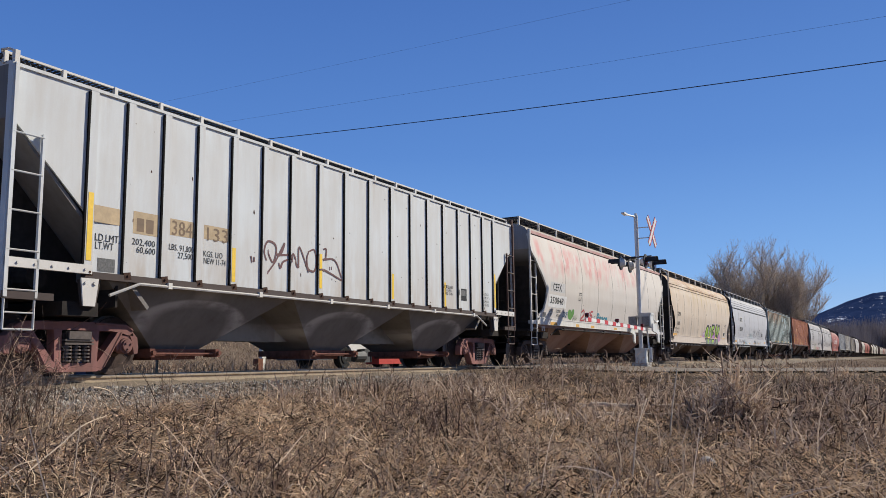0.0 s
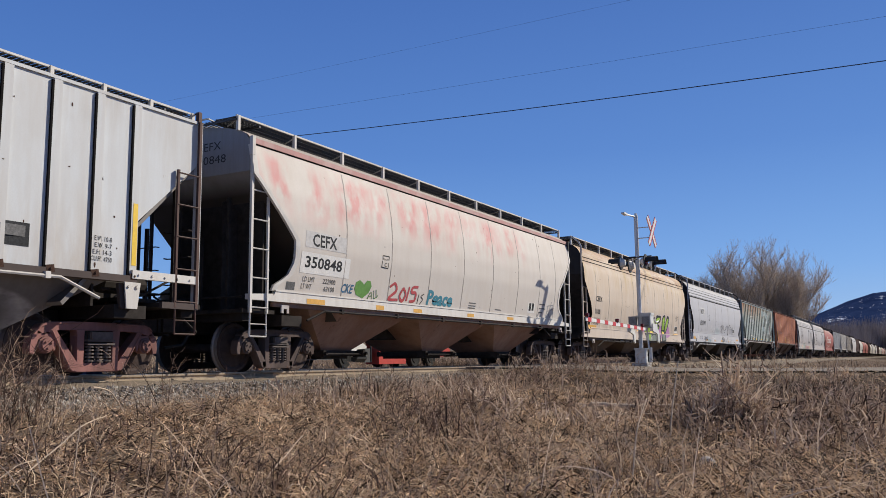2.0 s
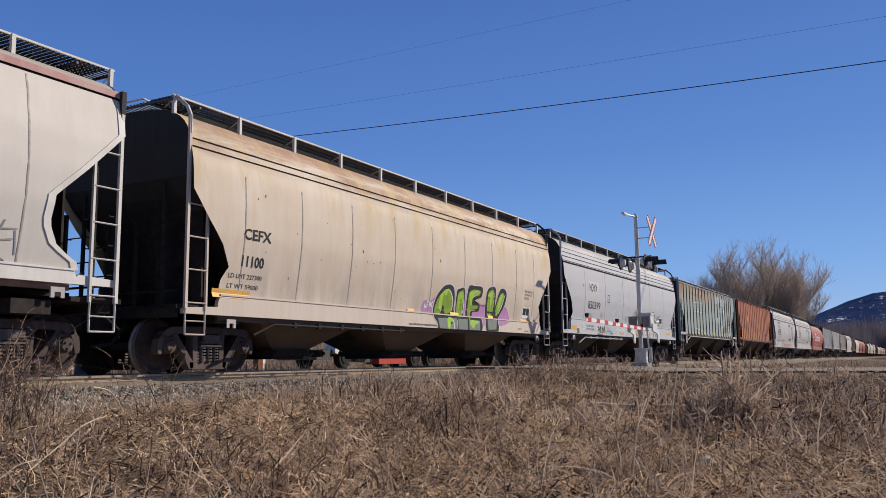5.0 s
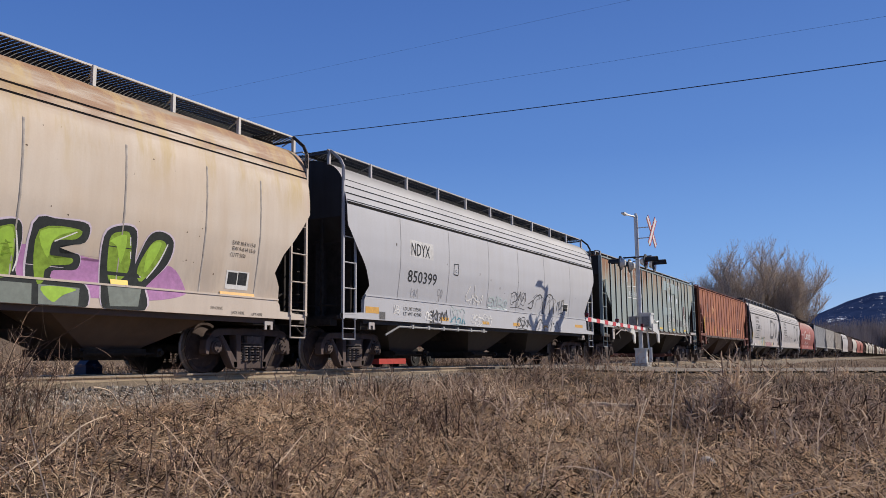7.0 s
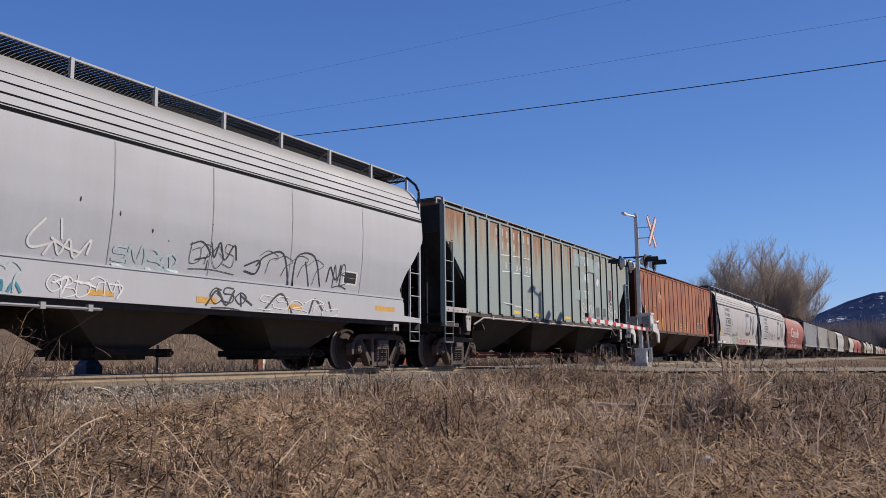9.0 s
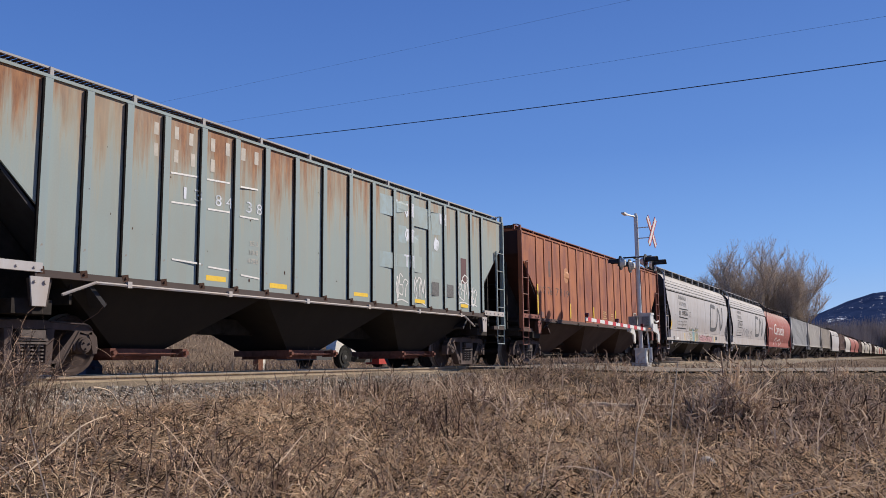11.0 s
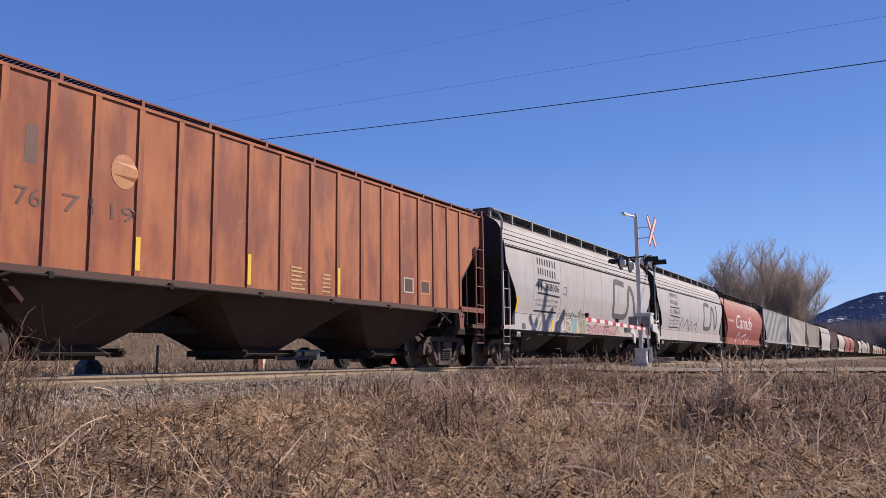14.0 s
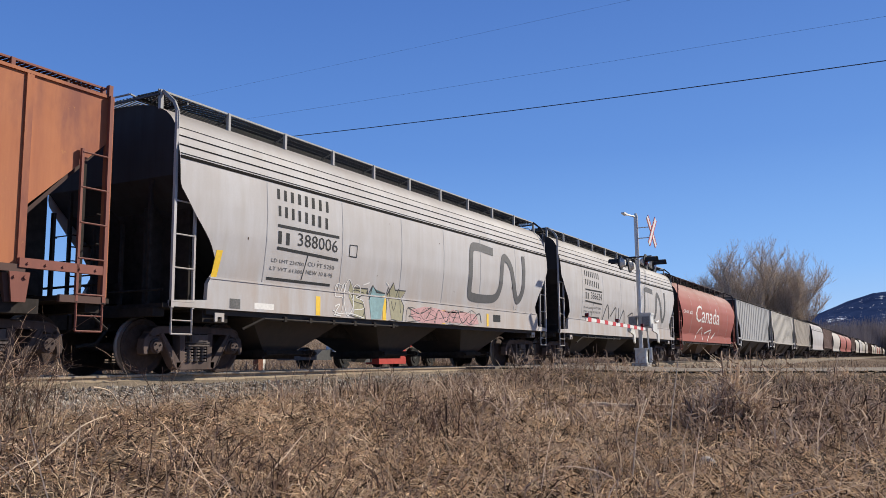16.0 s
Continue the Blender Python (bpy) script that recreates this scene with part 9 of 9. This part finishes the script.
panel(c5, K_TEAL, 4.73, 5.14, 1.80, 2.12, M["letter_worn"], "stencil_box", 0.0020)
panel(c5, K_TEAL, 4.75, 5.12, 1.82, 2.10, M["letter_worn"], "stencil_box", 0.0023)
panel(c5, K_TEAL, 5.56, 5.89, 2.21, 2.89, G["maroon"], "stencil_box", 0.0026)
words(c6, K_RUST, "ICG", -6.66, 2.33, 0.22, G["faint"], "lettering", 0.45)
words(c6, K_RUST, "76", -5.94, 2.31, 0.26, G["dark_stencil"], "lettering", 0.40)
words(c6, K_RUST, "71", -5.21, 2.32, 0.26, G["dark_stencil"], "lettering", 0.49)
words(c6, K_RUST, "19", -4.39, 2.32, 0.23, G["dark_stencil"], "lettering", 0.45)
panel(c6, K_RUST, -5.83, -5.64, 2.91, 3.44, G["dark_stencil"], "faded_patch", 0.0014)
blob(c6, K_RUST, [(-4.17 + 0.24 * math.cos(k * math.tau / 18), 3.08 + 0.27 * math.sin(k * math.tau / 18)) for k in range(18)], G["orange_patch"], "faded_patch", 0.004, label="")
panel(c6, K_RUST, -6.91, -6.82, 1.62, 2.59, M["yellow"], "reflector_strip", 0.004)
panel(c6, K_RUST, -3.92, -3.83, 1.59, 2.11, M["yellow"], "reflector_strip", 0.004)
panel(c6, K_RUST, -1.41, -1.32, 1.56, 2.11, M["yellow"], "reflector_strip", 0.004)
panel(c6, K_RUST, 1.32, 1.41, 1.55, 2.11, M["yellow"], "reflector_strip", 0.004)
panel(c6, K_RUST, -6.60, -6.30, 1.54, 1.72, G["faint"], "stencil_box", 0.0032)
panel(c6, K_RUST, 3.99, 4.44, 1.78, 2.14, G["pale_letter"], "stencil_box", 0.0035)
panel(c6, K_RUST, 4.04, 4.39, 1.81, 2.11, P["rust_dark"], "stencil_box", 0.0038)
panel(c6, K_RUST, 4.77, 5.22, 1.79, 2.14, G["orange_patch"], "stencil_box", 0.0034)
panel(c6, K_RUST, 4.81, 5.18, 1.83, 2.10, P["rust_dark"], "stencil_box", 0.0038)
spray(c6, K_RUST, [[(-0.18, 2.00), (0.16, 1.99)]], 0.03, G["ochre"], "stencil_line", label="", taper=0.0, steps=5)
spray(c6, K_RUST, [[(-0.18, 1.92), (0.27, 1.92)]], 0.03, G["ochre"], "stencil_line", label="", taper=0.0, steps=5)
spray(c6, K_RUST, [[(-0.17, 1.84), (0.16, 1.83)]], 0.03, G["ochre"], "stencil_line", label="", taper=0.0, steps=5)
spray(c6, K_RUST, [[(-0.17, 1.75), (0.27, 1.76)]], 0.03, G["ochre"], "stencil_line", label="", taper=0.0, steps=5)
spray(c6, K_RUST, [[(-0.17, 1.67), (0.16, 1.67)]], 0.03, G["ochre"], "stencil_line", label="", taper=0.0, steps=5)
spray(c6, K_RUST, [[(-0.17, 1.59), (0.27, 1.59)]], 0.03, G["ochre"], "stencil_line", label="", taper=0.0, steps=5)
spray(c6, K_RUST, [[(0.83, 1.93), (1.10, 1.93)]], 0.03, G["ochre"], "stencil_line", label="", taper=0.0, steps=5)
spray(c6, K_RUST, [[(0.83, 1.85), (1.10, 1.85)]], 0.03, G["ochre"], "stencil_line", label="", taper=0.0, steps=5)
spray(c6, K_RUST, [[(0.83, 1.76), (1.10, 1.76)]], 0.03, G["ochre"], "stencil_line", label="", taper=0.0, steps=5)
spray(c6, K_RUST, [[(0.83, 1.68), (1.10, 1.68)]], 0.03, G["ochre"], "stencil_line", label="", taper=0.0, steps=5)
spray(c6, K_RUST, [[(0.83, 1.59), (1.10, 1.59)]], 0.03, G["ochre"], "stencil_line", label="", taper=0.0, steps=5)
panel(c7, K_BARREL, -5.56, -5.48, 3.21, 3.41, M["letter"], "lettering_bar", 0.0023)
panel(c7, K_BARREL, -5.36, -5.28, 3.20, 3.41, M["letter"], "lettering_bar", 0.0026)
panel(c7, K_BARREL, -5.16, -5.07, 3.20, 3.41, M["letter"], "lettering_bar", 0.0029)
panel(c7, K_BARREL, -4.94, -4.85, 3.20, 3.41, M["letter"], "lettering_bar", 0.0032)
panel(c7, K_BARREL, -4.73, -4.64, 3.19, 3.41, M["letter"], "lettering_bar", 0.0035)
panel(c7, K_BARREL, -4.51, -4.42, 3.19, 3.41, M["letter"], "lettering_bar", 0.0038)
panel(c7, K_BARREL, -4.28, -4.19, 3.18, 3.41, M["letter"], "lettering_bar", 0.0014)
panel(c7, K_BARREL, -4.05, -3.96, 3.18, 3.41, M["letter"], "lettering_bar", 0.0017)
panel(c7, K_BARREL, -5.53, -5.45, 2.89, 3.09, M["letter"], "lettering_bar", 0.0020)
panel(c7, K_BARREL, -5.34, -5.26, 2.88, 3.09, M["letter"], "lettering_bar", 0.0023)
panel(c7, K_BARREL, -5.14, -5.06, 2.87, 3.09, M["letter"], "lettering_bar", 0.0026)
panel(c7, K_BARREL, -4.94, -4.86, 2.87, 3.08, M["letter"], "lettering_bar", 0.0029)
panel(c7, K_BARREL, -4.73, -4.65, 2.86, 3.08, M["letter"], "lettering_bar", 0.0032)
panel(c7, K_BARREL, -4.52, -4.43, 2.85, 3.07, M["letter"], "lettering_bar", 0.0035)
panel(c7, K_BARREL, -4.31, -4.22, 2.84, 3.07, M["letter"], "lettering_bar", 0.0038)
panel(c7, K_BARREL, -4.08, -3.99, 2.83, 3.06, M["letter"], "lettering_bar", 0.0014)
spray(c7, K_BARREL, [[(-5.54, 2.71), (-3.60, 2.72)]], 0.055, M["letter"], "stencil_line", label="", taper=0.0, steps=5)
spray(c7, K_BARREL, [[(-5.53, 2.29), (-3.60, 2.25)]], 0.055, M["letter"], "stencil_line", label="", taper=0.0, steps=5)
spray(c7, K_BARREL, [[(-5.73, 1.71), (-3.79, 1.72)]], 0.05, M["letter"], "stencil_line", label="", taper=0.0, steps=5)
spray(c7, K_BARREL, [[(-4.60, 2.26), (-4.73, 1.76)]], 0.025, M["letter"], "stencil_line", label="", taper=0.0, steps=5)
words(c7, K_BARREL, "388006", -4.94, 2.40, 0.25, M["letter"], "lettering", 1.29)
panel(c7, K_BARREL, -5.52, -5.42, 2.37, 2.61, M["letter"], "lettering_bar", 0.0032)
panel(c7, K_BARREL, -5.29, -5.19, 2.37, 2.60, M["letter"], "lettering_bar", 0.0035)
words(c7, K_BARREL, "LD LMT 224700", -5.65, 2.02, 0.07, M["letter_worn"], "lettering", 0.95)
words(c7, K_BARREL, "LT WT 61300", -5.67, 1.87, 0.07, M["letter_worn"], "lettering", 0.95)
words(c7, K_BARREL, "CU FT 5250", -4.58, 2.04, 0.08, M["letter_worn"], "lettering", 0.87)
words(c7, K_BARREL, "NEW 10 8-95", -4.61, 1.88, 0.08, M["letter_worn"], "lettering", 0.86)
spray(c7, K_BARREL, [[(3.83, 3.22), (2.77, 3.26), (2.47, 3.12), (2.41, 2.52), (2.41, 1.99), (2.61, 1.87), (3.49, 1.87), (4.05, 1.95), (4.31, 2.26), (4.43, 2.91), (4.61, 3.14), (5.03, 2.89), (5.35, 2.19), (5.61, 1.95), (5.90, 2.22), (5.99, 2.83), (5.97, 3.32)]], 0.23, G["emblem_grey"], "emblem", label="dark grey ribbon-shaped emblem", taper=0.0, steps=8)
panel(c8, K_BARREL, -5.56, -5.48, 3.21, 3.41, M["letter"], "lettering_bar", 0.0026)
panel(c8, K_BARREL, -5.36, -5.28, 3.20, 3.41, M["letter"], "lettering_bar", 0.0029)
panel(c8, K_BARREL, -5.16, -5.07, 3.20, 3.41, M["letter"], "lettering_bar", 0.0032)
panel(c8, K_BARREL, -4.94, -4.85, 3.20, 3.41, M["letter"], "lettering_bar", 0.0035)
panel(c8, K_BARREL, -4.73, -4.64, 3.19, 3.41, M["letter"], "lettering_bar", 0.0038)
panel(c8, K_BARREL, -4.51, -4.42, 3.19, 3.41, M["letter"], "lettering_bar", 0.0014)
panel(c8, K_BARREL, -4.28, -4.19, 3.18, 3.41, M["letter"], "lettering_bar", 0.0017)
panel(c8, K_BARREL, -4.05, -3.96, 3.18, 3.41, M["letter"], "lettering_bar", 0.0020)
panel(c8, K_BARREL, -5.53, -5.45, 2.89, 3.09, M["letter"], "lettering_bar", 0.0023)
panel(c8, K_BARREL, -5.34, -5.26, 2.88, 3.09, M["letter"], "lettering_bar", 0.0026)
panel(c8, K_BARREL, -5.14, -5.06, 2.87, 3.09, M["letter"], "lettering_bar", 0.0029)
panel(c8, K_BARREL, -4.94, -4.86, 2.87, 3.08, M["letter"], "lettering_bar", 0.0032)
panel(c8, K_BARREL, -4.73, -4.65, 2.86, 3.08, M["letter"], "lettering_bar", 0.0035)
panel(c8, K_BARREL, -4.52, -4.43, 2.85, 3.07, M["letter"], "lettering_bar", 0.0038)
panel(c8, K_BARREL, -4.31, -4.22, 2.84, 3.07, M["letter"], "lettering_bar", 0.0014)
panel(c8, K_BARREL, -4.08, -3.99, 2.83, 3.06, M["letter"], "lettering_bar", 0.0017)
spray(c8, K_BARREL, [[(-5.54, 2.71), (-3.60, 2.72)]], 0.055, M["letter"], "stencil_line", label="", taper=0.0, steps=5)
spray(c8, K_BARREL, [[(-5.53, 2.29), (-3.60, 2.25)]], 0.055, M["letter"], "stencil_line", label="", taper=0.0, steps=5)
spray(c8, K_BARREL, [[(-5.73, 1.71), (-3.79, 1.72)]], 0.05, M["letter"], "stencil_line", label="", taper=0.0, steps=5)
spray(c8, K_BARREL, [[(-4.60, 2.26), (-4.73, 1.76)]], 0.025, M["letter"], "stencil_line", label="", taper=0.0, steps=5)
words(c8, K_BARREL, "386624", -4.94, 2.40, 0.25, M["letter"], "lettering", 1.29)
panel(c8, K_BARREL, -5.52, -5.42, 2.37, 2.61, M["letter"], "lettering_bar", 0.0035)
panel(c8, K_BARREL, -5.29, -5.19, 2.37, 2.60, M["letter"], "lettering_bar", 0.0038)
words(c8, K_BARREL, "LD LMT 224700", -5.65, 2.02, 0.07, M["letter_worn"], "lettering", 0.95)
words(c8, K_BARREL, "LT WT 61300", -5.67, 1.87, 0.07, M["letter_worn"], "lettering", 0.95)
words(c8, K_BARREL, "CU FT 5250", -4.58, 2.04, 0.08, M["letter_worn"], "lettering", 0.87)
words(c8, K_BARREL, "NEW 10 8-95", -4.61, 1.88, 0.08, M["letter_worn"], "lettering", 0.86)
spray(c8, K_BARREL, [[(3.83, 3.22), (2.77, 3.26), (2.47, 3.12), (2.41, 2.52), (2.41, 1.99), (2.61, 1.87), (3.49, 1.87), (4.05, 1.95), (4.31, 2.26), (4.43, 2.91), (4.61, 3.14), (5.03, 2.89), (5.35, 2.19), (5.61, 1.95), (5.90, 2.22), (5.99, 2.83), (5.97, 3.32)]], 0.23, G["emblem_grey"], "emblem", label="dark grey ribbon-shaped emblem", taper=0.0, steps=8)
panel(c7, K_BARREL, -4.26, -4.11, 1.09, 1.47, M["yellow"], "reflector_strip", 0.0029)
panel(c7, K_BARREL, -1.83, -1.68, 1.08, 1.63, M["yellow"], "reflector_strip", 0.0032)
panel(c7, K_BARREL, 0.94, 1.09, 1.09, 1.44, M["yellow"], "reflector_strip", 0.0035)
panel(c7, K_BARREL, 3.50, 3.63, 1.11, 1.46, M["yellow"], "reflector_strip", 0.0038)
blob(c7, K_BARREL, [(-7.07, 2.08), (-6.92, 2.09), (-7.00, 1.61), (-7.13, 1.62)], M["yellow"], "reflector_strip", 0.004, label="")
blob(c7, K_BARREL, [(-3.08, 1.85), (-2.95, 1.73), (-2.42, 1.74), (-2.42, 1.61), (-2.87, 1.56), (-2.60, 1.45), (-2.51, 1.07), (-2.91, 1.06), (-2.95, 1.28), (-3.13, 1.52)], G["khaki"], "graffiti", 0.004, label="khaki, teal and pink spray-painted lettering")
blob(c7, K_BARREL, [(-2.37, 1.51), (-2.23, 1.83), (-2.04, 1.69), (-1.70, 1.69), (-1.75, 1.55), (-1.90, 1.10), (-2.28, 1.06)], G["sea_ink"], "graffiti", 0.004, label="")
blob(c7, K_BARREL, [(-1.60, 1.67), (-1.40, 1.95), (-1.30, 1.79), (-0.83, 1.80), (-1.05, 1.59), (-0.92, 1.44), (-1.00, 1.09), (-1.46, 1.11)], G["khaki"], "graffiti", 0.004, label="")
spray(c7, K_BARREL, [[(-3.08, 1.85), (-2.95, 1.73), (-2.42, 1.74), (-2.42, 1.61), (-2.87, 1.56), (-2.60, 1.45), (-2.51, 1.07)], [(-2.37, 1.51), (-2.23, 1.83), (-2.04, 1.69), (-1.70, 1.69)], [(-1.60, 1.67), (-1.40, 1.95), (-1.30, 1.79), (-0.83, 1.80), (-1.05, 1.59), (-0.92, 1.44), (-1.00, 1.09)]], 0.03, G["black_ink"], "graffiti", label="", taper=0.0, steps=1)
spray(c7, K_BARREL, [[(-3.63, 1.54), (-3.55, 1.74), (-3.42, 1.60), (-3.30, 1.80), (-3.21, 1.64)], [(-3.62, 1.30), (-3.46, 1.35), (-3.62, 1.15), (-3.42, 1.11)], [(-2.60, 1.81), (-2.37, 1.88)], [(-1.70, 1.93), (-1.60, 1.88)]], 0.025, M["white"], "graffiti", label="", taper=0.0, steps=5)
blob(c7, K_BARREL, [(-0.62, 1.37), (0.05, 1.48), (0.76, 1.46), (1.25, 1.37), (2.31, 1.44), (2.87, 1.37), (3.01, 1.15), (2.30, 1.11), (1.50, 1.17), (0.75, 1.08), (-0.19, 1.09), (-0.52, 1.18)], G["pink_ink"], "graffiti", 0.004, label="")
spray(c7, K_BARREL, [[(-0.73, 1.42), (-0.18, 1.30), (0.40, 1.47), (0.04, 1.11)], [(0.51, 1.10), (0.76, 1.43), (1.12, 1.15), (1.38, 1.43)], [(1.50, 1.17), (1.77, 1.42), (2.03, 1.15), (2.45, 1.39)], [(2.44, 1.14), (3.02, 1.44), (3.16, 1.19)]], 0.03, G["black_ink"], "graffiti", label="", taper=0.0, steps=5)
panel(c7, K_BARREL, -6.68, -6.42, 1.11, 1.28, M["letter_worn"], "stencil_box", 0.0038)
panel(c7, K_BARREL, -6.05, -5.52, 1.13, 1.24, M["white"], "stencil_box", 0.0014)
panel(c7, K_BARREL, 3.93, 4.42, 1.25, 1.45, M["letter"], "stencil_box", 0.0017)
spray(c7, K_BARREL, [[(-3.21, 2.61), (-2.94, 2.62)], [(-2.94, 2.62), (-2.96, 2.37)], [(-2.96, 2.37), (-3.23, 2.37)], [(-3.23, 2.37), (-3.21, 2.61)]], 0.02, M["letter"], "stencil_frame", label="", taper=0.0, steps=5)
spray(c7, K_BARREL, [[(-3.30, 1.73), (-3.55, 1.77), (-3.61, 1.51), (-3.35, 1.49), (-3.42, 1.17), (-3.71, 1.22)], [(-2.96, 1.72), (-3.16, 1.89), (-3.31, 1.50), (-3.18, 1.12), (-2.97, 1.37), (-3.12, 1.65)], [(-2.96, 1.22), (-2.94, 1.73), (-2.74, 1.78), (-2.67, 1.61), (-2.87, 1.53), (-2.63, 1.47), (-2.58, 1.31), (-2.93, 1.26)], [(-3.66, 1.13), (-3.12, 1.18), (-2.56, 1.10)]], 0.018, M["white"], "graffiti", label="", taper=0.0, steps=5)
spray(c7, K_BARREL, [[(-0.39, 1.41), (-0.60, 1.28), (-0.38, 1.15), (-0.20, 1.31), (-0.39, 1.39), (-0.36, 1.12)], [(0.08, 1.44), (-0.16, 1.30), (0.07, 1.16), (0.27, 1.31), (0.07, 1.46), (0.07, 1.11)], [(0.38, 1.48), (0.33, 1.18), (0.68, 1.20), (0.77, 1.37), (0.41, 1.35)], [(1.00, 1.47), (0.77, 1.34), (1.02, 1.20), (1.24, 1.36), (1.01, 1.44), (1.04, 1.16)], [(1.75, 1.42), (1.49, 1.46), (1.24, 1.29), (1.46, 1.14), (1.76, 1.23), (1.51, 1.38)], [(1.87, 1.47), (1.80, 1.07), (2.19, 1.12), (2.28, 1.33), (1.91, 1.27)], [(2.81, 1.40), (2.46, 1.40), (2.36, 1.29), (2.76, 1.24), (2.67, 1.09), (2.24, 1.12)], [(-0.60, 1.04), (1.02, 1.07), (2.84, 1.04)]], 0.022, G["pink_ink"], "graffiti", label="", taper=0.0, steps=5)
spray(c7, K_BARREL, [[(-0.83, 1.07), (-0.76, 1.39), (-0.46, 1.42), (-0.32, 1.32), (-0.70, 1.22), (-0.22, 1.21), (-0.18, 1.14), (-0.81, 1.08)], [(0.54, 1.39), (0.14, 1.45), (-0.14, 1.29), (0.09, 1.15), (0.57, 1.23), (0.20, 1.34)], [(0.71, 1.40), (0.59, 1.01), (1.21, 1.05), (1.29, 1.26), (0.75, 1.22)], [(2.09, 1.45), (1.53, 1.45), (1.40, 1.29), (2.00, 1.26), (1.84, 1.10), (1.26, 1.10)], [(2.51, 1.49), (2.11, 1.32), (2.52, 1.12), (2.90, 1.36), (2.53, 1.50), (2.55, 1.11)], [(-0.80, 1.00), (0.94, 1.03), (2.93, 0.99)]], 0.012, G["black_ink"], "graffiti", label="", taper=0.0, steps=5)
spray(c7, K_BARREL, [[(-2.52, 1.64), (-2.92, 1.68), (-2.98, 1.46), (-2.56, 1.37), (-2.66, 1.11), (-3.12, 1.14)], [(-3.07, 1.05), (-2.77, 1.09), (-2.47, 1.03)], [(-1.69, 1.25), (-1.58, 1.84), (-1.37, 1.32), (-1.15, 1.83), (-1.07, 1.27)], [(-1.63, 1.07), (-1.38, 1.11), (-1.12, 1.05)]], 0.018, G["black_ink"], "graffiti", label="", taper=0.0, steps=5)
spray(c8, K_BARREL, [[(-3.49, 1.59), (-2.92, 2.27), (-2.62, 1.73)], [(-2.46, 1.85), (-1.83, 2.21), (-1.74, 1.69)], [(-1.44, 2.23), (-1.28, 1.66), (-0.75, 2.15), (-0.50, 1.57)], [(-0.13, 1.94), (0.56, 2.09), (0.15, 1.52)]], 0.06, G["black_ink"], "graffiti", label="black spray-paint tag", taper=0.0, steps=5)
words(c9, K_CYL, "Canada", -4.2, 2.2, 0.95, M["white"], "lettering", 6.6, shear=0.2)
spray(c9, K_CYL, [[(-3.96, 1.23), (-2.45, 1.91), (-1.84, 1.20)], [(-1.42, 1.60), (0.29, 1.81), (-0.56, 1.16)], [(0.49, 1.31), (1.64, 1.68)]], 0.08, M["white"], "graffiti", label="white spray-paint scrawl", taper=0.0, steps=5)
words(c9, K_CYL, "CPWX 606", -7.23, 2.55, 0.18, M["white"], "lettering", 2.14)


def motions():
    steps = [k / 10 for k in range(161)]
    for car, x0 in CARS:
        walk(car, [(t, pose(x0 - SPEED * t + EASE * t * t, TRACK_Y, 0)) for t in steps])
    for w, s in WHEELSETS:
        walk(w, [(t, pose(s, 0, WHEEL_R, 0, -math.degrees((SPEED * t - EASE * t * t) / WHEEL_R), 0)) for t in steps])


motions()
